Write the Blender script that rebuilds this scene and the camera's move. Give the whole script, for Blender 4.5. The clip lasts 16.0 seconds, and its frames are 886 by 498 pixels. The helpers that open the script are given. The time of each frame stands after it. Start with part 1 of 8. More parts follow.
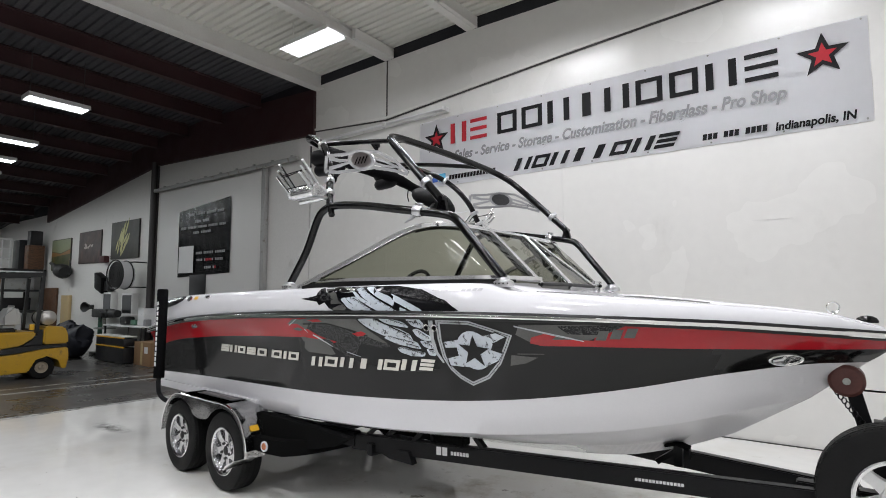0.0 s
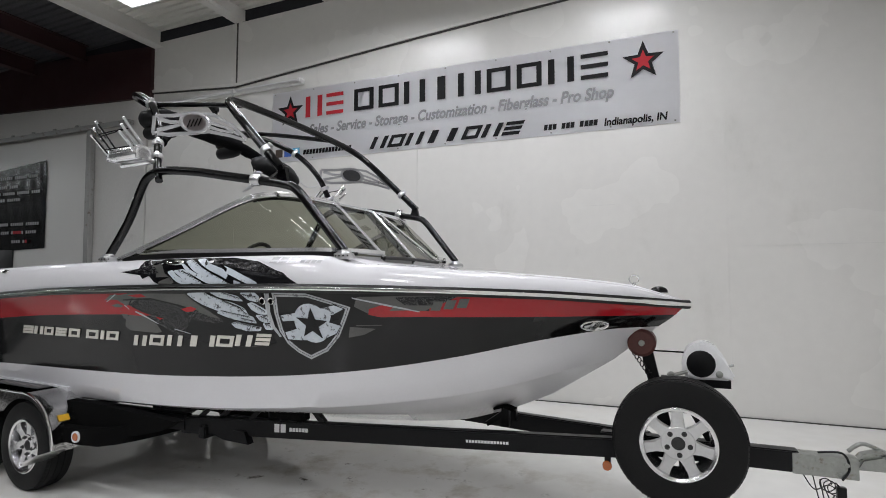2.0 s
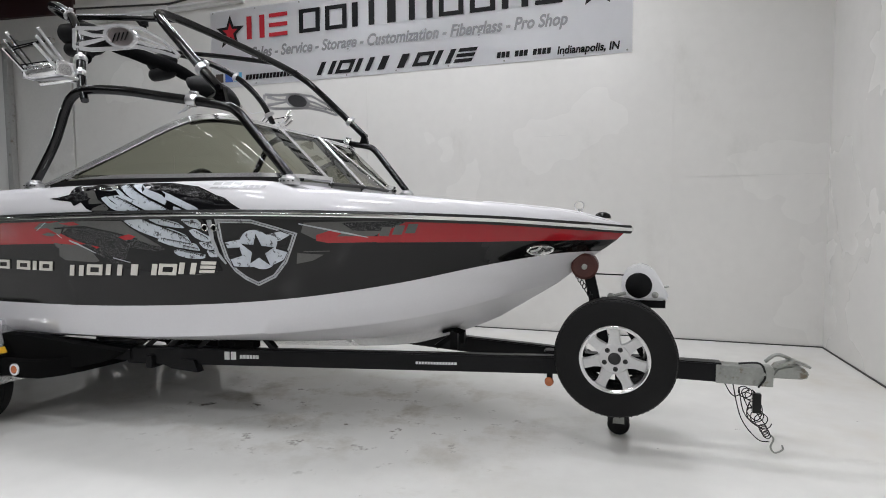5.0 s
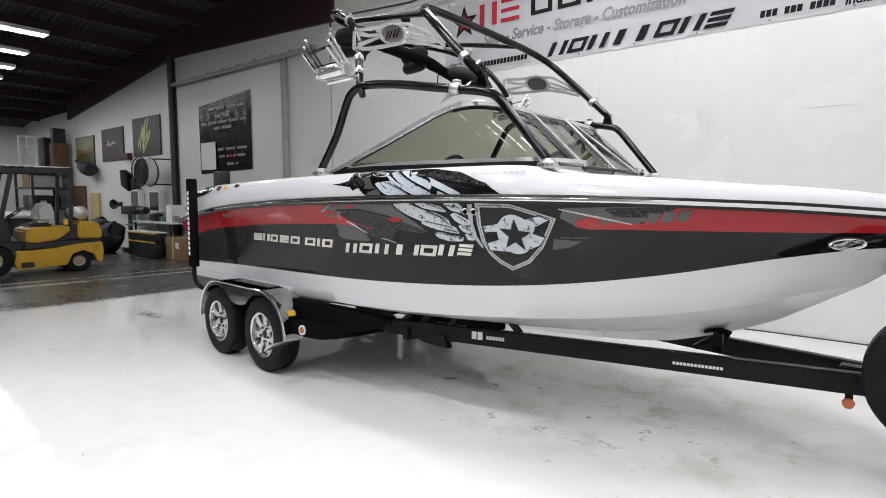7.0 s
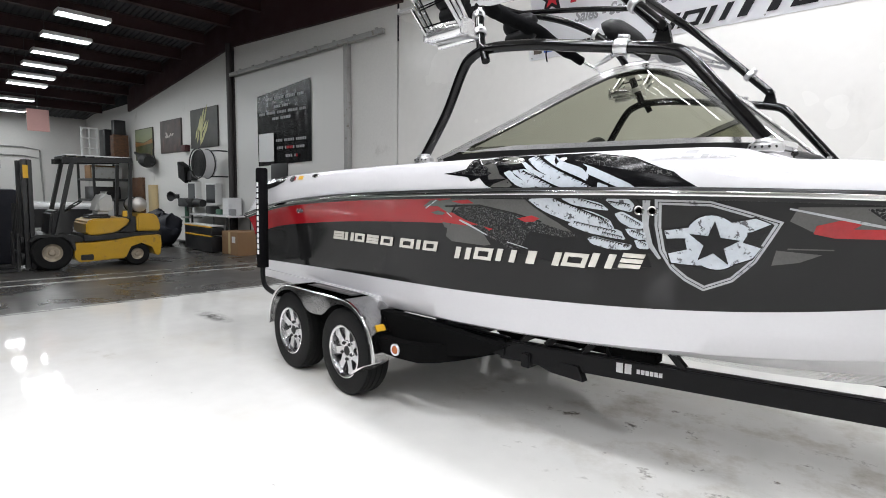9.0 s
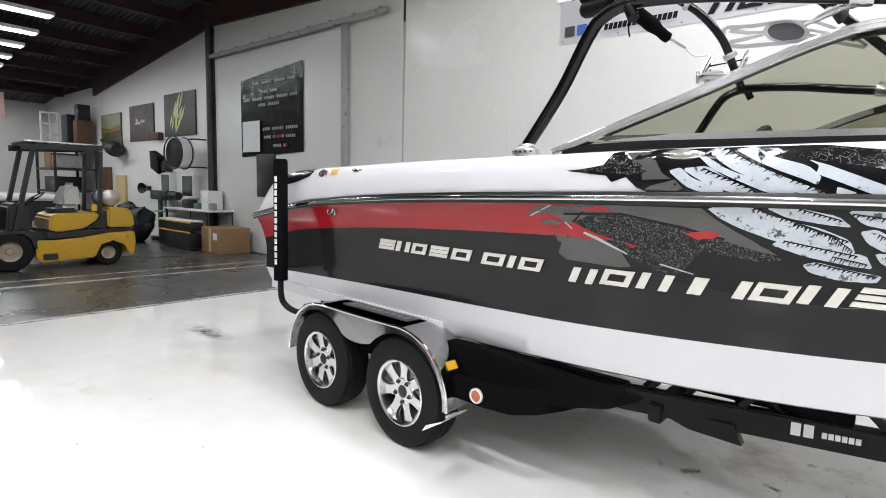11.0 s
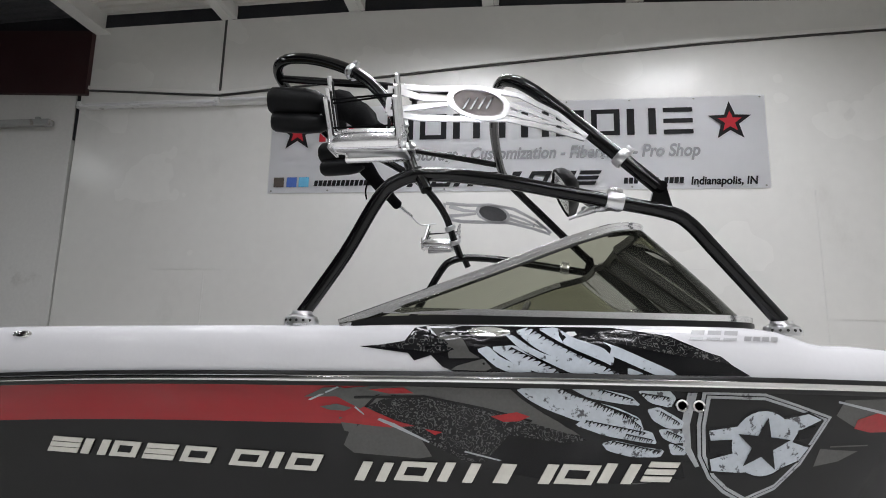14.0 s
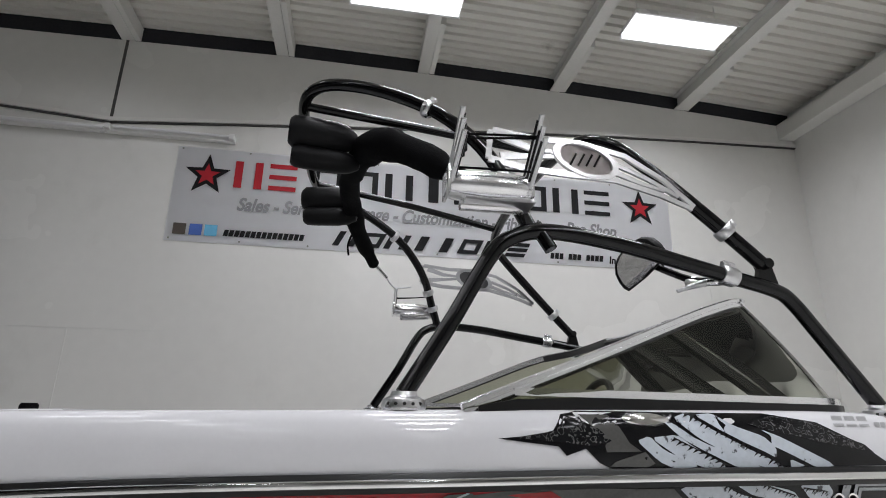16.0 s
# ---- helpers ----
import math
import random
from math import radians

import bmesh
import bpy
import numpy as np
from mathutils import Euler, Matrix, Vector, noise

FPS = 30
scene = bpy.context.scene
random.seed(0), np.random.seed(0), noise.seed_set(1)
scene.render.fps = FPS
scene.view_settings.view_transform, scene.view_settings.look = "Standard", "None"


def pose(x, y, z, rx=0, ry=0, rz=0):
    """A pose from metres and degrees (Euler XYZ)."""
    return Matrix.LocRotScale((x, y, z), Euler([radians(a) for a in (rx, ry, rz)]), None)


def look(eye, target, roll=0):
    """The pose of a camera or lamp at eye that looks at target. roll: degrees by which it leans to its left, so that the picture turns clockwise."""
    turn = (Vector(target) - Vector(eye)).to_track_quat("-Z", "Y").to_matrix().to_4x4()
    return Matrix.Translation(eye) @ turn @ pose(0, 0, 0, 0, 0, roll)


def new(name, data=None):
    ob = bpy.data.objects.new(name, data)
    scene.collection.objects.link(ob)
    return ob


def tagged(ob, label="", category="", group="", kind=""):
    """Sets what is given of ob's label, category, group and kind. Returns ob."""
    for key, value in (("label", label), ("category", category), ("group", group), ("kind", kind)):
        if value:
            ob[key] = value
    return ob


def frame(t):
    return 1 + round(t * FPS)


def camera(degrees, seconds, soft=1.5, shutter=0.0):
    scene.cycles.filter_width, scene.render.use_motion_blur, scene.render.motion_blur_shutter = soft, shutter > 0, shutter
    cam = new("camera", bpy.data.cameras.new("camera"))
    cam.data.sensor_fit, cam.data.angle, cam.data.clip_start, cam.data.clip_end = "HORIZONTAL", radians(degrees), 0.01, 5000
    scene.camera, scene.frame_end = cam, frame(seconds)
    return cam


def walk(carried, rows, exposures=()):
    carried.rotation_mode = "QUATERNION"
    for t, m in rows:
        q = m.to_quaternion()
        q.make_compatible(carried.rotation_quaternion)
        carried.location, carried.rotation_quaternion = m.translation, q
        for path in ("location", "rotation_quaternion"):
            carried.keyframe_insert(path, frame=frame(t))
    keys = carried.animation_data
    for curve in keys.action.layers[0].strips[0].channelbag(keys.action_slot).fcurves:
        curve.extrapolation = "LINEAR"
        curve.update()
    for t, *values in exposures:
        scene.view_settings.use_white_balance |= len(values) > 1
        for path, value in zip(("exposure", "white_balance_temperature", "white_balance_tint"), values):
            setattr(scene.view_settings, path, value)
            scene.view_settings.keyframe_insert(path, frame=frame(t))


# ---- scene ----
cam = camera(78.0, 16.0, 0.95)
PATH = [
    (0, (0.635, 0.11, 1.706), (-0.554, 1.707, 1.89), 0.1),
    (0.5, (0.663, 0.114, 1.698), (-0.461, 1.758, 1.882), 0.0),
    (1, (0.696, 0.136, 1.683), (-0.33, 1.843, 1.865), 0.0),
    (1.5, (0.733, 0.161, 1.661), (-0.146, 1.95, 1.823), 0.1),
    (2, (0.762, 0.179, 1.64), (0.002, 2.025, 1.762), 0.1),
    (2.5, (0.784, 0.188, 1.619), (0.099, 2.065, 1.69), 0.1),
    (3, (0.806, 0.194, 1.604), (0.169, 2.09, 1.622), 0.0),
    (3.5, (0.816, 0.2, 1.593), (0.215, 2.107, 1.571), 0.1),
    (3.7, (0.822, 0.203, 1.585), (0.234, 2.114, 1.546), 0.1),
    (5.8, (0.711, 0.171, 1.574), (0.046, 2.051, 1.419), 0.1),
    (6, (0.673, 0.162, 1.576), (-0.119, 1.992, 1.417), 0.3),
    (6.5, (0.581, 0.134, 1.583), (-0.506, 1.805, 1.424), 0.2),
    (7, (0.448, 0.145, 1.582), (-0.797, 1.701, 1.41), 0.3),
    (7.5, (0.239, 0.162, 1.576), (-1.046, 1.683, 1.389), 0.6),
    (8, (0.021, 0.223, 1.591), (-1.259, 1.749, 1.403), 0.7),
    (8.5, (-0.257, 0.366, 1.576), (-1.544, 1.884, 1.384), 0.8),
    (9, (-0.541, 0.437, 1.565), (-1.9, 1.893, 1.377), 1.0),
    (9.2, (-0.672, 0.447, 1.574), (-2.045, 1.89, 1.384), 0.9),
    (11.3, (-1.793, 0.668, 1.598), (-3.012, 2.239, 1.379), 2.1),
    (11.5, (-1.87, 0.706, 1.594), (-3.006, 2.339, 1.385), 2.0),
    (12, (-2.009, 0.818, 1.639), (-2.891, 2.609, 1.511), 1.7),
    (12.5, (-2.13, 0.82, 1.676), (-2.763, 2.717, 1.685), 1.9),
    (13, (-2.177, 0.786, 1.712), (-2.666, 2.72, 1.861), 1.6),
    (13.5, (-2.215, 0.763, 1.73), (-2.593, 2.709, 1.994), 1.4),
    (14, (-2.287, 0.796, 1.73), (-2.53, 2.753, 2.068), 1.3),
    (14.5, (-2.435, 0.93, 1.747), (-2.587, 2.884, 2.144), 1.3),
    (15, (-2.693, 1.034, 1.755), (-2.795, 2.972, 2.24), 1.3),
    (15.5, (-3.034, 1.093, 1.779), (-2.948, 3.008, 2.349), 1.2),
    (16, (-3.342, 1.183, 1.771), (-3.039, 3.071, 2.358), 1.0),
]
EXPOSURE = [(0, 0.03), (1, -0.15), (2, -0.30), (3.5, -0.33), (6, -0.04), (6.5, 0.11), (7.5, 0.30), (9, 0.49), (11.5, 0.63), (12, 0.55), (13, 0.10), (14.5, -0.30), (16, -0.40)]
walk(cam, [(t, look(eye, target, roll)) for t, eye, target, roll in PATH], EXPOSURE)

# ---- light ----
world = bpy.data.worlds.new("world")
scene.world = world
world.use_nodes = True
world.node_tree.nodes["Background"].inputs[0].default_value = (0.5, 0.55, 0.6, 1)
world.node_tree.nodes["Background"].inputs[1].default_value = 0.02
scene.view_settings.exposure = 0.0
BAY_WATT, HALL_WATT = 63.0, 30.0
WARM, COOL = (0.94, 0.95, 1.0), (0.94, 0.98, 1.0)


# ---- materials ----
def mat(name, col, rough=0.5, metal=0.0, var=0.12, scale=3.0, fine=60.0, bump=0.05, coat=0.0, rvar=0.12, emit=0.0, spec=0.5, flake=0.0):
    """Surface with broad and fine variation in colour, gloss and relief."""
    m = bpy.data.materials.new(name)
    m.use_nodes = True
    nt = m.node_tree
    b = nt.nodes["Principled BSDF"]
    n, l = nt.nodes.new, nt.links.new
    tc = n("ShaderNodeTexCoord")
    big, small = n("ShaderNodeTexNoise"), n("ShaderNodeTexNoise")
    big.inputs["Scale"].default_value, big.inputs["Detail"].default_value = scale, 4
    small.inputs["Scale"].default_value, small.inputs["Detail"].default_value = fine, 3
    for t in (big, small):
        l(tc.outputs["Object"], t.inputs["Vector"])
    mix = n("ShaderNodeMath")
    mix.operation = "ADD"
    l(big.outputs["Fac"], mix.inputs[0])
    l(small.outputs["Fac"], mix.inputs[1])
    ramp = n("ShaderNodeMapRange")
    ramp.inputs["From Min"].default_value, ramp.inputs["From Max"].default_value = 0.6, 1.4
    ramp.inputs["To Min"].default_value, ramp.inputs["To Max"].default_value = 1 - var, 1 + var
    l(mix.outputs[0], ramp.inputs["Value"])
    vm = n("ShaderNodeVectorMath")
    vm.operation = "SCALE"
    vm.inputs[0].default_value = col
    l(ramp.outputs[0], vm.inputs["Scale"])
    l(vm.outputs[0], b.inputs["Base Color"])
    rr = n("ShaderNodeMapRange")
    rr.inputs["From Min"].default_value, rr.inputs["From Max"].default_value = 0.35, 0.65
    rr.inputs["To Min"].default_value, rr.inputs["To Max"].default_value = max(0.02, rough * (1 - rvar)), min(1, rough * (1 + rvar))
    l(big.outputs["Fac"], rr.inputs["Value"])
    l(rr.outputs[0], b.inputs["Roughness"])
    b.inputs["Metallic"].default_value = metal
    b.inputs["Coat Weight"].default_value = coat
    b.inputs["Coat Roughness"].default_value = 0.04
    b.inputs["Specular IOR Level"].default_value = spec
    if bump:
        bn = n("ShaderNodeBump")
        bn.inputs["Strength"].default_value, bn.inputs["Distance"].default_value = bump, 0.01
        l(small.outputs["Fac"], bn.inputs["Height"])
        l(bn.outputs[0], b.inputs["Normal"])
    if emit:
        b.inputs["Emission Color"].default_value = (*col, 1)
        b.inputs["Emission Strength"].default_value = emit
    return m


def nodes_of(m):
    return m.node_tree, m.node_tree.nodes["Principled BSDF"]


def stained(m, col, lo, hi, scale, stretch=(1, 1, 1), detail=6.0):
    """Lays irregular stains of another colour over a material."""
    nt, b = nodes_of(m)
    n, l = nt.nodes.new, nt.links.new
    old = b.inputs["Base Color"].links[0].from_socket
    tc, mp, no, rp, mx = n("ShaderNodeTexCoord"), n("ShaderNodeMapping"), n("ShaderNodeTexNoise"), n("ShaderNodeMapRange"), n("ShaderNodeMix")
    mp.inputs["Scale"].default_value = stretch
    no.inputs["Scale"].default_value, no.inputs["Detail"].default_value, no.inputs["Roughness"].default_value = scale, detail, 0.65
    rp.inputs["From Min"].default_value, rp.inputs["From Max"].default_value = lo, hi
    rp.interpolation_type = "SMOOTHSTEP"
    mx.data_type = "RGBA"
    mx.inputs[7].default_value = (*col, 1)
    l(tc.outputs["Object"], mp.inputs["Vector"])
    l(mp.outputs[0], no.inputs["Vector"])
    l(no.outputs["Fac"], rp.inputs["Value"])
    l(rp.outputs[0], mx.inputs[0])
    l(old, mx.inputs[6])
    l(mx.outputs[2], b.inputs["Base Color"])
    return m



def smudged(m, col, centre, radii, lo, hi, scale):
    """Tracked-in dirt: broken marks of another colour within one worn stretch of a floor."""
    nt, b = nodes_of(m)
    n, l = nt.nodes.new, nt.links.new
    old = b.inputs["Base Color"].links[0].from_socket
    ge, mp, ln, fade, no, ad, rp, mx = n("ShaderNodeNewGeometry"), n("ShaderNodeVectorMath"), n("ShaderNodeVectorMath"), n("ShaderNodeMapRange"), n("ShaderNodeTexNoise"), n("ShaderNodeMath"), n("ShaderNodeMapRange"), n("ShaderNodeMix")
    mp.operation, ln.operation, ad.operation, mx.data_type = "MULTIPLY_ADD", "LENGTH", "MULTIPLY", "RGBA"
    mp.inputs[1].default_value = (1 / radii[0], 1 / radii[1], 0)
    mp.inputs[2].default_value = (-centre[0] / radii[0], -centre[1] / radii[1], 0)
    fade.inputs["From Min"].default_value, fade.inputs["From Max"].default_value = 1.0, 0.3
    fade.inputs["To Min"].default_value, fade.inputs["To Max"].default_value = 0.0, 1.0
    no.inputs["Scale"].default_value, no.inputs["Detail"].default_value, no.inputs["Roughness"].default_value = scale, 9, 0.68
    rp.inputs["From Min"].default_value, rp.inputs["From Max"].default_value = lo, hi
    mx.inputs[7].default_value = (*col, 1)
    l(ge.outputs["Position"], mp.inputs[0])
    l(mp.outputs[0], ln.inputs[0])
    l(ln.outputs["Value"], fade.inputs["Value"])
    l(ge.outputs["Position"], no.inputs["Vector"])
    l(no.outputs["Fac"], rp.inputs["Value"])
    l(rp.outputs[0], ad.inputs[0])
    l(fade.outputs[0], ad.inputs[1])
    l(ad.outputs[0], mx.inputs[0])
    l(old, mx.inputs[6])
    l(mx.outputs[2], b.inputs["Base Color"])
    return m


GELCOAT = mat("white gelcoat", (0.66, 0.655, 0.675), 0.07, var=0.02, bump=0.0)
RED = mat("red gelcoat", (0.33, 0.012, 0.018), 0.1, var=0.05, fine=400, bump=0.0, spec=0.4)
GREY = mat("metallic grey gelcoat", (0.0155, 0.0155, 0.0155), 0.09, var=0.1, fine=900, bump=0.0, spec=0.22)
DARKGREY = mat("black gelcoat", (0.006, 0.006, 0.006), 0.10, var=0.08, bump=0.0, spec=0.35)
DECAL_GREY = mat("mid grey vinyl", (0.085, 0.084, 0.08), 0.12, var=0.15, scale=9, fine=90, bump=0.0, spec=0.4)
DECAL_BLACK = mat("black vinyl", (0.005, 0.005, 0.006), 0.12, var=0.2, bump=0.0, spec=0.25)
DECAL_WHITE = stained(mat("distressed white vinyl", (0.50, 0.54, 0.59), 0.14, var=0.10, scale=14, bump=0.0), (0.08, 0.08, 0.09), 0.57, 0.63, 24, detail=8)
DECAL_SILVER = stained(mat("distressed silver vinyl", (0.38, 0.395, 0.415), 0.14, var=0.12, scale=14, bump=0.0), (0.14, 0.14, 0.15), 0.60, 0.68, 22, detail=8)
STICKERRED = mat("faded red sticker", (0.36, 0.10, 0.11), 0.4, var=0.25, fine=160, bump=0.0)
DECAL_RED = mat("red vinyl", (0.34, 0.016, 0.02), 0.14, var=0.15, bump=0.0, spec=0.4)
CHROME = mat("chrome", (0.80, 0.80, 0.80), 0.09, metal=1.0, var=0.03, bump=0.0)
BRUSHED = mat("brushed aluminium", (0.62, 0.62, 0.63), 0.28, metal=1.0, var=0.08, fine=200, bump=0.03)
RAILMAT = mat("black rubber rail", (0.008, 0.008, 0.008), 0.35, var=0.15, spec=0.3)
TUBE = mat("gloss black powder coat", (0.003, 0.003, 0.0034), 0.06, var=0.1, bump=0.0, spec=0.32)
FABRIC = mat("black canvas", (0.004, 0.004, 0.0045), 0.85, var=0.35, fine=200, bump=0.6, spec=0.05)
VINYLPOD = mat("black speaker housing", (0.005, 0.005, 0.0055), 0.5, var=0.25, bump=0.15, spec=0.16)
PLATE = mat("white painted plate", (0.74, 0.74, 0.75), 0.3, var=0.04, coat=0.3)
POLISH = mat("polished aluminium plate", (0.86, 0.86, 0.87), 0.2, metal=0.65, var=0.06, bump=0.0)
PLATEGREY = mat("silver grey plate", (0.40, 0.40, 0.41), 0.3, metal=0.4, var=0.08)
CLEAR = bpy.data.materials.new("clear plastic")
CLEAR.use_nodes = True
nt, b = nodes_of(CLEAR)
b.inputs["Base Color"].default_value = (0.9, 0.93, 0.95, 1)
b.inputs["Roughness"].default_value = 0.12
b.inputs["Transmission Weight"].default_value = 0.75
GLASS = bpy.data.materials.new("tinted glass")
GLASS.use_nodes = True
nt = GLASS.node_tree
out = nt.nodes["Material Output"]
nt.nodes.remove(nt.nodes["Principled BSDF"])
tr, gl, mx, fr = nt.nodes.new("ShaderNodeBsdfTransparent"), nt.nodes.new("ShaderNodeBsdfGlossy"), nt.nodes.new("ShaderNodeMixShader"), nt.nodes.new("ShaderNodeFresnel")
tr.inputs[0].default_value = (0.42, 0.425, 0.345, 1)
gl.inputs["Roughness"].default_value = 0.02
fr.inputs[0].default_value = 1.33
nt.links.new(fr.outputs[0], mx.inputs[0])
nt.links.new(tr.outputs[0], mx.inputs[1])
nt.links.new(gl.outputs[0], mx.inputs[2])
nt.links.new(mx.outputs[0], out.inputs[0])
TYRE = mat("tyre rubber", (0.0085, 0.0085, 0.0085), 0.55, var=0.25, fine=120, bump=0.15, spec=0.16)
FRAMEALU = mat("satin aluminium frame", (0.84, 0.84, 0.85), 0.17, metal=0.85, var=0.05, bump=0.0)
ALLOY = mat("machined alloy", (0.72, 0.72, 0.73), 0.2, metal=1.0, var=0.05, bump=0.0)
ALLOYGREY = mat("painted alloy", (0.58, 0.58, 0.58), 0.3, metal=0.7, var=0.06, bump=0.0)
STEEL = mat("black painted steel", (0.008, 0.008, 0.0088), 0.36, var=0.25, scale=5, bump=0.06, spec=0.16)
GALV = stained(mat("galvanised steel", (0.33, 0.34, 0.32), 0.45, metal=0.8, var=0.15, fine=40, bump=0.1), (0.2, 0.17, 0.13), 0.55, 0.7, 14)
UNDERBLACK = mat("black of bunk carpet and shaded underside", (0.005, 0.005, 0.005), 0.95, var=0.3, fine=400, bump=0.5, spec=0.05)
AMBER = mat("amber lens", (0.45, 0.12, 0.03), 0.15, var=0.1, bump=0.0, coat=0.5)
ROLLER = mat("dark red rubber roller", (0.065, 0.016, 0.012), 0.5, var=0.25, bump=0.1)
YELLOW = mat("yellow label", (0.75, 0.42, 0.02), 0.4, var=0.05, bump=0.0)
LABELBLACK = mat("black print", (0.012, 0.012, 0.012), 0.45, var=0.05, bump=0.0)
LABELWHITE = mat("white print", (0.75, 0.75, 0.75), 0.45, var=0.04, bump=0.0)
SEATVINYL = mat("grey seat vinyl", (0.25, 0.25, 0.24), 0.5, var=0.08, bump=0.05)
DASH = mat("black dash moulding", (0.015, 0.015, 0.015), 0.5, var=0.1, bump=0.05)
MIRROR = mat("mirror", (0.9, 0.9, 0.9), 0.02, metal=1.0, var=0.0, bump=0.0)
EPOXY = stained(stained(stained(mat("white epoxy floor", (0.74, 0.735, 0.71), 0.05, var=0.05, scale=0.7, fine=5, bump=0.015, rvar=0.3, spec=0.25), (0.66, 0.63, 0.57), 0.48, 0.78, 0.5), (0.50, 0.46, 0.39), 0.62, 0.86, 1.3, (1, 1.7, 1), 8.0), (0.10, 0.085, 0.07), 0.69, 0.73, 4.0, (1, 2.6, 1), 9.0)
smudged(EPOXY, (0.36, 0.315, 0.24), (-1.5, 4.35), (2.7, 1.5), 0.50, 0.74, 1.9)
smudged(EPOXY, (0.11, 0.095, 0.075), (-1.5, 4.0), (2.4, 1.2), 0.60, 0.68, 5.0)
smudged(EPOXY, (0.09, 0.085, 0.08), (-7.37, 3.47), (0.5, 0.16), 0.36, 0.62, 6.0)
CONCRETE = stained(mat("grey concrete", (0.075, 0.071, 0.068), 0.30, var=0.2, scale=0.8, fine=14, bump=0.05, rvar=0.3), (0.06, 0.055, 0.05), 0.5, 0.75, 1.1)
FLOORPAINT = stained(mat("worn white line paint", (0.42, 0.42, 0.40), 0.5, var=0.2, scale=4), (0.14, 0.13, 0.12), 0.5, 0.6, 6)
WALL = stained(mat("white painted wall panel", (0.70, 0.69, 0.665), 0.24, var=0.03, scale=0.5, fine=7, bump=0.035, rvar=0.25, spec=0.4), (0.60, 0.59, 0.56), 0.55, 0.85, 1.3, (1, 1, 0.6))
WALLHALL = stained(mat("off-white painted block wall", (0.66, 0.65, 0.63), 0.5, var=0.05, scale=0.6, fine=20, bump=0.06), (0.36, 0.34, 0.31), 0.62, 0.85, 1.1)
CLOSING = stained(mat("dim grey of the added closing wall", (0.34, 0.335, 0.325), 0.55, var=0.06, scale=0.6, bump=0.06), (0.25, 0.24, 0.23), 0.6, 0.85, 1.2)
DOORMAT = stained(mat("white sliding door panel", (0.68, 0.675, 0.66), 0.4, var=0.03, scale=0.6, bump=0.02), (0.4, 0.38, 0.35), 0.64, 0.85, 1.6)
DECKWHITE = stained(mat("white painted roof deck", (0.70, 0.685, 0.635), 0.5, var=0.06, scale=1.0, bump=0.05), (0.32, 0.3, 0.27), 0.62, 0.8, 1.2)
BEAMWHITE = mat("white painted beam", (0.70, 0.69, 0.66), 0.45, var=0.06, scale=2.0, bump=0.03)
DARKSTRIP = mat("dark wall-top strip", (0.02, 0.02, 0.024), 0.9, var=0.3, fine=30, bump=0.2)
REDSTEEL = mat("dark red primer steel", (0.036, 0.012, 0.013), 0.6, var=0.25, scale=2, bump=0.06)
DECKDARK = mat("dark roof deck", (0.058, 0.058, 0.063), 0.8, var=0.25, scale=1.0, fine=20, bump=0.1)
SEAM = mat("panel seam", (0.06, 0.058, 0.055), 0.8, var=0.2)
POSTGREY = stained(mat("grey painted post", (0.34, 0.34, 0.33), 0.5, metal=0.2, var=0.12), (0.18, 0.15, 0.12), 0.55, 0.7, 8)
PIPEDARK = mat("dark pipe", (0.04, 0.035, 0.035), 0.5, var=0.2)
BANNER = mat("white banner vinyl", (0.84, 0.84, 0.86), 0.5, var=0.02, scale=0.8, fine=6, bump=0.05, spec=0.35)
TXTGREY = mat("grey banner print", (0.27, 0.27, 0.28), 0.6, var=0.05, bump=0.0, spec=0.2)
TXTDARK = mat("black banner print", (0.008, 0.008, 0.009), 0.6, var=0.1, bump=0.0, spec=0.15)
TXTRED = mat("red banner print", (0.40, 0.02, 0.03), 0.6, var=0.1, bump=0.0, spec=0.2)
TXTBLUE = mat("blue icon print", (0.05, 0.12, 0.42), 0.4, var=0.1, bump=0.0)
TXTSKY = mat("light blue icon print", (0.12, 0.42, 0.65), 0.4, var=0.1, bump=0.0)
TXTBROWN = mat("dark brown icon print", (0.06, 0.045, 0.035), 0.4, var=0.2, bump=0.0)
POSTERINK = mat("worn pale print", (0.30, 0.30, 0.31), 0.5, var=0.3, fine=60, bump=0.0)
POSTER = stained(mat("black poster vinyl", (0.010, 0.010, 0.012), 0.22, var=0.2, scale=4, fine=9, bump=0.5), (0.035, 0.035, 0.04), 0.56, 0.7, 2.4, (2, 2, 0.6))
FORKYELLOW = stained(mat("forklift yellow", (0.52, 0.30, 0.008), 0.35, var=0.08, scale=5, coat=0.3), (0.2, 0.12, 0.03), 0.6, 0.75, 6)
FORKBLACK = mat("forklift black", (0.014, 0.014, 0.014), 0.5, var=0.25, bump=0.06)
RIMDUST = mat("dusty wheel rim", (0.34, 0.29, 0.22), 0.6, var=0.2, bump=0.1)
TANK = mat("aluminium gas tank", (0.55, 0.53, 0.5), 0.35, metal=0.7, var=0.12)
CARDBOARD = mat("brown cardboard", (0.26, 0.15, 0.075), 0.8, var=0.1, bump=0.1)
CHESTBLACK = mat("black tool chest", (0.012, 0.012, 0.014), 0.35, var=0.15)
BOXRED = mat("dark red box paint", (0.06, 0.012, 0.014), 0.5, var=0.15)
TARP = mat("dark blue tarpaulin", (0.007, 0.008, 0.015), 0.7, var=0.3, bump=0.3)
GREEN = mat("green paint", (0.05, 0.12, 0.08), 0.5, var=0.15)
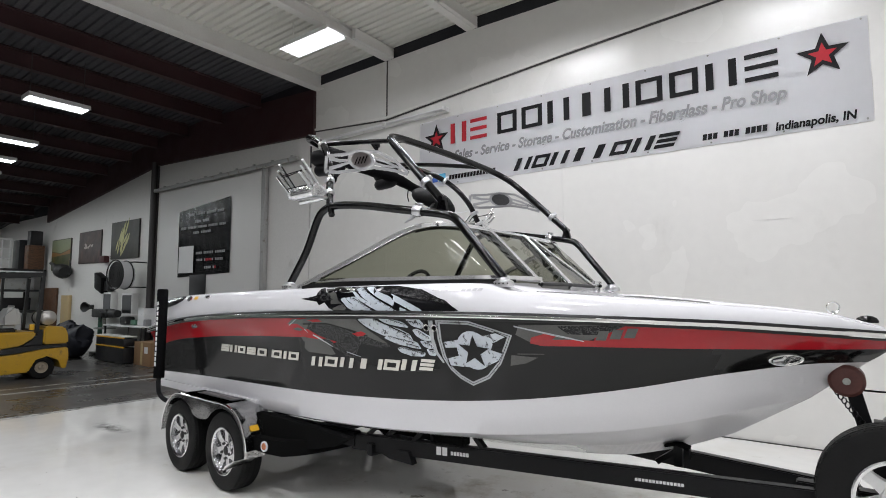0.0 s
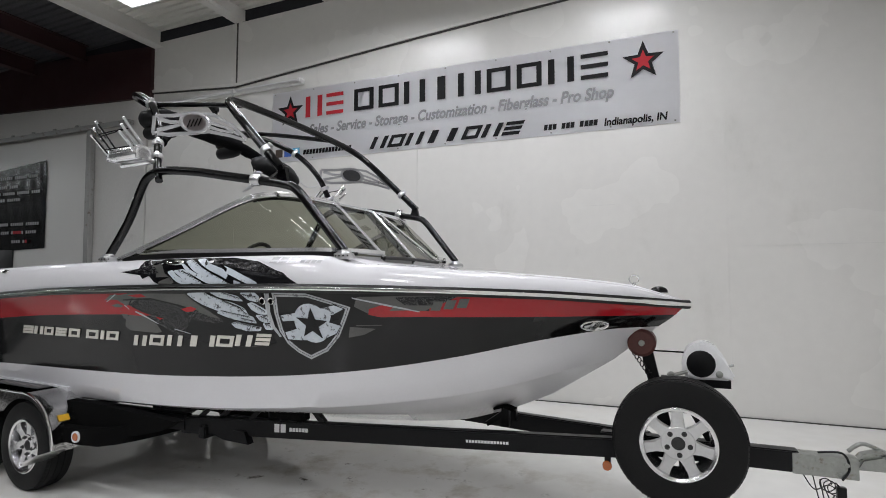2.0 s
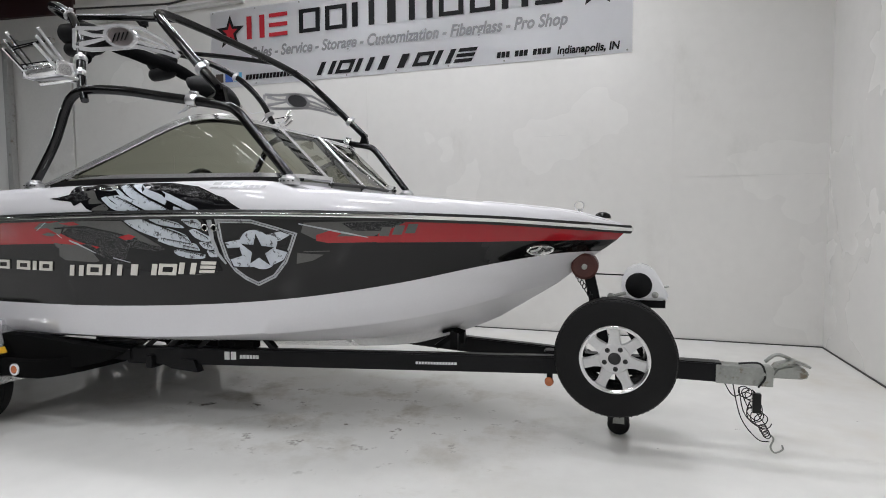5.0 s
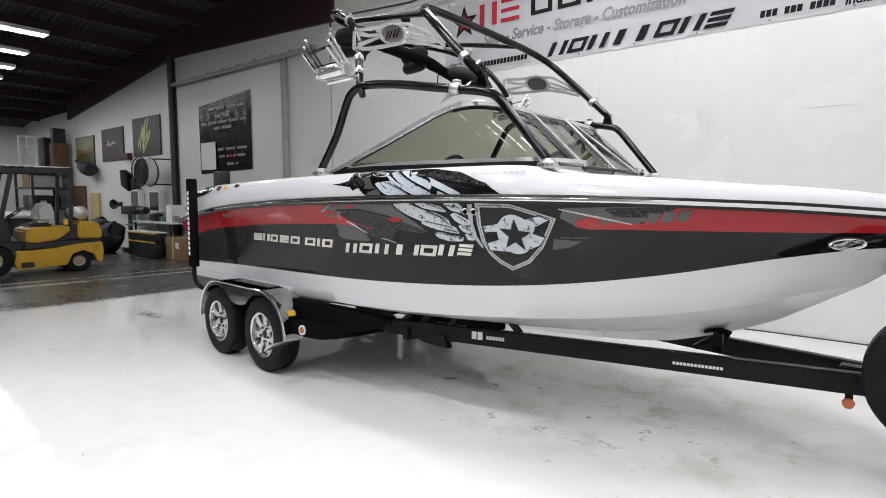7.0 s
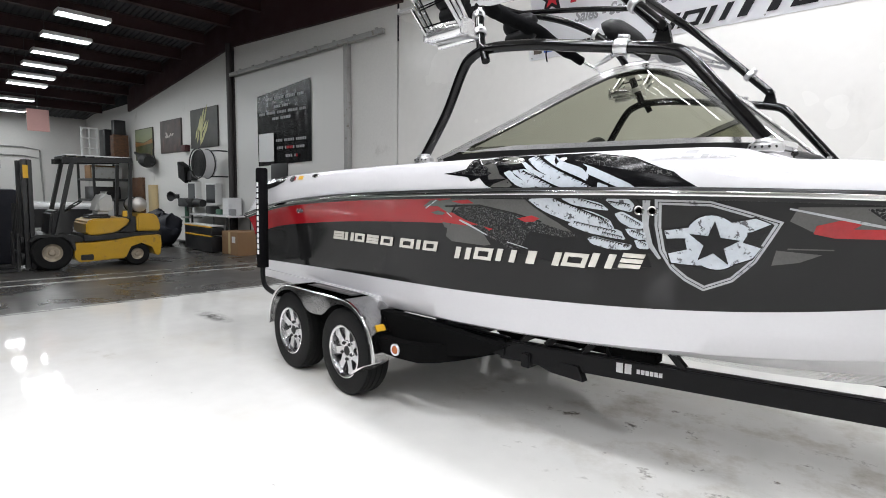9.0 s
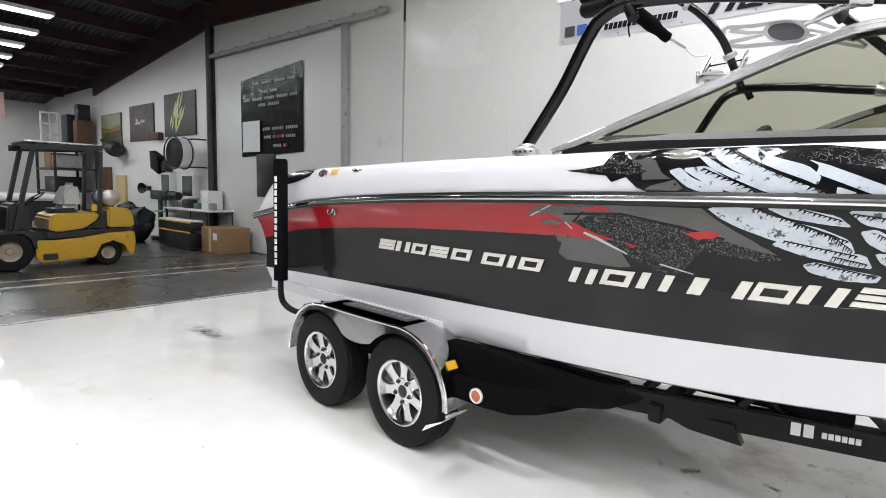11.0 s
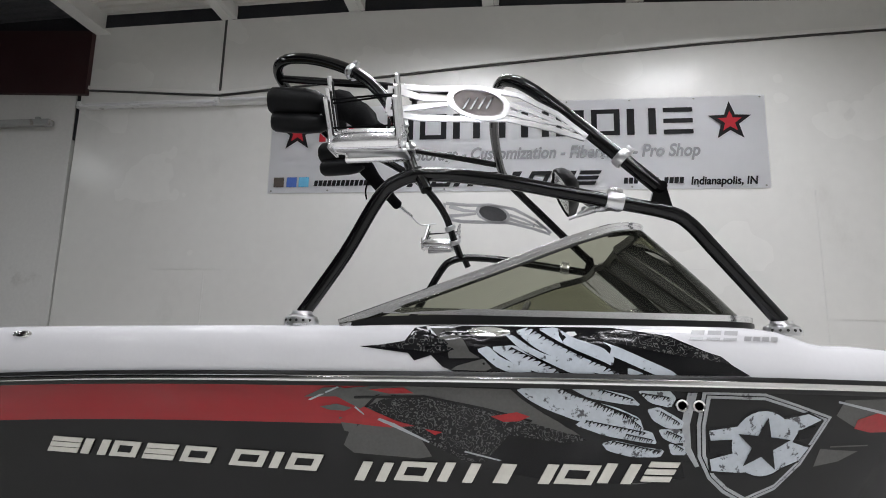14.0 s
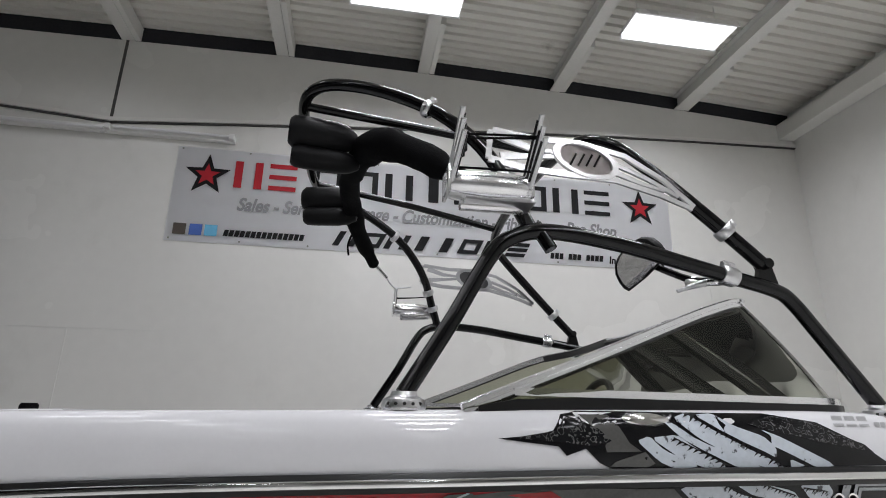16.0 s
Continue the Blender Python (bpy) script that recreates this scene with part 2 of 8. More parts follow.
WOODBROWN = stained(mat("brown wood", (0.12, 0.055, 0.025), 0.55, var=0.2, scale=5), (0.05, 0.025, 0.015), 0.45, 0.6, 8, (1, 1, 8))
PALEWOOD = mat("pale board", (0.5, 0.38, 0.2), 0.6, var=0.1)
PINK = mat("pink insulation board", (0.52, 0.30, 0.28), 0.8, var=0.08)
LAMPWHITE = mat("white enamel", (0.75, 0.75, 0.74), 0.3, var=0.03, bump=0.0)



def lined(m, col, scale, turns, lo, hi):
    """Fine curling lines over a material, along the level lines of a noise."""
    nt, b = nodes_of(m)
    n, l = nt.nodes.new, nt.links.new
    old = b.inputs["Base Color"].links[0].from_socket
    tc, no, mu, si, rp, mx = n("ShaderNodeTexCoord"), n("ShaderNodeTexNoise"), n("ShaderNodeMath"), n("ShaderNodeMath"), n("ShaderNodeMapRange"), n("ShaderNodeMix")
    no.inputs["Scale"].default_value, no.inputs["Detail"].default_value = scale, 1.5
    mu.operation, si.operation = "MULTIPLY", "SINE"
    mu.inputs[1].default_value = turns
    rp.inputs["From Min"].default_value, rp.inputs["From Max"].default_value = lo, hi
    mx.data_type = "RGBA"
    mx.inputs[7].default_value = (*col, 1)
    l(tc.outputs["Object"], no.inputs["Vector"])
    l(no.outputs["Fac"], mu.inputs[0])
    l(mu.outputs[0], si.inputs[0])
    l(si.outputs[0], rp.inputs["Value"])
    l(rp.outputs[0], mx.inputs[0])
    l(old, mx.inputs[6])
    l(mx.outputs[2], b.inputs["Base Color"])
    return m


FILIGREE = lined(mat("patterned dark vinyl", (0.008, 0.008, 0.009), 0.14, var=0.2, bump=0.0, spec=0.25), (0.10, 0.10, 0.10), 40, 34, 0.72, 0.92)
BADGE = mat("dull silver badge", (0.30, 0.27, 0.265), 0.35, metal=0.6, var=0.1)
PADGREY = mat("dark ribbed metal", (0.13, 0.13, 0.135), 0.45, metal=0.7, var=0.15)


def glow(name, col, strength):
    m = bpy.data.materials.new(name)
    m.use_nodes = True
    nt, b = nodes_of(m)
    b.inputs["Base Color"].default_value = (0.8, 0.8, 0.8, 1)
    b.inputs["Emission Color"].default_value = (*col, 1)
    b.inputs["Emission Strength"].default_value = strength
    return m


LAMPGLOW = glow("lit bay diffuser", WARM, 2.5)
HALLGLOW = glow("lit hall tube", COOL, 6.0)
DAYGLOW = glow("daylit window pane", (0.85, 0.93, 1.0), 1.6)


def photo(name, seed, a, bcol, c):
    """A printed photograph of blurred foliage or earth colours."""
    m = mat(name, a, 0.4, var=0.1, bump=0.0)
    stained(m, bcol, 0.45, 0.58, 1.1 + 0.13 * seed, (1, 1, 1.4), 5)
    return stained(m, c, 0.58, 0.62, 2.3 + 0.21 * seed, (1.6, 1, 0.7), 6)


# ---- mesh helpers ----
PLACE = {}
FRAME = [Matrix.Identity(4)]
# how the hall beyond the bay lies to the bay's axes: its long wall, what stands before it, what stands out on its floor
HALL_WALL = Matrix(((0.8495, 0, -0.0137, -1.088), (0, 1, 0, -0.17), (-0.0021, 0, 0.9157, 0.2245), (0, 0, 0, 1)))
HALL_TURN = Matrix.Rotation(radians(-1.8), 4, "Z") @ Matrix.Translation((0.17, -0.44, 0))
HALL_BENCH = Matrix.Translation((-0.26, 0.37, 0)) @ Matrix.Diagonal((0.94, 0.94, 1.0, 1)) @ HALL_TURN
HALL_FLOOR = Matrix.Translation((-0.26, 0.37, 0)) @ Matrix.Diagonal((1.042, 1.042, 1.042, 1)) @ HALL_TURN


def lay_out(m=None):
    """Sets the frame in which the next things are given; none for the bay itself."""
    FRAME[0] = m or Matrix.Identity(4)


def thing(name, loc, label, category, group="", kind=""):
    ob = new(name)
    ob.empty_display_size = 0.1
    ob.location = FRAME[0] @ Vector(loc)
    PLACE[ob] = FRAME[0] @ Vector(loc)
    return tagged(ob, label, category, group, kind)


def finish(bm, name, mats, smooth=40):
    me = bpy.data.meshes.new(name)
    bmesh.ops.recalc_face_normals(bm, faces=bm.faces)
    bm.to_mesh(me)
    bm.free()
    for m in mats if isinstance(mats, (list, tuple)) else [mats]:
        me.materials.append(m)
    if smooth:
        me.polygons.foreach_set("use_smooth", [True] * len(me.polygons))
        me.set_sharp_from_angle(angle=radians(smooth))
    return me


def part(name, bm, material, parent, label="", at=None, smooth=40):
    """Links a bmesh (or a finished mesh) as one part under a thing or a part; its points are in world metres, or about the point at."""
    me = finish(bm, name, material, smooth) if isinstance(bm, bmesh.types.BMesh) else bm
    ob = new(name, me)
    ob.parent = parent
    base = PLACE[parent]
    if at is None:
        if isinstance(bm, bmesh.types.BMesh):
            me.transform(Matrix.Translation(-base) @ FRAME[0])
        PLACE[ob] = base
    else:
        ob.location = Vector(at) - base
        PLACE[ob] = Vector(at)
    return tagged(ob, label)


def solo(name, bm, material, label, category, group="", kind="", smooth=40):
    """A thing of one mesh."""
    me = finish(bm, name, material, smooth)
    me.transform(FRAME[0])
    ob = new(name, me)
    PLACE[ob] = Vector((0, 0, 0))
    return tagged(ob, label, category, group, kind)


def B():
    return bmesh.new()


def box(bm, lo, hi, bevel=0.0, mi=0, m=None):
    lo, hi = Vector(lo), Vector(hi)
    r = bmesh.ops.create_cube(bm, size=1.0, matrix=Matrix.LocRotScale((lo + hi) / 2, None, hi - lo))
    vs = r["verts"]
    fs = {f for v in vs for f in v.link_faces}
    for f in fs:
        f.material_index = mi
    if bevel:
        es = {e for v in vs for e in v.link_edges}
        r = bmesh.ops.bevel(bm, geom=list(es), offset=bevel, segments=2, affect="EDGES", profile=0.6)
        for f in r["faces"]:
            f.material_index = mi
        vs = list({v for f in r["faces"] for v in f.verts} | {v for v in vs if v.is_valid})
    if m is not None:
        bmesh.ops.transform(bm, matrix=m, verts=vs)
    return bm


def smooth_path(pts, steps=6):
    pts = [Vector(p) for p in pts]
    if len(pts) < 3:
        return pts
    out = []
    for i in range(len(pts) - 1):
        p0, p1, p2, p3 = pts[max(i - 1, 0)], pts[i], pts[i + 1], pts[min(i + 2, len(pts) - 1)]
        for k in range(steps):
            t = k / steps
            out.append(0.5 * (2 * p1 + (p2 - p0) * t + (2 * p0 - 5 * p1 + 4 * p2 - p3) * t * t + (3 * p1 - p0 - 3 * p2 + p3) * t ** 3))
    return out + [pts[-1]]


def tube(bm, pts, r, n=12, steps=0, cap=True, flat=1.0, mi=0):
    """Sweeps a round (or flattened) section along a path; r may be a list."""
    path = smooth_path(pts, steps) if steps else [Vector(p) for p in pts]
    tang = [(path[min(i + 1, len(path) - 1)] - path[max(i - 1, 0)]).normalized() for i in range(len(path))]
    up = Vector((0, 0, 1)) if abs(tang[0].z) < 0.9 else Vector((0, 1, 0))
    u = tang[0].cross(up).normalized()
    rings = []
    for i, p in enumerate(path):
        t = tang[i]
        u = (u - t * u.dot(t)).normalized()
        w = t.cross(u)
        rad = r if not isinstance(r, (list, tuple)) else r[min(len(r) - 1, round(i * (len(r) - 1) / max(1, len(path) - 1)))]
        rings.append([bm.verts.new(p + rad * (u * math.cos(a) * flat + w * math.sin(a))) for a in [2 * math.pi * k / n for k in range(n)]])
    for a, c in zip(rings, rings[1:]):
        for k in range(n):
            bm.faces.new((a[k], a[(k + 1) % n], c[(k + 1) % n], c[k])).material_index = mi
    if cap:
        for ring in (rings[0], rings[-1]):
            bm.faces.new(ring).material_index = mi
    return bm


def lathe(bm, prof, n=32, m=None, mi=0, close=False):
    """Turns a profile of (radius, along z) about the z axis, then places it by m."""
    rings = []
    for r, z in prof:
        rings.append([bm.verts.new((r * math.cos(2 * math.pi * k / n), r * math.sin(2 * math.pi * k / n), z)) for k in range(n)])
    pairs = list(zip(rings, rings[1:])) + ([(rings[-1], rings[0])] if close else [])
    for a, c in pairs:
        for k in range(n):
            bm.faces.new((a[k], a[(k + 1) % n], c[(k + 1) % n], c[k])).material_index = mi
    if not close:
        for ring, (r, z) in ((rings[0], prof[0]), (rings[-1], prof[-1])):
            if r > 1e-4:
                bm.faces.new(ring).material_index = mi
    if m is not None:
        bmesh.ops.transform(bm, matrix=m, verts=[v for ring in rings for v in ring])
    return bm


def prism(bm, poly, lo, hi, axis="y", mi=0, m=None):
    """Extrudes a flat outline between two values of an axis. poly is (x, z) for y, (y, z) for x, (x, y) for z."""
    def at(p, v):
        return {"y": (p[0], v, p[1]), "x": (v, p[0], p[1]), "z": (p[0], p[1], v)}[axis]
    a, c = [bm.verts.new(at(p, lo)) for p in poly], [bm.verts.new(at(p, hi)) for p in poly]
    k = len(poly)
    fs = [bm.faces.new(a), bm.faces.new(c)] + [bm.faces.new((a[i], a[(i + 1) % k], c[(i + 1) % k], c[i])) for i in range(k)]
    for f in fs:
        f.material_index = mi
    if m is not None:
        bmesh.ops.transform(bm, matrix=m, verts=a + c)
    return bm


def strip(bm, a, b, w, h, mi=0):
    """A bar of width w (level) and height h between two points."""
    a, b = Vector(a), Vector(b)
    d = (b - a)
    rot = d.to_track_quat("X", "Z").to_matrix().to_4x4()
    bmesh.ops.create_cube(bm, size=1.0, matrix=Matrix.Translation((a + b) / 2) @ rot @ Matrix.Diagonal((d.length, w, h, 1)))
    return bm


def star_poly(cx, cz, r, inner=0.42, turn=0.0):
    return [(cx + (r if k % 2 == 0 else r * inner) * math.sin(turn + k * math.pi / 5), cz + (r if k % 2 == 0 else r * inner) * math.cos(turn + k * math.pi / 5)) for k in range(10)]


def words(body, size, shear=0.0, bold=0.0):
    """A flat mesh of lettering in the built-in font, lower left at the origin, in the xy plane."""
    cu = bpy.data.curves.new("words", "FONT")
    cu.body, cu.size, cu.shear, cu.extrude, cu.offset = body, size, shear, 0.001, bold
    ob = new("words", cu)
    bpy.context.view_layer.update()
    me = bpy.data.meshes.new_from_object(ob.evaluated_get(bpy.context.evaluated_depsgraph_get()))
    bpy.data.objects.remove(ob)
    return me


# ---- the room ----
WX, EX, NY, SY = -34.0, 3.2, 7.84, -18.0
EDGE, WEST = -9.077, -8.72


def roof_z(x):
    """Underside of the bay's purlins: a low crown, falling to both sides."""
    return 6.46 - 0.0075 * (x + 4.5) - 0.0035 * (x + 4.5) ** 2 if x > -4.5 else 6.46 + 0.015 * (x + 4.5)


def hall_roof_z(x):
    """The same for the hall, in the hall wall's frame."""
    return 6.628 + 0.03 * (x + 8.9) if x > -17 else 6.385 - 0.105 * (-17 - x)


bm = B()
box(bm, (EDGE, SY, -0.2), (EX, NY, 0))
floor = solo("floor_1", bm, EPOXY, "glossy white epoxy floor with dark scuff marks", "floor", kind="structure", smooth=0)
bm = B()
box(bm, (WX, SY, -0.2), (EDGE, NY, -0.004))
hall_floor = solo("floor_2", bm, CONCRETE, "worn grey concrete floor of the dim hall", "floor", kind="structure", smooth=0)
for x, w in ((-12.24, 0.09), (-12.85, 0.07), (-9.16, 0.06)):
    bm = B()
    strip(bm, (x, SY + 0.3, -0.002), (x + (0.7 if x < -10 else 0), NY - 0.2, -0.002), w, 0.006)
    solo("floor_line", bm, FLOORPAINT, "worn pale line painted on the concrete floor", "floor marking", "painted lines", "structure", 0)

bm = B()
TOPX = [EX + 0.2, 2.0, 0.6, -1.0, -2.8, -4.5, WEST]
prism(bm, [(WEST, 0), (EX + 0.2, 0)] + [(x, roof_z(x) - 0.01) for x in TOPX], NY, NY + 0.2)
solo("wall_north", bm, WALL, "white painted panel wall behind the boat", "wall", kind="structure", smooth=0)
lay_out(HALL_WALL)
HY = NY + 0.17
bm = B()
prism(bm, [(WX, -0.5), (-8.99, -0.5), (-8.99, 5.9), (-17, 6.2), (-27, 5.1), (WX, 5.1)], HY, HY + 0.2)
solo("wall_north_hall", bm, WALLHALL, "off-white wall of the dim hall", "wall", kind="structure", smooth=0)
lay_out()
# Dark sheet behind the gap between wall top and deck.
bm = B()
box(bm, (WX, NY + 0.02, 4.6), (EX + 0.2, NY + 0.24, 7.6))
solo("wall_top", bm, DARKSTRIP, "dark strip above the wall panels", "wall", kind="structure", smooth=0)
bm = B()
box(bm, (EX, SY, 0), (EX + 0.2, NY + 0.2, 7.2))
solo("wall_east", bm, WALL, "white painted end wall", "wall", kind="structure", smooth=0)
# Unseen wall, added to close the bay; its grey dims the bounce.
bm = B()
box(bm, (EDGE, SY - 0.2, 0), (EX + 0.2, SY, 7.2))
solo("wall_south", bm, CLOSING, "unseen grey wall added to close the bay and dim its bounce", "wall", kind="structure", smooth=0)
# Unseen too, added to shut the hall on its south side.
bm = B()
box(bm, (WX, SY - 0.2, 0), (EDGE, SY, 7.2))
solo("wall_south_hall", bm, WALLHALL, "plain unseen wall added to close the hall", "wall", kind="structure", smooth=0)
lay_out(HALL_WALL)
bm = B()
box(bm, (WX - 0.2, SY, -0.4), (WX, HY, 7.2))
solo("wall_west", bm, WALLHALL, "pale grey end wall of the hall", "wall", kind="structure", smooth=0)
lay_out()

# panel seams, trim and pipes on the long wall
SEAMLINE = [(-8.7, 5.37), (-6.5, 5.205), (-4.9, 5.335), (-2.75, 5.505), (-1.36, 5.60), (0.2, 5.70), (1.5, 5.76), (EX, 5.82)]
bm = B()
for (xa, za), (xb, zb) in zip(SEAMLINE, SEAMLINE[1:]):
    strip(bm, (xa, NY - 0.012, za), (xb, NY - 0.012, zb), 0.03, 0.02)
solo("trim_seam", bm, SEAM, "thin dark seam line running along the wall", "trim", kind="structure", smooth=0)
bm = B()
for (xa, za), (xb, zb) in zip(SEAMLINE, SEAMLINE[1:]):
    strip(bm, (xa, NY - 0.02, za + 0.04), (xb, NY - 0.02, zb + 0.04), 0.04, 0.05)
solo("trim_rail", bm, BEAMWHITE, "white capping strip above the seam", "trim", kind="structure", smooth=0)
for name, x, z0, z1, w, m in (("trim_joint", -6.5, 5.22, 6.42, 0.035, SEAM), ("trim_joint", 1.46, 0.0, 3.7, 0.003, WALLHALL), ("trim_joint", -2.83, 0.0, 3.7, 0.004, WALLHALL), ("trim_joint", -6.48, 0.0, 2.63, 0.006, WALLHALL)):
    bm = B()
    box(bm, (x - w / 2, NY - 0.006, z0), (x + w / 2, NY, z1))
    solo(name, bm, m, "vertical joint between wall panels", "trim", "wall joints", "structure", 0)
for x0, x1, z in ((-7.3, -5.45, 2.65), (-0.31, 0.12, 2.69), (-8.7, -7.9, 2.62), (1.46, 3.2, 2.10)):
    bm = B()
    box(bm, (x0, NY - 0.005, z), (x1, NY, z + 0.006))
    solo("trim_joint", bm, WALLHALL, "faint level joint between wall panels", "trim", "wall joints", "structure", 0)
bm = B()
box(bm, (WEST, NY - 0.02, 0), (EX, NY, 0.012))
solo("baseboard", bm, SEAM, "dark line where wall meets floor", "baseboard", kind="structure", smooth=0)
bm = B()
box(bm, (EX - 0.015, SY, 0), (EX, NY - 0.02, 0.012))
solo("baseboard_east", bm, SEAM, "dark line where end wall meets floor", "baseboard", kind="structure", smooth=0)
bm = B()
box(bm, (EX - 0.25, 2.0, 5.95), (EX - 0.002, NY - 0.002, 6.2), 0.01)
solo("trim_east", bm, BEAMWHITE, "white ledger along the end wall under the roof", "trim", kind="structure", smooth=0)

# roof deck of the bay, one ribbed sheet
bm = B()
X = -8.5
zs = []
for k in range(int((NY - SY) / 0.152) + 1):
    y = SY + 0.152 * k
    zs += [(y, 0.0), (y + 0.095, 0.0), (y + 0.107, 0.04), (y + 0.140, 0.04)]
steps = len(zs) - 1
rows = [[bm.verts.new((x, y, roof_z(x) + 0.22 + r)) for y, r in zs] for x in (X, -4.5, -2.8, -1.0, 0.6, 2.0, EX)]
for a, c in zip(rows, rows[1:]):
    for k in range(steps):
        bm.faces.new((a[k], a[k + 1], c[k + 1], c[k]))
solo("ceiling_bay", bm, DECKWHITE, "white painted corrugated steel roof deck", "ceiling", kind="structure", smooth=0)
lay_out(HALL_WALL)
bm = B()
left, right, far = [[bm.verts.new((x, y + 0.17, hall_roof_z(x) + 0.34 + r)) for y, r in zs] for x in (-8.73, -17.0, WX)]
for k in range(steps):
    bm.faces.new((left[k], left[k + 1], right[k + 1], right[k]))
    bm.faces.new((right[k], right[k + 1], far[k + 1], far[k]))
solo("ceiling_hall", bm, DECKDARK, "dark corrugated roof deck of the hall", "ceiling", kind="structure", smooth=0)
lay_out()
# Unseen lid over both decks, added to keep sky light out.
bm = B()
box(bm, (WX - 0.2, SY - 0.2, 7.6), (EX + 0.2, NY + 0.24, 7.7))
solo("ceiling_cover", bm, DECKDARK, "unseen cover added above the deck", "ceiling", kind="structure", smooth=0)


def purlin(x, z, material, label, w=0.16, h=0.225, name="ceiling_beam"):
    """An I-section along y."""
    bm = B()
    t = 0.018
    prism(bm, [(x - w / 2, z), (x + w / 2, z), (x + w / 2, z + t), (x + t / 2, z + t), (x + t / 2, z + h - t), (x + w / 2, z + h - t), (x + w / 2, z + h), (x - w / 2, z + h), (x - w / 2, z + h - t), (x - t / 2, z + h - t), (x - t / 2, z + t), (x - w / 2, z + t)], SY, NY + 0.015)
    return solo(name, bm, material, label, "roof beam", "roof beams", "structure", 0)


for x in (-6.5, -4.54, -2.6, -0.64, 1.33):
    ob = purlin(x, roof_z(x), BEAMWHITE, "white painted steel roof purlin")
    bm = B()
    box(bm, (x + 0.085, 6.8, roof_z(x) + 0.004), (x + 0.155, NY + 0.015, roof_z(x) + 0.20), 0.004)
    part("splice_channel", bm, BEAMWHITE, ob, smooth=0)
purlin(-8.5, roof_z(-8.5) - 0.12, BEAMWHITE, "wide white painted steel beam at the edge of the bay", 0.24, 0.38)
lay_out(HALL_WALL)
bm = B()
prism(bm, [(-8.75, 5.50), (-8.75, 6.62), (-17, 7.0), (-27, 5.6), (-27, 4.75), (-17, 5.85)], 7.93, HY - 0.004)
solo("ceiling_rafter", bm, REDSTEEL, "deep dark red steel rafter along the hall wall", "roof beam", kind="structure", smooth=0)
for k in range(11):
    x = -10.9 - 1.95 * k
    purlin(x, hall_roof_z(x) - 0.03, REDSTEEL, "dark red steel roof purlin", 0.20, 0.365)

# sliding door, its post and track, pipes
door = thing("door_1", (-13.7, HY, 0), "large white sliding door in the hall wall", "door", kind="structure")
bm = B()
box(bm, (-16.6, HY - 0.07, -0.26), (-10.86, HY - 0.012, 4.9), 0.008)
part("door_leaf", bm, DOORMAT, door)
bm = B()
box(bm, (-16.9, HY - 0.16, 4.95), (-9.3, HY - 0.06, 5.05), 0.006)
for k in range(9):
    box(bm, (-16.5 + 0.85 * k, HY - 0.05, 5.02), (-16.42 + 0.85 * k, HY - 0.01, 5.14))
part("door_track", bm, POSTGREY, door, "grey steel door track")
bm = B()
box(bm, (-10.84, HY - 0.12, -0.27), (-10.68, HY - 0.01, 4.95), 0.008)
for k in range(9):
    box(bm, (-10.78, HY - 0.126, 0.3 + 0.55 * k), (-10.74, HY - 0.119, 0.35 + 0.55 * k))
part("door_post", bm, POSTGREY, door, "grey steel jamb with bolt holes")
bm = B()
tube(bm, [(-17.05, HY - 0.09, -0.27), (-17.05, HY - 0.09, 5.95)], 0.09, 12)
box(bm, (-17.2, HY - 0.03, -0.27), (-16.9, HY - 0.004, 5.9))
solo("pipe", bm, PIPEDARK, "dark downpipe on the hall wall", "pipe", kind="structure")

lay_out()

# unlit tube fixture on the long wall
fx = thing("wall_light", (-6.0, NY, 5.10), "unlit white fluorescent batten on the wall", "light fixture")
bm = B()
box(bm, (-8.7, NY - 0.09, 5.05), (-4.98, NY - 0.002, 5.13), 0.01)
part("batten", bm, LAMPWHITE, fx)
for xa, xb, z in ((-6.4, -5.03, 5.10), (-8.6, -6.5, 5.07)):
    bm = B()
    tube(bm, [(xa, NY - 0.12, z), (xb, NY - 0.12, z)], 0.02, 10)
    part("lamp_tube", bm, PLATE, fx)
for x in (-8.62, -6.46, -5.01):
    bm = B()
    box(bm, (x - 0.03, NY - 0.15, 5.06), (x + 0.03, NY - 0.09, 5.13), 0.005)
    part("lamp_holder", bm, LAMPWHITE, fx)


# bay lamps
def bay_lamp(x, y, share=1.0):
    z = 6.1
    t = thing("ceiling_lamp", (x, y, z), "lit rectangular high-bay fluorescent lamp under the roof, in rows with added fill to the south", "ceiling lamp", "bay lamps")
    bm = B()
    prism(bm, [(y - 0.24, z), (y - 0.2, z + 0.09), (y + 0.2, z + 0.09), (y + 0.24, z), (y + 0.215, z), (y + 0.18, z + 0.05), (y - 0.18, z + 0.05), (y - 0.215, z)], x - 0.62, x + 0.62, "x")
    part("housing", bm, LAMPWHITE, t, smooth=0)
    bm = B()
    box(bm, (x - 0.6, y - 0.212, z + 0.004), (x + 0.6, y + 0.212, z + 0.012))
    part("diffuser", bm, LAMPGLOW, t, "glowing diffuser", smooth=0)
    for s in (-0.5, 0.5):
        bm = B()
        tube(bm, [(x + s, y, z + 0.09), (x + s, y, roof_z(x) + 0.24)], 0.006, 6)
        part("hanger", bm, BEAMWHITE, t)
    la = bpy.data.lights.new("bay_light", "AREA")
    la.shape, la.size, la.size_y, la.energy, la.color = "RECTANGLE", 1.18, 0.42, BAY_WATT * share, WARM
    la.spread = math.radians(165)
    lo = new("bay_light", la)
    lo.matrix_world = pose(x, y, z - 0.01)
    tagged(lo, kind="light")


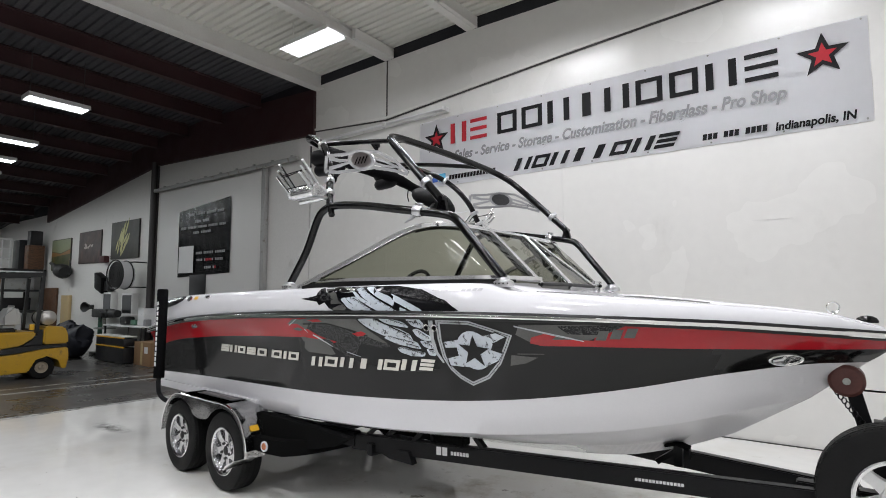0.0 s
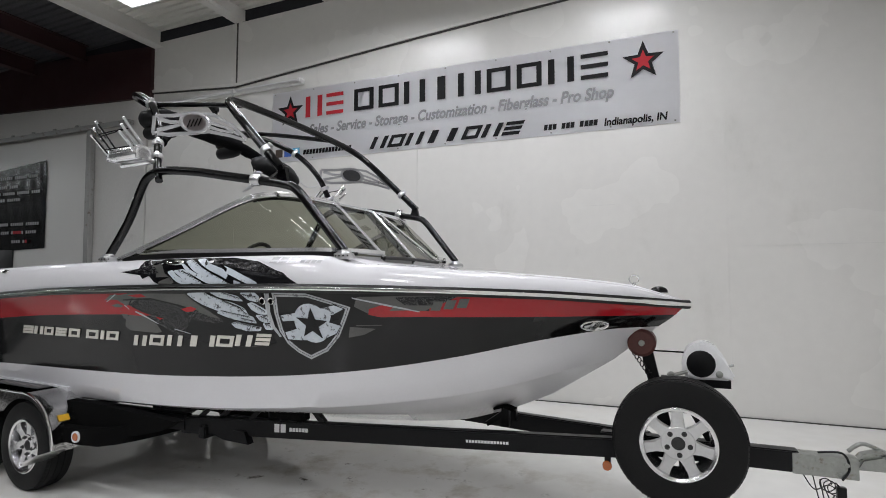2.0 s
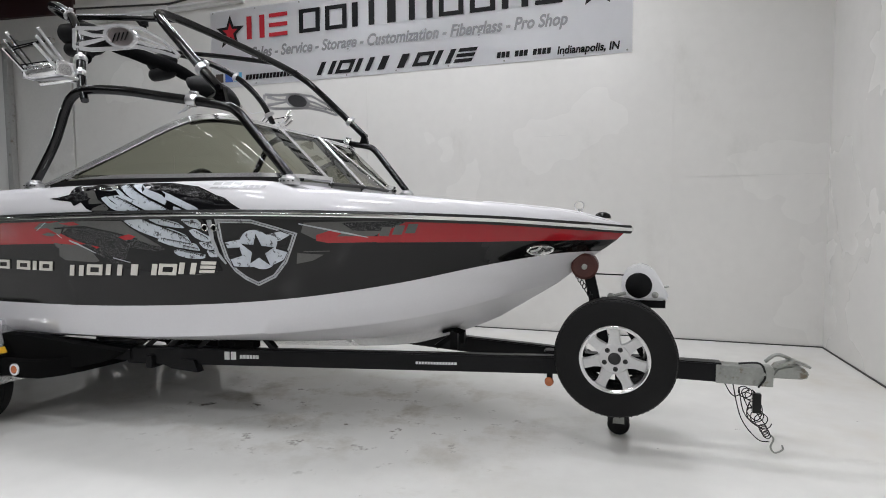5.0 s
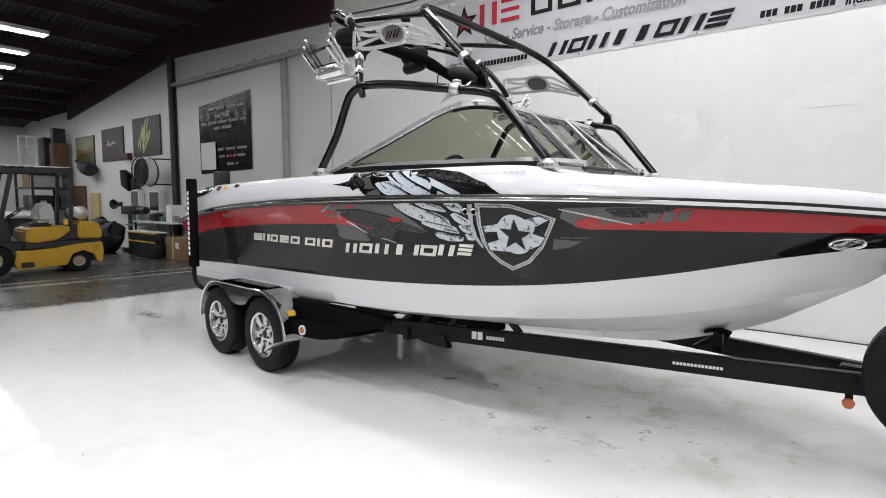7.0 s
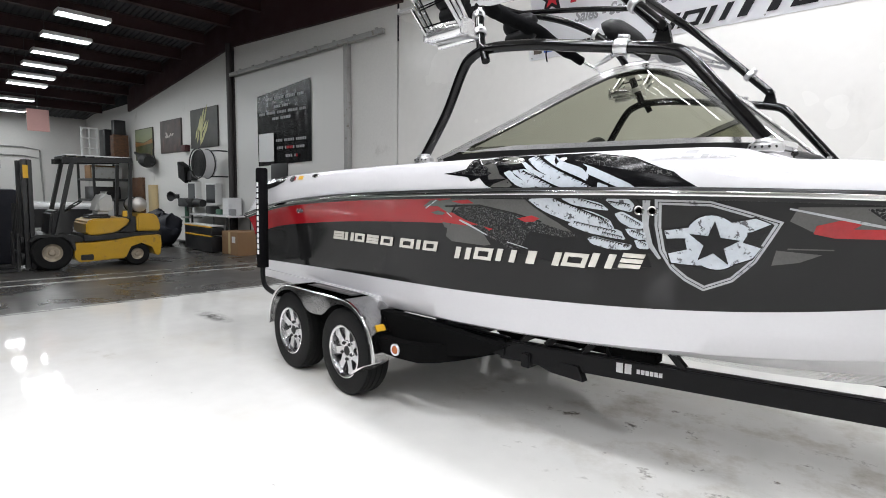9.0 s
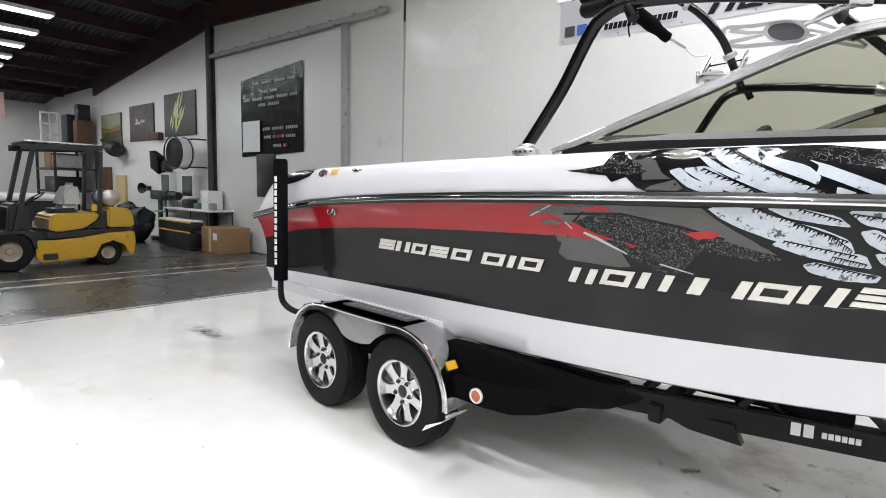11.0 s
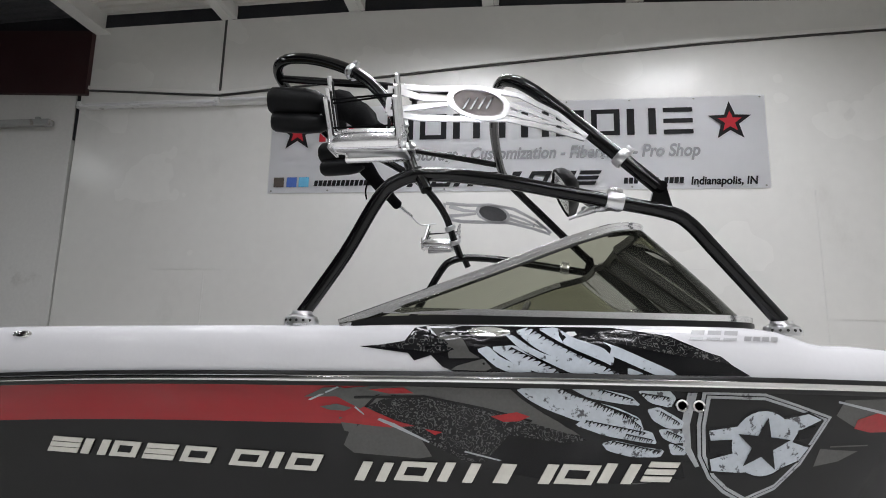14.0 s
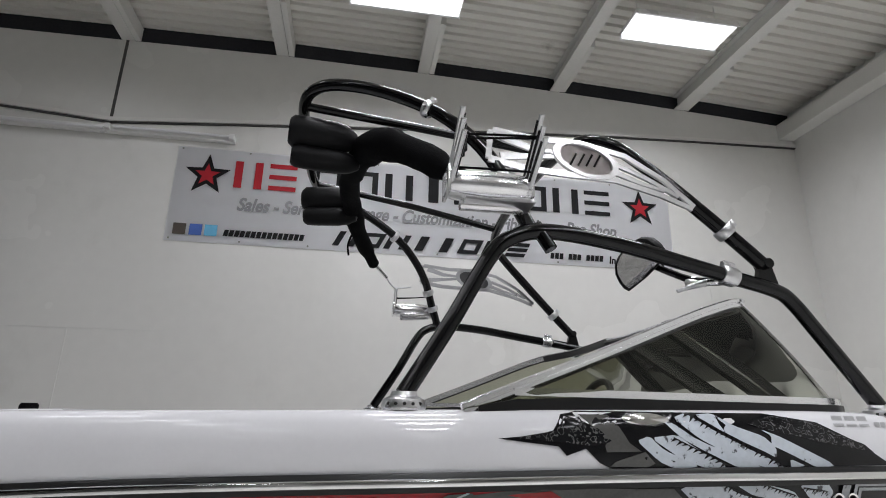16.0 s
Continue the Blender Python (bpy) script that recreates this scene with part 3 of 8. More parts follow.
# Rows y = -1.55 and -4.1 are unseen fill, added for the hull side.
for x in (-6.63, -3.0, 0.18):
    for y in (6.04, 3.54, 1.0, -1.55, -4.1):
        bay_lamp(x, y, 1.0 if x > -5 else (0.15 if y > 5 else 0.26))

for x in (-3.0, -10.0):
    for y in (-10.6, -13.1, -15.6):
        bay_lamp(x, y, 0.6)


def hall_lamp(x, y, z):
    t = thing("hall_lamp", (x, y, z), "lit rectangular fluorescent fixture under the dark roof, in rows of which one is added fill", "ceiling lamp", "hall lamps")
    bm = B()
    prism(bm, [(x - 0.24, z), (x - 0.2, z + 0.09), (x + 0.2, z + 0.09), (x + 0.24, z), (x + 0.21, z + 0.004), (x - 0.21, z + 0.004)], y - 0.52, y + 0.52)
    part("housing", bm, LAMPWHITE, t, smooth=0)
    bm = B()
    box(bm, (x - 0.16, y - 0.5, z - 0.004), (x + 0.16, y + 0.5, z + 0.003))
    part("diffuser", bm, HALLGLOW, t, "glowing diffuser", smooth=0)
    for s in (-0.45, 0.45):
        bm = B()
        tube(bm, [(x, y + s, z + 0.08), (x, y + s, 0.9157 * hall_roof_z((x + 1.06) / 0.8495) + (0.55 if x > -28 else 1.1))], 0.008, 6)
        part("hanger", bm, PIPEDARK, t)
    la = bpy.data.lights.new("hall_light", "AREA")
    la.shape, la.size, la.size_y, la.energy, la.color = "RECTANGLE", 0.32, 1.0, HALL_WATT, COOL
    lo = new("hall_light", la)
    lo.matrix_world = pose(x, y, z - 0.012)
    tagged(lo, kind="light")


# Last four, y = -2.2: unseen row added to lighten the hall's end wall.
for x, y, z in ((-11.71, 3.96, 5.5), (-15.3, 4.18, 5.45), (-17.15, 4.26, 5.34), (-18.76, 4.35, 5.23), (-20.14, 4.37, 5.12), (-21.47, 4.37, 5.01), (-22.5, 4.37, 4.9),
                (-25.37, 4.54, 4.78), (-28.13, 4.76, 4.67), (-11.71, -2.2, 5.5), (-17.15, -2.2, 5.34), (-21.47, -2.2, 5.0), (-27.0, -2.2, 4.7)):
    hall_lamp(x, y, z)

# ---- banner ----
banner = thing("wall_banner", (-2.35, NY, 3.727), "large white vinyl shop banner pinned to the wall", "banner")
BY = NY - 0.012
bm = B()
nx, nz = 28, 6
grid = [[bm.verts.new((-5.647 + 6.598 * i / nx, BY + 0.004 * math.sin(i * 1.7) * math.sin(j * 1.1), 3.727 + 1.24 * j / nz)) for i in range(nx + 1)] for j in range(nz + 1)]
for j in range(nz):
    for i in range(nx):
        bm.faces.new((grid[j][i], grid[j][i + 1], grid[j + 1][i + 1], grid[j + 1][i]))
bmesh.ops.solidify(bm, geom=bm.faces[:], thickness=0.003)
part("sheet", bm, BANNER, banner)
BF = BY - 0.008


def flat(name, poly, material, parent, label="", y=BF, d=0.002):
    bm = B()
    prism(bm, poly, y - d, y)
    bm.normal_update()
    bmesh.ops.triangulate(bm, faces=bm.faces[:])
    return part(name, bm, material, parent, label, smooth=0)


def hollow(bm, a, w, z0, z1, lean, sx, sz, y0, y1):
    """A leaning rectangular outline."""
    h = z1 - z0
    ring = []
    for k, (u, v) in enumerate(((0, 0), (w, 0), (w, h), (0, h))):
        iu, iv = min(max(u, sx), w - sx), min(max(v, sz), h - sz)
        ring.append([bm.verts.new((a + u + lean * v, y, z0 + v)) for y in (y0, y1)] + [bm.verts.new((a + iu + lean * iv, y, z0 + iv)) for y in (y0, y1)])
    for k in range(4):
        p, q = ring[k], ring[(k + 1) % 4]
        bm.faces.new((p[0], q[0], q[2], p[2]))
        bm.faces.new((p[1], q[1], q[3], p[3]))
        bm.faces.new((p[0], q[0], q[1], p[1]))
        bm.faces.new((p[2], q[2], q[3], p[3]))


def plain_shape(kind, a, w, h, lean, sx, sz):
    """Outlines of one letter-sized plain shape: r a ring, s a stack of bars, p a pair of posts, i one bar."""
    def quad(u0, u1, v0, v1):
        return [(a + u + lean * v, v) for u, v in ((u0, v0), (u1, v0), (u1, v1), (u0, v1))]
    if kind == "s":
        return [quad(0, w, 0, sz), quad(0, w, (h - sz) / 2, (h + sz) / 2), quad(0, w, h - sz, h)]
    if kind == "p":
        b = min(1.25 * sx, 0.42 * w)
        return [quad(0, b, 0, h), quad(w - b, w, 0, h)]
    if kind == "i":
        b = min(w, 1.8 * sx)
        return [quad((w - b) / 2, (w + b) / 2, 0, h)]
    return []


def mark(cells, z0, z1, material, lean, stroke):
    """A row of plain shapes, each (kind, from, to)."""
    for kind, xa, xb in cells:
        h = z1 - z0
        if kind == "r":
            bm = B()
            hollow(bm, xa, xb - xa, z0, z1, lean, stroke, stroke * 0.8, BF - 0.002, BF)
            part("letter_block", bm, material, banner, smooth=0)
            continue
        for poly in plain_shape(kind, xa, xb - xa, h, lean, stroke, stroke * 0.8):
            flat("letter_block", [(x, z0 + v) for x, v in poly], material, banner)


def bars(x0, x1, z0, z1, count, material, lean, name, gaps=()):
    """Solid bars for numbers and addresses."""
    w, h = (x1 - x0) / count, z1 - z0
    for k in range(count):
        if k not in gaps:
            a = x0 + k * w
            flat(name, [(a, z0 + 0.2 * h), (a + 0.8 * w, z0 + 0.2 * h), (a + 0.8 * w + lean * h, z1), (a + lean * h, z1)], material, banner)


def cells(kinds, x0, x1, gap=0.2):
    w = (x1 - x0) / len(kinds)
    return [(k, x0 + w * i, x0 + w * (i + 1 - gap)) for i, k in enumerate(kinds) if k != " "]


mark(cells("ps", -4.94, -4.10), 4.46, 4.82, TXTRED, 0.0, 0.075)
mark(cells("rrpiprrps", -3.975, 0.15), 4.46, 4.82, TXTDARK, 0.0, 0.075)
mark(cells("prpiirps", -3.68, -1.15, 0.16), 3.79, 3.985, TXTDARK, 0.5, 0.062)
bars(-0.835, -0.085, 3.78, 3.88, 12, TXTDARK, 0.1, "number_bar", (3, 7))
bars(-4.98, -4.02, 3.80, 3.90, 15, TXTDARK, 0.15, "address_bar")
for x, m in ((-5.485, TXTBROWN), (-5.30, TXTBLUE), (-5.125, TXTSKY)):
    flat("icon_square", [(x - 0.073, 3.81), (x + 0.073, 3.81), (x + 0.073, 3.95), (x - 0.073, 3.95)], m, banner)
for cx, cz, r in ((-5.26, 4.60, 0.28), (0.51, 4.61, 0.275)):
    flat("star", star_poly(cx, cz, r), TXTDARK, banner, "black star")
    flat("star_heart", star_poly(cx, cz, r * 0.55), TXTRED, banner, "red inner star", BF - 0.003)


def line_of_text(body, x0, x1, z0, height, material, shear, y, name):
    me = words(body, 1.0, shear, 0.03)
    xs = [v.co.x for v in me.vertices]
    ys = [v.co.y for v in me.vertices]
    sx, sz = (x1 - x0) / (max(xs) - min(xs)), height / max(ys)
    for v in me.vertices:
        v.co = Vector((x0 + (v.co.x - min(xs)) * sx, y - v.co.z, z0 + v.co.y * sz)) - PLACE[banner]
    me.materials.append(material)
    return part(name, me, material, banner)


line_of_text("Sales - Service - Storage - Customization - Fiberglass - Pro Shop", -4.86, 0.13, 4.165, 0.167, TXTGREY, 0.25, BF - 0.002, "lettering")
line_of_text("Indianapolis, IN", -0.005, 0.80, 3.78, 0.103, TXTDARK, 0.15, BF - 0.002, "lettering")
for k in range(9):
    for z in (3.757, 4.937):
        bm = B()
        lathe(bm, [(0.012, 0), (0.012, 0.004), (0.006, 0.006)], 10, Matrix.Translation((-5.59 + 0.81 * k, BF, z)) @ pose(0, 0, 0, 90))
        part("grommet", bm, GALV, banner)

# ---- posters and photos on the hall wall ----
lay_out(HALL_WALL)
poster = thing("wall_poster", (-13.95, HY - 0.1, 2.3), "creased black vinyl poster with white print on the sliding door", "poster")
bm = B()
PYY = HY - 0.085
grid = [[bm.verts.new((-15.26 + 2.93 * i / 42, PYY - (0.005 + 0.012 * (j / 14) ** 2) * (math.sin(i * 0.55 + j * 0.22) ** 2 + 0.5 * math.sin(i * 1.3 - j * 0.4) ** 2), (2.22 + 0.002 * i) + (1.96 + 0.003 * i) * j / 14)) for i in range(43)] for j in range(15)]
for j in range(14):
    for i in range(42):
        bm.faces.new((grid[j][i], grid[j][i + 1], grid[j + 1][i + 1], grid[j + 1][i]))
bmesh.ops.solidify(bm, geom=bm.faces[:], thickness=0.004)
part("sheet", bm, POSTER, poster)


def pbar(x0, x1, z0, z1, m, name="print_bar"):
    bm = B()
    box(bm, (x0, PYY - 0.046, z0), (x1, PYY - 0.043, z1))
    part(name, bm, m, poster, smooth=0)


pbar(-15.12, -14.25, 2.34, 3.12, LABELWHITE, "map_panel")
for x0, x1, z in ((-14.6, -12.6, 4.0), (-14.2, -13.4, 3.78), (-15.05, -12.5, 3.62), (-14.3, -13.2, 3.46), (-14.1, -12.5, 2.86), (-14.05, -12.6, 2.66), (-13.6, -12.95, 2.44)):
    n = max(3, int((x1 - x0) / 0.085))
    for k in range(n):
        if k % 7 != 4:
            pbar(x0 + (x1 - x0) * k / n, x0 + (x1 - x0) * (k + 0.72) / n, z, z + 0.07, TXTRED if z < 2.7 and 5 < k < 10 else POSTERINK)
bm = B()
box(bm, (-14.5, HY - 0.1, 1.2), (-13.6, HY - 0.072, 2.28), 0.004)
solo("small_poster", bm, CHESTBLACK, "plain dark poster under the larger one", "poster")
PH_SKY = mat("pale green print", (0.20, 0.23, 0.13), 0.35, var=0.3, scale=3, bump=0.0)
PH_ORANGE = mat("orange print", (0.22, 0.10, 0.02), 0.35, var=0.35, scale=4, bump=0.0)
PH_LEAF = mat("pale yellow print", (0.46, 0.45, 0.20), 0.35, var=0.3, scale=9, bump=0.0)
PH_WHITE = mat("pale blossom print", (0.40, 0.36, 0.33), 0.35, var=0.4, scale=9, bump=0.0)
rng = random.Random(12)
for k, (x0, x1, z0, z1, m) in enumerate(((-26.3, -24.2, 2.70, 3.95, photo("orchard photo", 1, (0.05, 0.06, 0.015), (0.03, 0.045, 0.012), (0.11, 0.08, 0.02))), (-23.35, -21.25, 2.88, 4.08, photo("earth photo", 2, (0.05, 0.032, 0.028), (0.03, 0.02, 0.02), (0.09, 0.05, 0.04))), (-20.36, -18.12, 2.94, 4.24, photo("plant photo", 3, (0.010, 0.012, 0.010), (0.015, 0.018, 0.01), (0.02, 0.025, 0.012))))):
    ph = thing("wall_photo", ((x0 + x1) / 2, HY, z0), ("green and ochre orchard photo print on the wall", "brown earth-toned photo print on the wall", "dark photo print of pale leaves on the wall")[k], "picture", "photos on the hall wall")
    bm = B()
    box(bm, (x0, HY - 0.04, z0), (x1, HY - 0.003, z1), 0.004)
    part("backing", bm, PIPEDARK, ph)
    bm = B()
    box(bm, (x0 + 0.01, HY - 0.046, z0 + 0.01), (x1 - 0.01, HY - 0.041, z1 - 0.01))
    part("print", bm, m, ph, smooth=0)
    w, h = x1 - x0, z1 - z0
    if k == 0:
        bm = B()
        prism(bm, [(x0 + 0.03, z0 + 0.62 * h), (x0 + 0.5 * w, z0 + 0.55 * h), (x1 - 0.03, z0 + 0.66 * h), (x1 - 0.03, z1 - 0.03), (x0 + 0.03, z1 - 0.03)], HY - 0.049, HY - 0.047)
        part("print_sky", bm, PH_SKY, ph, smooth=0)
        bm = B()
        prism(bm, [(x0 + 0.03, z0 + 0.44 * h), (x1 - 0.03, z0 + 0.50 * h), (x1 - 0.03, z0 + 0.64 * h), (x0 + 0.5 * w, z0 + 0.53 * h), (x0 + 0.03, z0 + 0.60 * h)], HY - 0.049, HY - 0.047)
        part("print_band", bm, PH_ORANGE, ph, smooth=0)
    for q in range((0, 6, 16)[k]):
        bm = B()
        if k == 1:
            cx, cz = x0 + w * rng.uniform(0.3, 0.75), z0 + h * rng.uniform(0.42, 0.62)
            a = rng.uniform(-0.5, 0.9)
            L, wd = rng.uniform(0.07, 0.16), 0.05
        else:
            u = q / 15
            cx, cz = x0 + w * (0.38 + 0.22 * u + rng.uniform(-0.16, 0.16)), z0 + h * (0.28 + 0.46 * u + rng.uniform(-0.12, 0.12))
            a = 1.1 + rng.uniform(-0.45, 0.45)
            L, wd = rng.uniform(0.22, 0.36), 0.055
        d, n = Vector((math.cos(a), math.sin(a))), Vector((-math.sin(a), math.cos(a)))
        c = Vector((cx, cz))
        prism(bm, [tuple(c + d * L * s + n * wd * t) for s, t in ((-1, 0), (-0.5, -0.8), (0.2, -1), (1, 0), (0.3, 0.9), (-0.5, 0.7))], HY - 0.049 - 0.0004 * q, HY - 0.047)
        part("print_leaf" if k == 2 else "print_blossom", bm, PH_LEAF if k == 2 else PH_WHITE, ph, smooth=0)

lay_out()

# ---- the boat ----
from mathutils.bvhtree import BVHTree

CY = 4.22
STERN = -6.15
RAIL_Z = [(-6.17, 1.33), (-5.553, 1.43), (-5.105, 1.485), (-4.099, 1.548), (-3.005, 1.583), (-2.0, 1.6), (-1.0, 1.597), (0.0, 1.565), (0.5, 1.528), (0.862, 1.495)]
BAND_Z = [(-6.17, 1.12), (-5.553, 1.24), (-5.105, 1.29), (-4.099, 1.36), (-3.005, 1.4), (-2.0, 1.415), (-1.0, 1.425), (0.0, 1.425), (0.8, 1.425)]
WHITE_Z = [(-6.17, 0.87), (-4.657, 0.915), (-3.544, 0.935), (-2.7, 0.955), (-2.1, 0.985), (-1.5, 1.028), (-1.0, 1.083), (-0.5, 1.165), (0.0, 1.27), (0.4, 1.332), (0.68, 1.343)]
CHINE_Z = [(-6.17, 0.7), (-3.876, 0.705), (-2.5, 0.735), (-1.35, 0.82), (-0.65, 0.893), (-0.31, 0.949), (-0.14, 0.986), (0.13, 1.055), (0.4, 1.108)]
KEEL_Z = [(-6.17, 0.44), (-3.11, 0.46), (-2.2, 0.485), (-1.72, 0.5), (-1.2, 0.53), (-0.75, 0.58), (-0.47, 0.658), (-0.25, 0.738), (-0.03, 0.837)]
DECK_Z = [(-6.17, 1.4), (-6.035, 1.58), (-5.856, 1.695), (-5.643, 1.725), (-4.657, 1.76), (-3.655, 1.782), (-3.005, 1.793), (-2.3, 1.806), (-1.5, 1.815), (-1.25, 1.805), (-1.08, 1.757), (-0.9, 1.752), (-0.14, 1.69), (0.5, 1.62), (0.8, 1.535), (0.862, 1.51)]


def curve_at(x, pts):
    n = len(pts)
    i = max([k for k in range(n - 1) if pts[k][0] <= x] or [0])
    (x0, y0), (x1, y1) = pts[i], pts[i + 1]

    def slope(a, c):
        return (pts[c][1] - pts[a][1]) / (pts[c][0] - pts[a][0])
    m0, m1, d = slope(max(i - 1, 0), i + 1), slope(i, min(i + 2, n - 1)), x1 - x0
    t = min(1, max(0, (x - x0) / d))
    return (2 * t ** 3 - 3 * t * t + 1) * y0 + (t ** 3 - 2 * t * t + t) * d * m0 + (3 * t * t - 2 * t ** 3) * y1 + (t ** 3 - t * t) * d * m1


def taper(x):
    """How far the side is drawn in towards the stern."""
    return 0.13 * (math.hypot(-2.8 - x, 0.5) - 0.5) if x < -2.8 else 0.0


def along(x):
    """Where artwork laid out for a straight side lies along the tapering one."""
    return x - 0.95 * taper(x)


def plan(x, wide, tip, x0=-2.2, p=2.3, draw=1.0):
    """Half breadth: drawn in a little towards the stern and to nothing at the tip."""
    if x < x0:
        return wide - draw * taper(x)
    return wide * max(0.0, 1 - ((x - x0) / (tip - x0)) ** p)


N_ST = 110


def level(wide, tip, heights, u, rake=0.0, draw=1.0):
    x = STERN + rake + (tip - STERN - rake) * u
    return Vector((x, plan(x, wide, tip, draw=draw), curve_at(x, heights)))


def station(u):
    """One half section from rail to keel: three smooth rows of the side, then chine and keel."""
    r, g, w = level(1.27, 0.862, RAIL_Z, u), level(1.20, 0.80, BAND_Z, u, 0.05), level(1.06, 0.69, WHITE_Z, u, 0.08, 0.6)
    c = level(1.01, 0.40, CHINE_Z, u, 0.15, 0.6)
    k = level(0.0, -0.03, KEEL_Z, u, 0.20)
    rows = []
    for t in (0, 0.5, 1.0, 1.2, 1.4, 1.6, 1.8, 2.0):
        rows.append(r * (t - 1) * (t - 2) / 2 - g * t * (t - 2) + w * t * (t - 1) / 2)
    rows += [w.lerp(c, 0.5), c, c.lerp(k, 0.04) + Vector((0, 0, -0.02 * (1 - u))), c.lerp(k, 0.5) + Vector((0, 0, -0.03 * (1 - u))), k]
    return rows


us = [1 - (1 - k / N_ST) ** 1.25 for k in range(N_ST + 1)]
boat = thing("wakeboard_boat", (-2.5, CY, 0.44), "white, red and grey wakeboard boat with a black tower", "boat")
bm = B()
cols = {}
for side in (-1, 1):
    cols[side] = [[bm.verts.new((p.x, CY + side * p.y, p.z)) for p in station(u)] for u in us]
NR = len(cols[1][0])
for side in (-1, 1):
    c = cols[side]
    for a in range(N_ST):
        for r in range(NR - 1):
            f = bm.faces.new((c[a][r], c[a + 1][r], c[a + 1][r + 1], c[a][r + 1]))
            x = c[a][r].co.x
            f.material_index = (1 if x < -2.86 or x > -0.62 else 2) if r < 2 else ((2 if x < -0.02 else 3) if r < 7 else 0)
tr = [cols[-1][0][r] for r in range(NR)] + [cols[1][0][r] for r in range(NR - 1, -1, -1)]
bm.faces.new(tr).material_index = 2
bmesh.ops.remove_doubles(bm, verts=bm.verts, dist=0.0008)
hull_tree = BVHTree.FromBMesh(bm)
part("hull", bm, [GELCOAT, RED, GREY, DARKGREY], boat, "red, metallic grey and white gelcoat hull", smooth=50)


def deck_rows(u):
    x = STERN + (0.862 - STERN) * u
    h, zr, zd = plan(x, 1.27, 0.862), curve_at(x, RAIL_Z), curve_at(x, DECK_Z)
    k = min(1.0, h / 0.5)
    zd = max(zd, zr + 0.015)
    open_well = -4.35 < x < -1.32
    bow_well = -1.05 < x < -0.1
    deep = 1.08 if open_well else (1.25 if bow_well else zd + 0.01)
    steep = min(1.0, max(0.0, (-1.0 - x) / 1.4)) * min(1.0, max(0.0, (x + 5.9) / 0.9))
    lie = [a + (c - a) * steep for a, c in ((0, 0), (-0.012, 0.014), (-0.03, 0.016), (-0.055, 0.006), (-0.085, -0.016), (-0.125, -0.05))]
    rows = [(h + a * k, zr + r * (zd - zr)) for a, r in zip(lie, (0, 0.25, 0.55, 0.82, 0.96, 1.0))] + [(h - 0.28 * k, zd + 0.004), (h - 0.33 * k, zd - 0.01)]
    rows += [(max(0, h - 0.36 * k), deep), (0.0, deep)]
    return [Vector((x, max(0, a), z)) for a, z in rows]


bm = B()
for side in (-1, 1):
    cols[side] = [[bm.verts.new((p.x, CY + side * p.y, p.z)) for p in deck_rows(u)] for u in us]
    c = cols[side]
    for a in range(N_ST):
        for r in range(len(c[0]) - 1):
            bm.faces.new((c[a][r], c[a + 1][r], c[a + 1][r + 1], c[a][r + 1])).material_index = 1 if r > 6 and c[a][r + 1].co.z < 1.4 else 0
bmesh.ops.remove_doubles(bm, verts=bm.verts, dist=0.0008)
deck_tree = BVHTree.FromBMesh(bm)
part("deck", bm, [GELCOAT, SEATVINYL], boat, "glossy white gelcoat deck", smooth=50)

# stepped lower edge along the aft quarter
for s in (-1, 1):
    bm = B()
    rows = []
    for k in range(21):
        x = STERN + 0.16 + 2.16 * k / 20
        h = plan(x, 1.01, 0.40, draw=0.6) + 0.015
        rows.append([bm.verts.new((x, CY + s * yy, zz)) for yy, zz in ((h + 0.02, 0.775), (h + 0.025, 0.70), (h - 0.02, 0.685), (h - 0.12, 0.69), (h - 0.1, 0.775))])
    for a, c in zip(rows, rows[1:]):
        for k in range(5):
            bm.faces.new((a[k], a[(k + 1) % 5], c[(k + 1) % 5], c[k]))
    bm.faces.new(rows[0])
    bm.faces.new(rows[-1])
    part("spray_step", bm, GELCOAT, boat, "white stepped lower hull edge", smooth=30)

# rub rail round the whole boat
line = [Vector((p.x, CY - p.y, p.z)) for p in (level(1.285, 0.882, RAIL_Z, u) for u in us)]
line = line[:-1] + [Vector((0.885, CY, 1.495))] + [Vector((p.x, 2 * CY - p.y, p.z)) for p in reversed(line[:-1])]
bm = B()
tube(bm, line, 0.030, 10, flat=0.55)
part("rub_rail", bm, RAILMAT, boat, "black rubber rub rail")
out_line = [Vector((p.x + (0.012 if p.x > 0.6 else 0), CY + (p.y - CY) * (1 + 0.011 / max(0.15, abs(p.y - CY))), p.z)) for p in line]
bm = B()
tube(bm, out_line, 0.0145, 8, flat=0.7)
part("rail_insert", bm, CHROME, boat, "polished steel strip set in the rub rail")


# flat artwork that lies on hull and deck
def decal(name, poly, material, parent, off=0.003, label="", on="hull", step=0.05):
    bm = B()
    bm.faces.new([bm.verts.new((along(x), 0, z)) for x, z in poly])
    bm.normal_update()
    bmesh.ops.triangulate(bm, faces=bm.faces[:])
    for _ in range(4):
        es = [e for e in bm.edges if e.calc_length() > step]
        if not es:
            break
        bmesh.ops.subdivide_edges(bm, edges=es, cuts=1)
        bmesh.ops.triangulate(bm, faces=bm.faces[:])
    tree = hull_tree if on == "hull" else deck_tree
    for v in bm.verts:
        hit = tree.ray_cast(Vector((v.co.x, 0, v.co.z)), Vector((0, 1, 0)))
        if hit[0] is None:
            hit = tree.find_nearest(Vector((v.co.x, CY - 1.25, v.co.z)))
        n = hit[1] if hit[1].y < 0 else -hit[1]
        v.co = hit[0] + n * off
    return part(name, bm, material, parent, label, smooth=60)


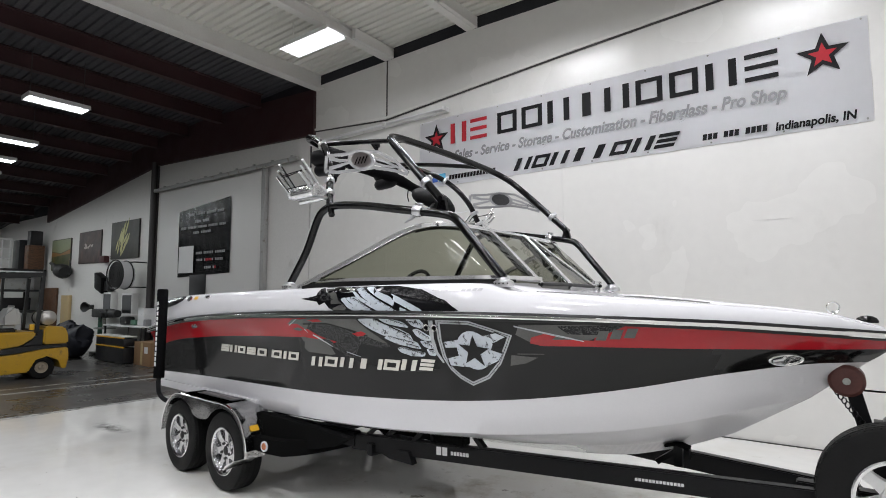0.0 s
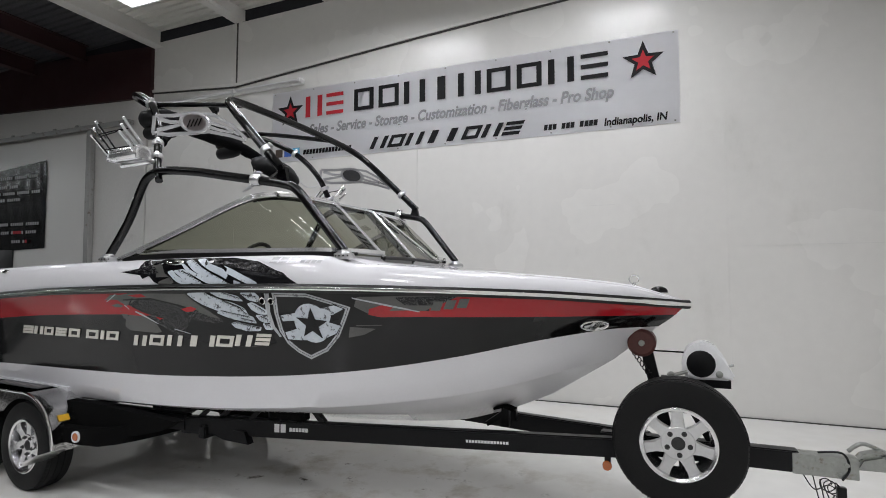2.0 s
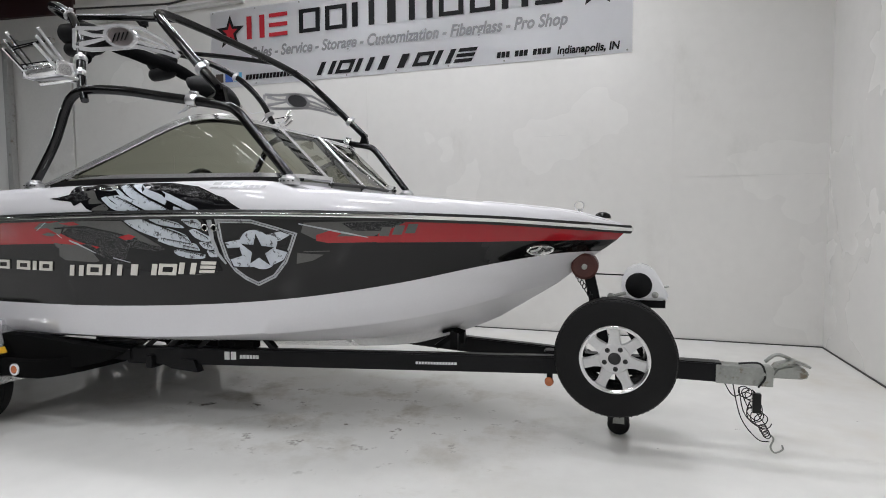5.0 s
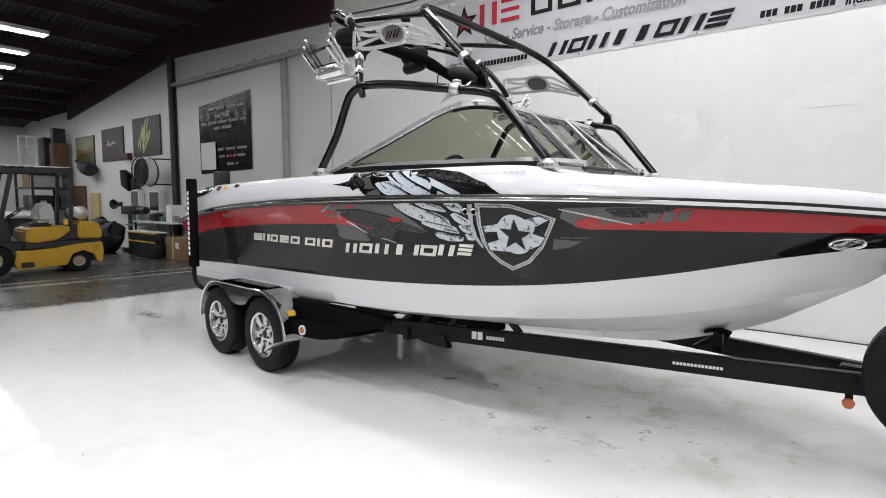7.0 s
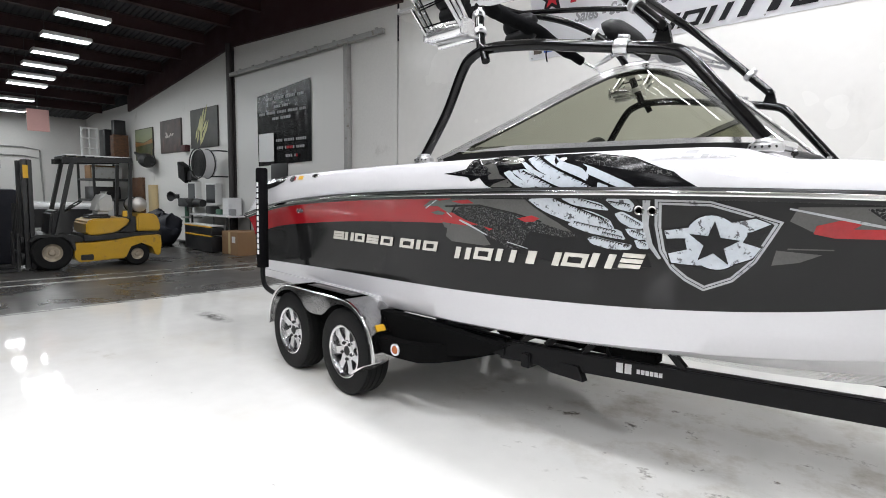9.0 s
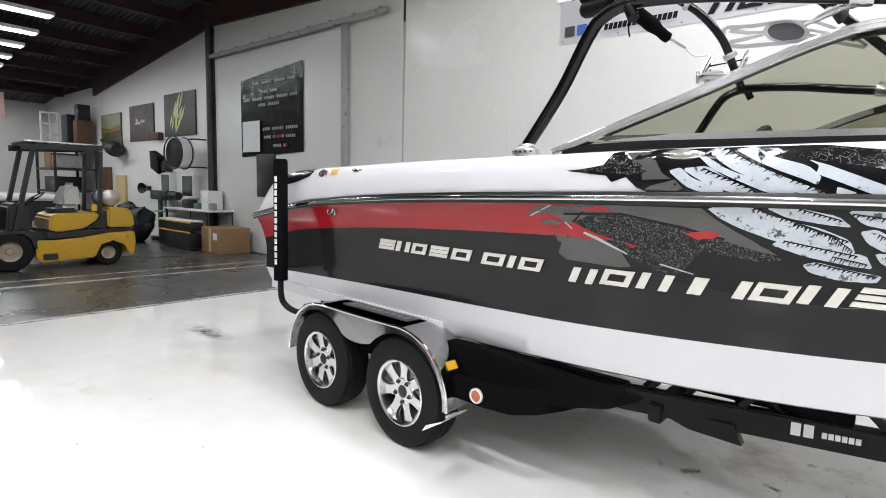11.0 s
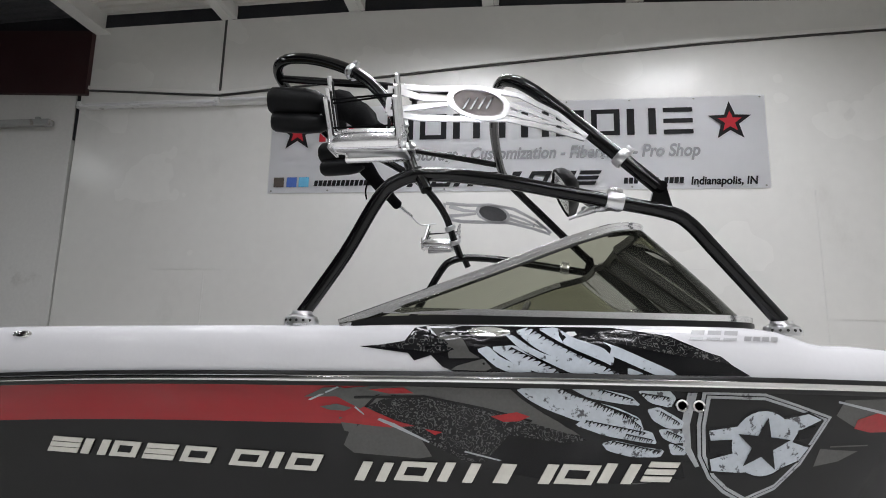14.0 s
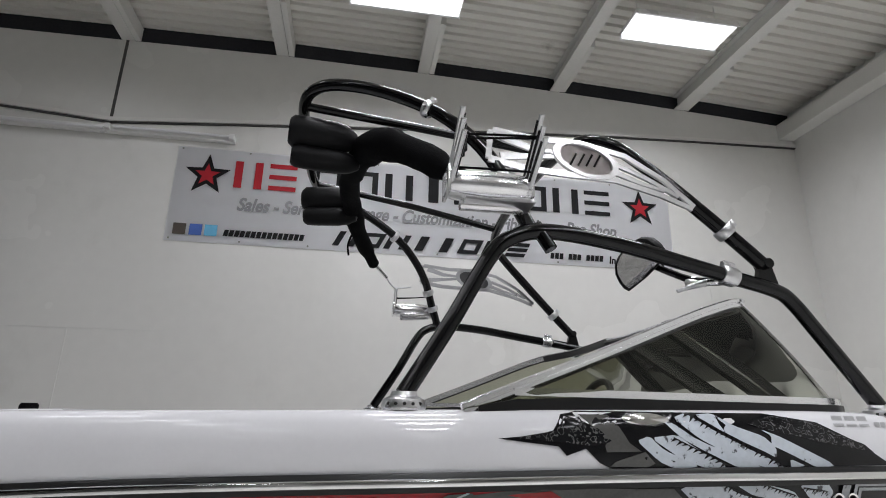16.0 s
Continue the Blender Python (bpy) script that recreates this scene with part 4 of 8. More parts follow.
def slanted(a, c, z0, z1, lean):
    return [(a, z0), (c, z0), (c + lean * (z1 - z0), z1), (a + lean * (z1 - z0), z1)]


IVORY = mat("ivory chrome lettering", (0.66, 0.64, 0.58), 0.22, metal=0.25, var=0.06, bump=0.0, coat=0.5)


def hull_mark(kind, x0, x1, z0, z1, lean=0.5):
    """One letter-sized raised plain shape that leans forward, with its dark edge below."""
    w, h = x1 - x0, z1 - z0
    if kind == "r":
        decal("letter_shadow", [(x + 0.005, z - 0.006) for x, z in slanted(x0, x1, z0, z1, lean)], DECAL_BLACK, boat, 0.0025)
    pieces = plain_shape(kind, x0, w, h, lean, 0.032, 0.021)
    bm = B()
    if kind == "r":
        hollow(bm, x0, w, z0, z1, lean, min(0.030, 0.49 * w), 0.27 * h, 0.0, 0.004)
    for poly in pieces:
        poly = [(x, z0 + v) for x, v in poly]
        decal("letter_shadow", [(x + 0.004, z - 0.005) for x, z in poly], DECAL_BLACK, boat, 0.0025)
        prism(bm, poly, 0.0, 0.004)
    bm.normal_update()
    es = [e for e in bm.edges if e.calc_length() > 0.045]
    bmesh.ops.subdivide_edges(bm, edges=es, cuts=2)
    for v in bm.verts:
        hit = hull_tree.ray_cast(Vector((along(v.co.x), 0, v.co.z)), Vector((0, 1, 0)))
        nn = hit[1] if hit[1].y < 0 else -hit[1]
        v.co = hit[0] + nn * (0.008 - v.co.y)
    part("letter_block", bm, IVORY, boat, smooth=30)


for kind, x0, x1 in (("s", -4.265, -4.12), ("p", -4.105, -3.985), ("r", -3.967, -3.845), ("s", -3.815, -3.675), ("r", -3.645, -3.51), ("r", -3.43, -3.29), ("i", -3.262, -3.225), ("r", -3.195, -3.065)):
    hull_mark(kind, x0, x1, 1.203, 1.272)
for kind, x0, x1, z in (("p", -2.911, -2.785, 1.175), ("r", -2.75, -2.61, 1.184), ("p", -2.575, -2.435, 1.188), ("i", -2.40, -2.25, 1.193), ("i", -2.178, -2.135, 1.199), ("r", -2.118, -1.975, 1.203), ("p", -1.953, -1.825, 1.213), ("s", -1.79, -1.68, 1.225)):
    hull_mark(kind, x0, x1, z, z + 0.078)

# graphics between the lettering and the rail
decal("grey_splash", [(-3.02, 1.535), (-2.80, 1.56), (-2.3, 1.562), (-2.163, 1.486), (-2.08, 1.425), (-1.62, 1.24), (-1.80, 1.21), (-2.38, 1.25), (-2.64, 1.36), (-2.79, 1.43), (-2.90, 1.475)], DECAL_GREY, boat, 0.002, "mid grey splash decal")
decal("dark_blade", [(-2.64, 1.36), (-2.25, 1.43), (-1.98, 1.385), (-1.66, 1.40), (-1.62, 1.24), (-1.80, 1.215), (-2.05, 1.20), (-2.38, 1.245)], DECAL_BLACK, boat, 0.0026, "black blade decal")
decal("grey_splash", [(-2.869, 1.411), (-2.756, 1.402), (-2.636, 1.355), (-2.592, 1.285), (-2.642, 1.275), (-2.908, 1.285), (-2.95, 1.315), (-2.926, 1.369)], DECAL_GREY, boat, 0.003)
decal("patterned_patch", [(-2.849, 1.475), (-2.745, 1.525), (-2.397, 1.506), (-2.247, 1.446), (-2.08, 1.403), (-1.979, 1.378), (-2.079, 1.362), (-2.29, 1.385), (-2.381, 1.275), (-2.46, 1.27), (-2.636, 1.355), (-2.754, 1.42)], FILIGREE, boat, 0.0035, "dark patterned decal")
decal("grey_blade", [(-2.395, 1.560), (-2.277, 1.563), (-2.163, 1.486), (-2.075, 1.425), (-2.204, 1.442), (-2.376, 1.482), (-2.555, 1.51)], DECAL_GREY, boat, 0.004)
decal("dark_line", [(-2.90, 1.515), (-2.62, 1.528), (-2.38, 1.488), (-2.20, 1.446), (-2.205, 1.438), (-2.385, 1.479), (-2.62, 1.518), (-2.90, 1.505)], DECAL_BLACK, boat, 0.0042)
decal("dark_line", [(-2.88, 1.455), (-2.78, 1.555), (-2.765, 1.556), (-2.865, 1.455)], DECAL_BLACK, boat, 0.0042)
for poly in ([(-3.10, 1.505), (-3.02, 1.545), (-2.95, 1.55), (-2.90, 1.515), (-2.99, 1.51)], [(-3.04, 1.468), (-2.97, 1.482), (-2.91, 1.468), (-2.94, 1.455), (-3.0, 1.456)], [(-2.965, 1.43), (-2.89, 1.415), (-2.90, 1.365), (-2.945, 1.375)], [(-2.86, 1.52), (-2.80, 1.555), (-2.74, 1.555), (-2.80, 1.525)]):
    decal("grey_shard", poly, DECAL_GREY, boat, 0.0045)
for poly in ([(-2.98, 1.41), (-2.86, 1.475), (-2.74, 1.425), (-2.66, 1.405), (-2.76, 1.395), (-2.84, 1.400)], [(-2.84, 1.545), (-2.70, 1.556), (-2.66, 1.535), (-2.76, 1.53)], [(-2.36, 1.455), (-2.26, 1.475), (-2.21, 1.46), (-2.25, 1.44), (-2.31, 1.435)], [(-2.62, 1.395), (-2.55, 1.385), (-2.58, 1.372)], [(-1.50, 1.50), (-1.43, 1.51), (-1.44, 1.46)]):
    decal("red_shard", poly, DECAL_RED, boat, 0.0048)
for poly in ([(-3.085, 1.495), (-2.965, 1.552), (-2.955, 1.550), (-3.075, 1.492)], [(-2.80, 1.432), (-2.74, 1.412), (-2.60, 1.345), (-2.605, 1.340), (-2.75, 1.400), (-2.81, 1.424)], [(-2.46, 1.315), (-2.32, 1.285), (-2.325, 1.280), (-2.465, 1.309)], [(-2.895, 1.475), (-2.86, 1.445), (-2.865, 1.442), (-2.90, 1.47)]):
    decal("pale_streak", poly, DECAL_SILVER, boat, 0.0052)

# wing: feathers on the hull side
decal("wing_shadow", [(-2.29, 1.568), (-1.66, 1.575), (-1.60, 1.44), (-1.60, 1.31), (-1.72, 1.315), (-1.965, 1.325), (-1.985, 1.37), (-2.065, 1.425), (-2.16, 1.475), (-2.24, 1.525)], DECAL_BLACK, boat, 0.0056, "black ground of the wing decal")


def comb(p, q, n, tooth, drift, name="feather_barb", on="hull", off=0.0078):
    """A row of fine barbs hanging from a curved black line."""
    p, q = Vector(p), Vector(q)
    d = q - p
    up, low = [], []
    for k in range(n):
        a, c, e = p + d * (k / n), p + d * ((k + 0.55) / n), p + d * ((k + 0.85) / n)
        up.append((a.x, a.y + 0.004))
        low += [(a.x, a.y), (a.x + drift, a.y - tooth * (0.75 + 0.35 * math.sin(k * 2.3))), (c.x, c.y), (e.x, e.y)]
    decal(name, up + [(q.x, q.y)] + low[::-1], DECAL_BLACK, boat, off, "", on, 0.09)


WING = (
    [(-2.266, 1.563), (-2.10, 1.570), (-2.06, 1.546), (-1.97, 1.520), (-1.89, 1.503), (-1.805, 1.467), (-1.785, 1.425), (-1.87, 1.423), (-2.03, 1.455), (-2.15, 1.497), (-2.215, 1.53)],
    [(-2.06, 1.572), (-1.955, 1.572), (-1.84, 1.549), (-1.80, 1.520), (-1.875, 1.526), (-1.99, 1.544)],
    [(-1.815, 1.571), (-1.70, 1.573), (-1.675, 1.548), (-1.69, 1.516), (-1.765, 1.532)],
    [(-2.04, 1.439), (-2.01, 1.452), (-1.89, 1.424), (-1.756, 1.417), (-1.735, 1.375), (-1.79, 1.381), (-1.93, 1.403)],
    [(-1.935, 1.365), (-1.895, 1.377), (-1.79, 1.355), (-1.705, 1.345), (-1.72, 1.326), (-1.825, 1.323), (-1.915, 1.344)],
    [(-1.772, 1.501), (-1.735, 1.509), (-1.69, 1.485), (-1.64, 1.457), (-1.647, 1.435), (-1.70, 1.438), (-1.75, 1.466)],
    [(-1.73, 1.425), (-1.646, 1.425), (-1.63, 1.384), (-1.67, 1.38), (-1.71, 1.399)],
    [(-1.69, 1.372), (-1.632, 1.362), (-1.625, 1.336), (-1.676, 1.336)])


def softened(poly, grow=0.008, cut=0.14):
    """Grow an outline a little and round its corners."""
    area = sum(a[0] * c[1] - c[0] * a[1] for a, c in zip(poly, poly[1:] + poly[:1]))
    turn = 1 if area > 0 else -1
    out = []
    for a, b, c in zip(poly[-1:] + poly[:-1], poly, poly[1:] + poly[:1]):
        d = (Vector(c) - Vector(a)).normalized()
        out.append((b[0] + turn * d.y * grow, b[1] - turn * d.x * grow))
    return [q for a, c in zip(out, out[1:] + out[:1]) for q in (((1 - cut) * a[0] + cut * c[0], (1 - cut) * a[1] + cut * c[1]), (cut * a[0] + (1 - cut) * c[0], cut * a[1] + (1 - cut) * c[1]))]


for poly in WING:
    decal("feather", softened(poly, 0.005), DECAL_WHITE, boat, 0.0068, "", "hull", 0.07)
for a, c, n, tooth in (((-2.10, 1.571), (-1.83, 1.475), 18, 0.016), ((-1.97, 1.520), (-1.80, 1.462), 14, 0.022), ((-1.86, 1.485), (-1.79, 1.43), 10, 0.03), ((-2.0, 1.452), (-1.77, 1.412), 16, 0.016), ((-1.85, 1.405), (-1.745, 1.385), 12, 0.022), ((-1.90, 1.376), (-1.715, 1.342), 13, 0.014), ((-1.955, 1.573), (-1.82, 1.535), 9, 0.014), ((-1.80, 1.562), (-1.69, 1.548), 8, 0.016), ((-1.725, 1.495), (-1.65, 1.452), 9, 0.022), ((-1.70, 1.422), (-1.638, 1.398), 7, 0.022), ((-1.67, 1.372), (-1.63, 1.352), 5, 0.016)):
    comb(a, c, n, tooth, -0.006)
decal("wing_bone", [(-1.63, 1.57), (-1.595, 1.57), (-1.615, 1.45), (-1.605, 1.36), (-1.57, 1.29), (-1.585, 1.285), (-1.635, 1.36), (-1.645, 1.46)], DECAL_SILVER, boat, 0.0065)

# shield with star
SH = [(-1.575, 1.575), (-1.588, 1.45), (-1.578, 1.325), (-1.535, 1.24), (-1.475, 1.185), (-1.395, 1.142), (-1.27, 1.20), (-1.175, 1.30), (-1.115, 1.405), (-1.070, 1.487), (-1.20, 1.53), (-1.34, 1.572)]
sc = Vector((-1.34, 1.385))


def shrink(poly, k):
    return [(sc.x + (x - sc.x) * k, sc.y + (z - sc.y) * k) for x, z in poly]


decal("shield", SH, DECAL_SILVER, boat, 0.0050, "distressed silver shield decal")
decal("shield_line", shrink(SH, 0.945), DECAL_BLACK, boat, 0.0062)
decal("shield_inner_rim", shrink(SH, 0.93), DECAL_SILVER, boat, 0.0074)
decal("shield_field", shrink(SH, 0.875), GREY, boat, 0.0086, "dark grey shield field")


def disc(cx, cz, r, sx=1.0, a0=0.0, a1=2 * math.pi, n=28):
    return [(cx + sx * r * math.cos(a0 + (a1 - a0) * k / n), cz + r * math.sin(a0 + (a1 - a0) * k / n)) for k in range(n)]


for g, (m, off) in enumerate(((DECAL_BLACK, 0.0096), (DECAL_WHITE, 0.0106))):
    e = 0.008 if g == 0 else 0.0
    decal("roundel", disc(-1.338, 1.383, 0.126 + e, 0.93), m, boat, off)
    decal("crest_bar", [(-1.535 - e, 1.39 - 0.0 * e), (-1.545 - e, 1.43 + e), (-1.40, 1.455 + e), (-1.30, 1.47 + e), (-1.17, 1.50 + e), (-1.115 + e, 1.478), (-1.20, 1.435), (-1.24, 1.36), (-1.36, 1.36), (-1.44, 1.40 - e)], m, boat, off + 0.0003)
    decal("crest_bar", [(-1.525 - e, 1.275 - e), (-1.535 - e, 1.32), (-1.45, 1.345 + e), (-1.36, 1.40), (-1.22, 1.39 + e), (-1.155 + e, 1.37 + e), (-1.19, 1.32 - e), (-1.27, 1.285 - e), (-1.42, 1.27 - e)], m, boat, off + 0.0006)
decal("crest_notch", [(-1.535, 1.345), (-1.545, 1.392), (-1.47, 1.398), (-1.455, 1.37), (-1.465, 1.345)], DECAL_BLACK, boat, 0.0125)
decal("crest_notch", [(-1.20, 1.40), (-1.205, 1.438), (-1.13, 1.455), (-1.155, 1.41)], DECAL_BLACK, boat, 0.0125)
decal("star", star_poly(-1.337, 1.378, 0.108, 0.40, 0.10), DECAL_BLACK, boat, 0.0140, "black star decal")

# torn red and grey art towards the bow
decal("grey_splash", [(-1.05, 1.49), (-1.02, 1.55), (-0.45, 1.565), (-0.62, 1.47), (-0.70, 1.435), (-0.95, 1.435)], DECAL_GREY, boat, 0.002)
decal("patterned_patch", [(-0.80, 1.55), (-0.42, 1.56), (-0.55, 1.50), (-0.74, 1.50)], FILIGREE, boat, 0.0035)
decal("red_splash", [(-0.96, 1.475), (-0.88, 1.50), (-0.80, 1.495), (-0.84, 1.465), (-0.74, 1.468), (-0.60, 1.465), (-0.60, 1.43), (-0.90, 1.425), (-0.97, 1.44)], DECAL_RED, boat, 0.004)
decal("pale_streak", [(-1.05, 1.548), (-0.78, 1.492), (-0.66, 1.462), (-0.665, 1.458), (-0.80, 1.484), (-1.05, 1.540)], DECAL_SILVER, boat, 0.005)
decal("pale_streak", [(-1.06, 1.372), (-0.90, 1.376), (-0.90, 1.371), (-1.06, 1.366)], DECAL_GREY, boat, 0.003)
decal("grey_splash", [(-1.10, 1.36), (-0.94, 1.35), (-1.02, 1.31), (-1.12, 1.29)], DECAL_GREY, boat, 0.002)
for k in range(3):
    decal("grey_block", slanted(-0.60 + 0.075 * k, -0.545 + 0.075 * k, 1.468 + 0.008 * k, 1.525 + 0.008 * k, 0.5), DECAL_GREY, boat, 0.004)

# artwork on the deck side
decal("dark_splash", [(-2.875, 1.709), (-2.76, 1.720), (-2.695, 1.735), (-2.66, 1.785), (-2.60, 1.795), (-1.90, 1.80), (-1.72, 1.777), (-1.69, 1.775), (-1.51, 1.70), (-1.395, 1.632), (-2.50, 1.622), (-2.545, 1.64), (-2.59, 1.682), (-2.655, 1.66), (-2.68, 1.688)], DECAL_BLACK, boat, 0.003, "black splash decal on the deck side", "deck")
decal("patterned_patch", [(-2.83, 1.711), (-2.685, 1.735), (-2.652, 1.778), (-2.60, 1.768), (-2.54, 1.742), (-2.50, 1.705), (-2.56, 1.69), (-2.66, 1.70)], FILIGREE, boat, 0.004, "", "deck")
decal("grey_splash", [(-2.60, 1.785), (-2.50, 1.785), (-2.47, 1.75), (-2.44, 1.70), (-2.40, 1.675), (-2.52, 1.672), (-2.53, 1.72)], DECAL_GREY, boat, 0.004, "", "deck")
decal("grey_splash", [(-2.51, 1.63), (-2.49, 1.645), (-2.388, 1.674), (-2.355, 1.64), (-2.38, 1.628)], DECAL_GREY, boat, 0.0045, "", "deck")
decal("patterned_patch", [(-1.985, 1.766), (-1.88, 1.792), (-1.69, 1.772), (-1.62, 1.737), (-1.50, 1.702), (-1.465, 1.675), (-1.535, 1.685), (-1.71, 1.71), (-1.82, 1.731), (-1.93, 1.748)], FILIGREE, boat, 0.004, "", "deck")
for poly in ([(-2.413, 1.709), (-2.37, 1.719), (-2.323, 1.677), (-2.194, 1.628), (-2.288, 1.628), (-2.343, 1.65)],
             [(-2.362, 1.717), (-2.269, 1.724), (-2.219, 1.691), (-2.094, 1.628), (-2.174, 1.628), (-2.269, 1.660)],
             [(-2.309, 1.772), (-2.276, 1.761), (-2.199, 1.709), (-1.959, 1.628), (-2.049, 1.628), (-2.167, 1.678), (-2.251, 1.718)],
             [(-2.267, 1.779), (-2.215, 1.792), (-2.118, 1.733), (-1.989, 1.674), (-1.874, 1.628), (-1.945, 1.628), (-2.086, 1.671), (-2.189, 1.72)],
             [(-2.183, 1.792), (-2.111, 1.793), (-2.049, 1.756), (-1.942, 1.723), (-1.900, 1.688), (-1.905, 1.660), (-1.951, 1.682), (-2.068, 1.728)],
             [(-1.945, 1.746), (-1.866, 1.719), (-1.66, 1.630), (-1.739, 1.628), (-1.848, 1.674), (-1.912, 1.700), (-1.905, 1.728)],
             [(-1.85, 1.652), (-1.79, 1.632), (-1.85, 1.630)]):
    decal("feather", softened(poly, 0.003), DECAL_WHITE, boat, 0.005, "", "deck", 0.06)
comb((-2.283, 1.716), (-2.075, 1.625), 11, 0.014, -0.014, on="deck", off=0.0062)
comb((-2.215, 1.792), (-1.875, 1.632), 20, 0.018, -0.016, on="deck", off=0.0062)
for k, x in enumerate((-1.610, -1.545, -1.480)):
    decal("model_bar", slanted(x, x + 0.052, 1.762, 1.798, 0.5), PLATEGREY, boat, 0.003, "", "deck")
for k in range(4):
    decal("model_bar", slanted(-1.40 + 0.036 * k, -1.372 + 0.036 * k, 1.762, 1.778, 0.5), PLATEGREY, boat, 0.003, "", "deck")

# rear quarter fittings
decal("stern_vent", [(-5.50, 1.60), (-5.50, 1.685), (-5.25, 1.722), (-4.905, 1.742), (-4.965, 1.688), (-5.15, 1.645), (-5.30, 1.622)], DECAL_BLACK, boat, 0.004, "black stern light recess", "deck")
decal("warning_label", slanted(-4.688, -4.605, 1.700, 1.732, 0.1), YELLOW, boat, 0.004, "yellow warning label", "deck")
decal("round_label", disc(-4.795, 1.708, 0.028, 1.7), LABELBLACK, boat, 0.004, "", "deck")
decal("capacity_label", slanted(-4.762, -4.735, 1.694, 1.727, 0.1), TXTRED, boat, 0.004, "", "deck")


def outlet(x, z, r, label, tree=None):
    hit = hull_tree.ray_cast(Vector((along(x), 0, z)), Vector((0, 1, 0)))[0]
    bm = B()
    hit = hit - Vector((0, 0.008, 0))
    lathe(bm, [(r * 0.55, -0.01), (r * 0.6, 0.010), (r * 0.85, 0.012), (r, 0.004), (r, -0.004)], 20, Matrix.Translation(hit) @ pose(0, 0, 0, 90))
    o = part("outlet", bm, CHROME, boat, label)
    bm = B()
    lathe(bm, [(0.0005, 0.002), (r * 0.57, 0.002)], 16, Matrix.Translation(hit) @ pose(0, 0, 0, 90))
    part("bore", bm, LABELBLACK, o)


for x, z in ((-1.65, 1.52), (-1.588, 1.519)):
    outlet(x, z, 0.026, "chrome through-hull outlet")
for x, z in ((-4.748, 1.422), (-4.690, 1.427)):
    outlet(x, z, 0.022, "small chrome drain outlet")

# oval chrome emblem near the bow
hit, nrm = hull_tree.ray_cast(Vector((0.31, 0, 1.365)), Vector((0, 1, 0)))[:2]
nrm = nrm if nrm.y < 0 else -nrm
rot = nrm.to_track_quat("Z", "Y").to_matrix().to_4x4()
bm = B()
lathe(bm, [(0.105, 0.0), (0.105, 0.008), (0.097, 0.014), (0.090, 0.010), (0.090, 0.004), (0.0005, 0.004)], 36, Matrix.Translation(hit) @ rot @ Matrix.Diagonal((1, 0.42, 1, 1)))
em = part("emblem", bm, CHROME, boat, "oval chrome emblem")
bm = B()
box(bm, (-0.07, -0.006, 0.004), (0.07, 0.006, 0.012), 0.002, 0, Matrix.Translation(hit) @ rot @ pose(0, 0, 0, 0, 0, 14))
box(bm, (-0.02, -0.03, 0.004), (0.02, 0.03, 0.013), 0.002, 0, Matrix.Translation(hit) @ rot @ pose(0, 0, 0, 0, 0, -28))
part("emblem_bar", bm, BRUSHED, em)

# cleat on the deck side, bow eye, navigation light
hit = deck_tree.ray_cast(Vector((-2.37, 0, 1.772)), Vector((0, 1, 0)))[0]
bm = B()
lathe(bm, [(0.085, 0), (0.085, 0.006), (0.070, 0.014), (0.0005, 0.016)], 30, Matrix.Translation(hit + Vector((0, 0.006, 0))) @ pose(0, 0, 0, 70) @ Matrix.Diagonal((1, 0.28, 1, 1)))
part("cleat", bm, CHROME, boat, "flush oval chrome cleat")
bm = B()
hit = deck_tree.ray_cast(Vector((-4.53, 0, 1.725)), Vector((0, 1, 0)))[0]
lathe(bm, [(0.05, 0), (0.05, 0.006), (0.035, 0.014), (0.0005, 0.015)], 24, Matrix.Translation(hit) @ pose(0, 0, 0, 78) @ Matrix.Diagonal((1, 0.35, 1, 1)))
part("fuel_cap", bm, CHROME, boat, "small chrome deck fitting")
bm = B()
path = [(0.54 + 0.032 * math.sin(a), CY, 1.662 - 0.032 * math.cos(a)) for a in [2 * math.pi * k / 20 for k in range(21)]]
tube(bm, path, 0.005, 8, cap=False)
lathe(bm, [(0.028, 0.0), (0.028, 0.006), (0.01, 0.016), (0.01, 0.03)], 16, Matrix.Translation((0.54, CY, 1.612)))
part("bow_ring", bm, CHROME, boat, "steel lifting ring on the bow")
bm = B()
lathe(bm, [(0.034, 0), (0.036, 0.012), (0.030, 0.03), (0.016, 0.042), (0.0005, 0.045)], 20, Matrix.Translation((0.70, CY, 1.572)) @ Matrix.Diagonal((1.6, 1, 1, 1)))
part("navigation_light", bm, TUBE, boat, "black and chrome bow light")
bm = B()
lathe(bm, [(0.037, 0), (0.038, 0.008)], 20, Matrix.Translation((0.70, CY, 1.566)) @ Matrix.Diagonal((1.6, 1, 1, 1)))
part("light_base", bm, CHROME, boat)

# cockpit
for y, lbl in ((3.55, "driver"), (4.85, "passenger")):
    bm = B()
    box(bm, (-3.0, y - 0.28, 1.08), (-2.5, y + 0.28, 1.45), 0.06)
    box(bm, (-3.12, y - 0.28, 1.38), (-2.95, y + 0.28, 1.72), 0.06)
    part("seat", bm, SEATVINYL, boat, "grey vinyl cockpit seat")
bm = B()
prism(bm, [(-2.15, 1.45), (-2.12, 1.70), (-1.85, 1.78), (-1.50, 1.79), (-1.42, 1.45)], 3.32, 3.92)
prism(bm, [(-2.15, 1.45), (-2.12, 1.70), (-1.85, 1.78), (-1.50, 1.79), (-1.42, 1.45)], 4.55, 5.12)
bmesh.ops.bevel(bm, geom=bm.edges[:], offset=0.03, segments=2, affect="EDGES")
part("dashboard", bm, DASH, boat, "black dash moulding")
bm = B()
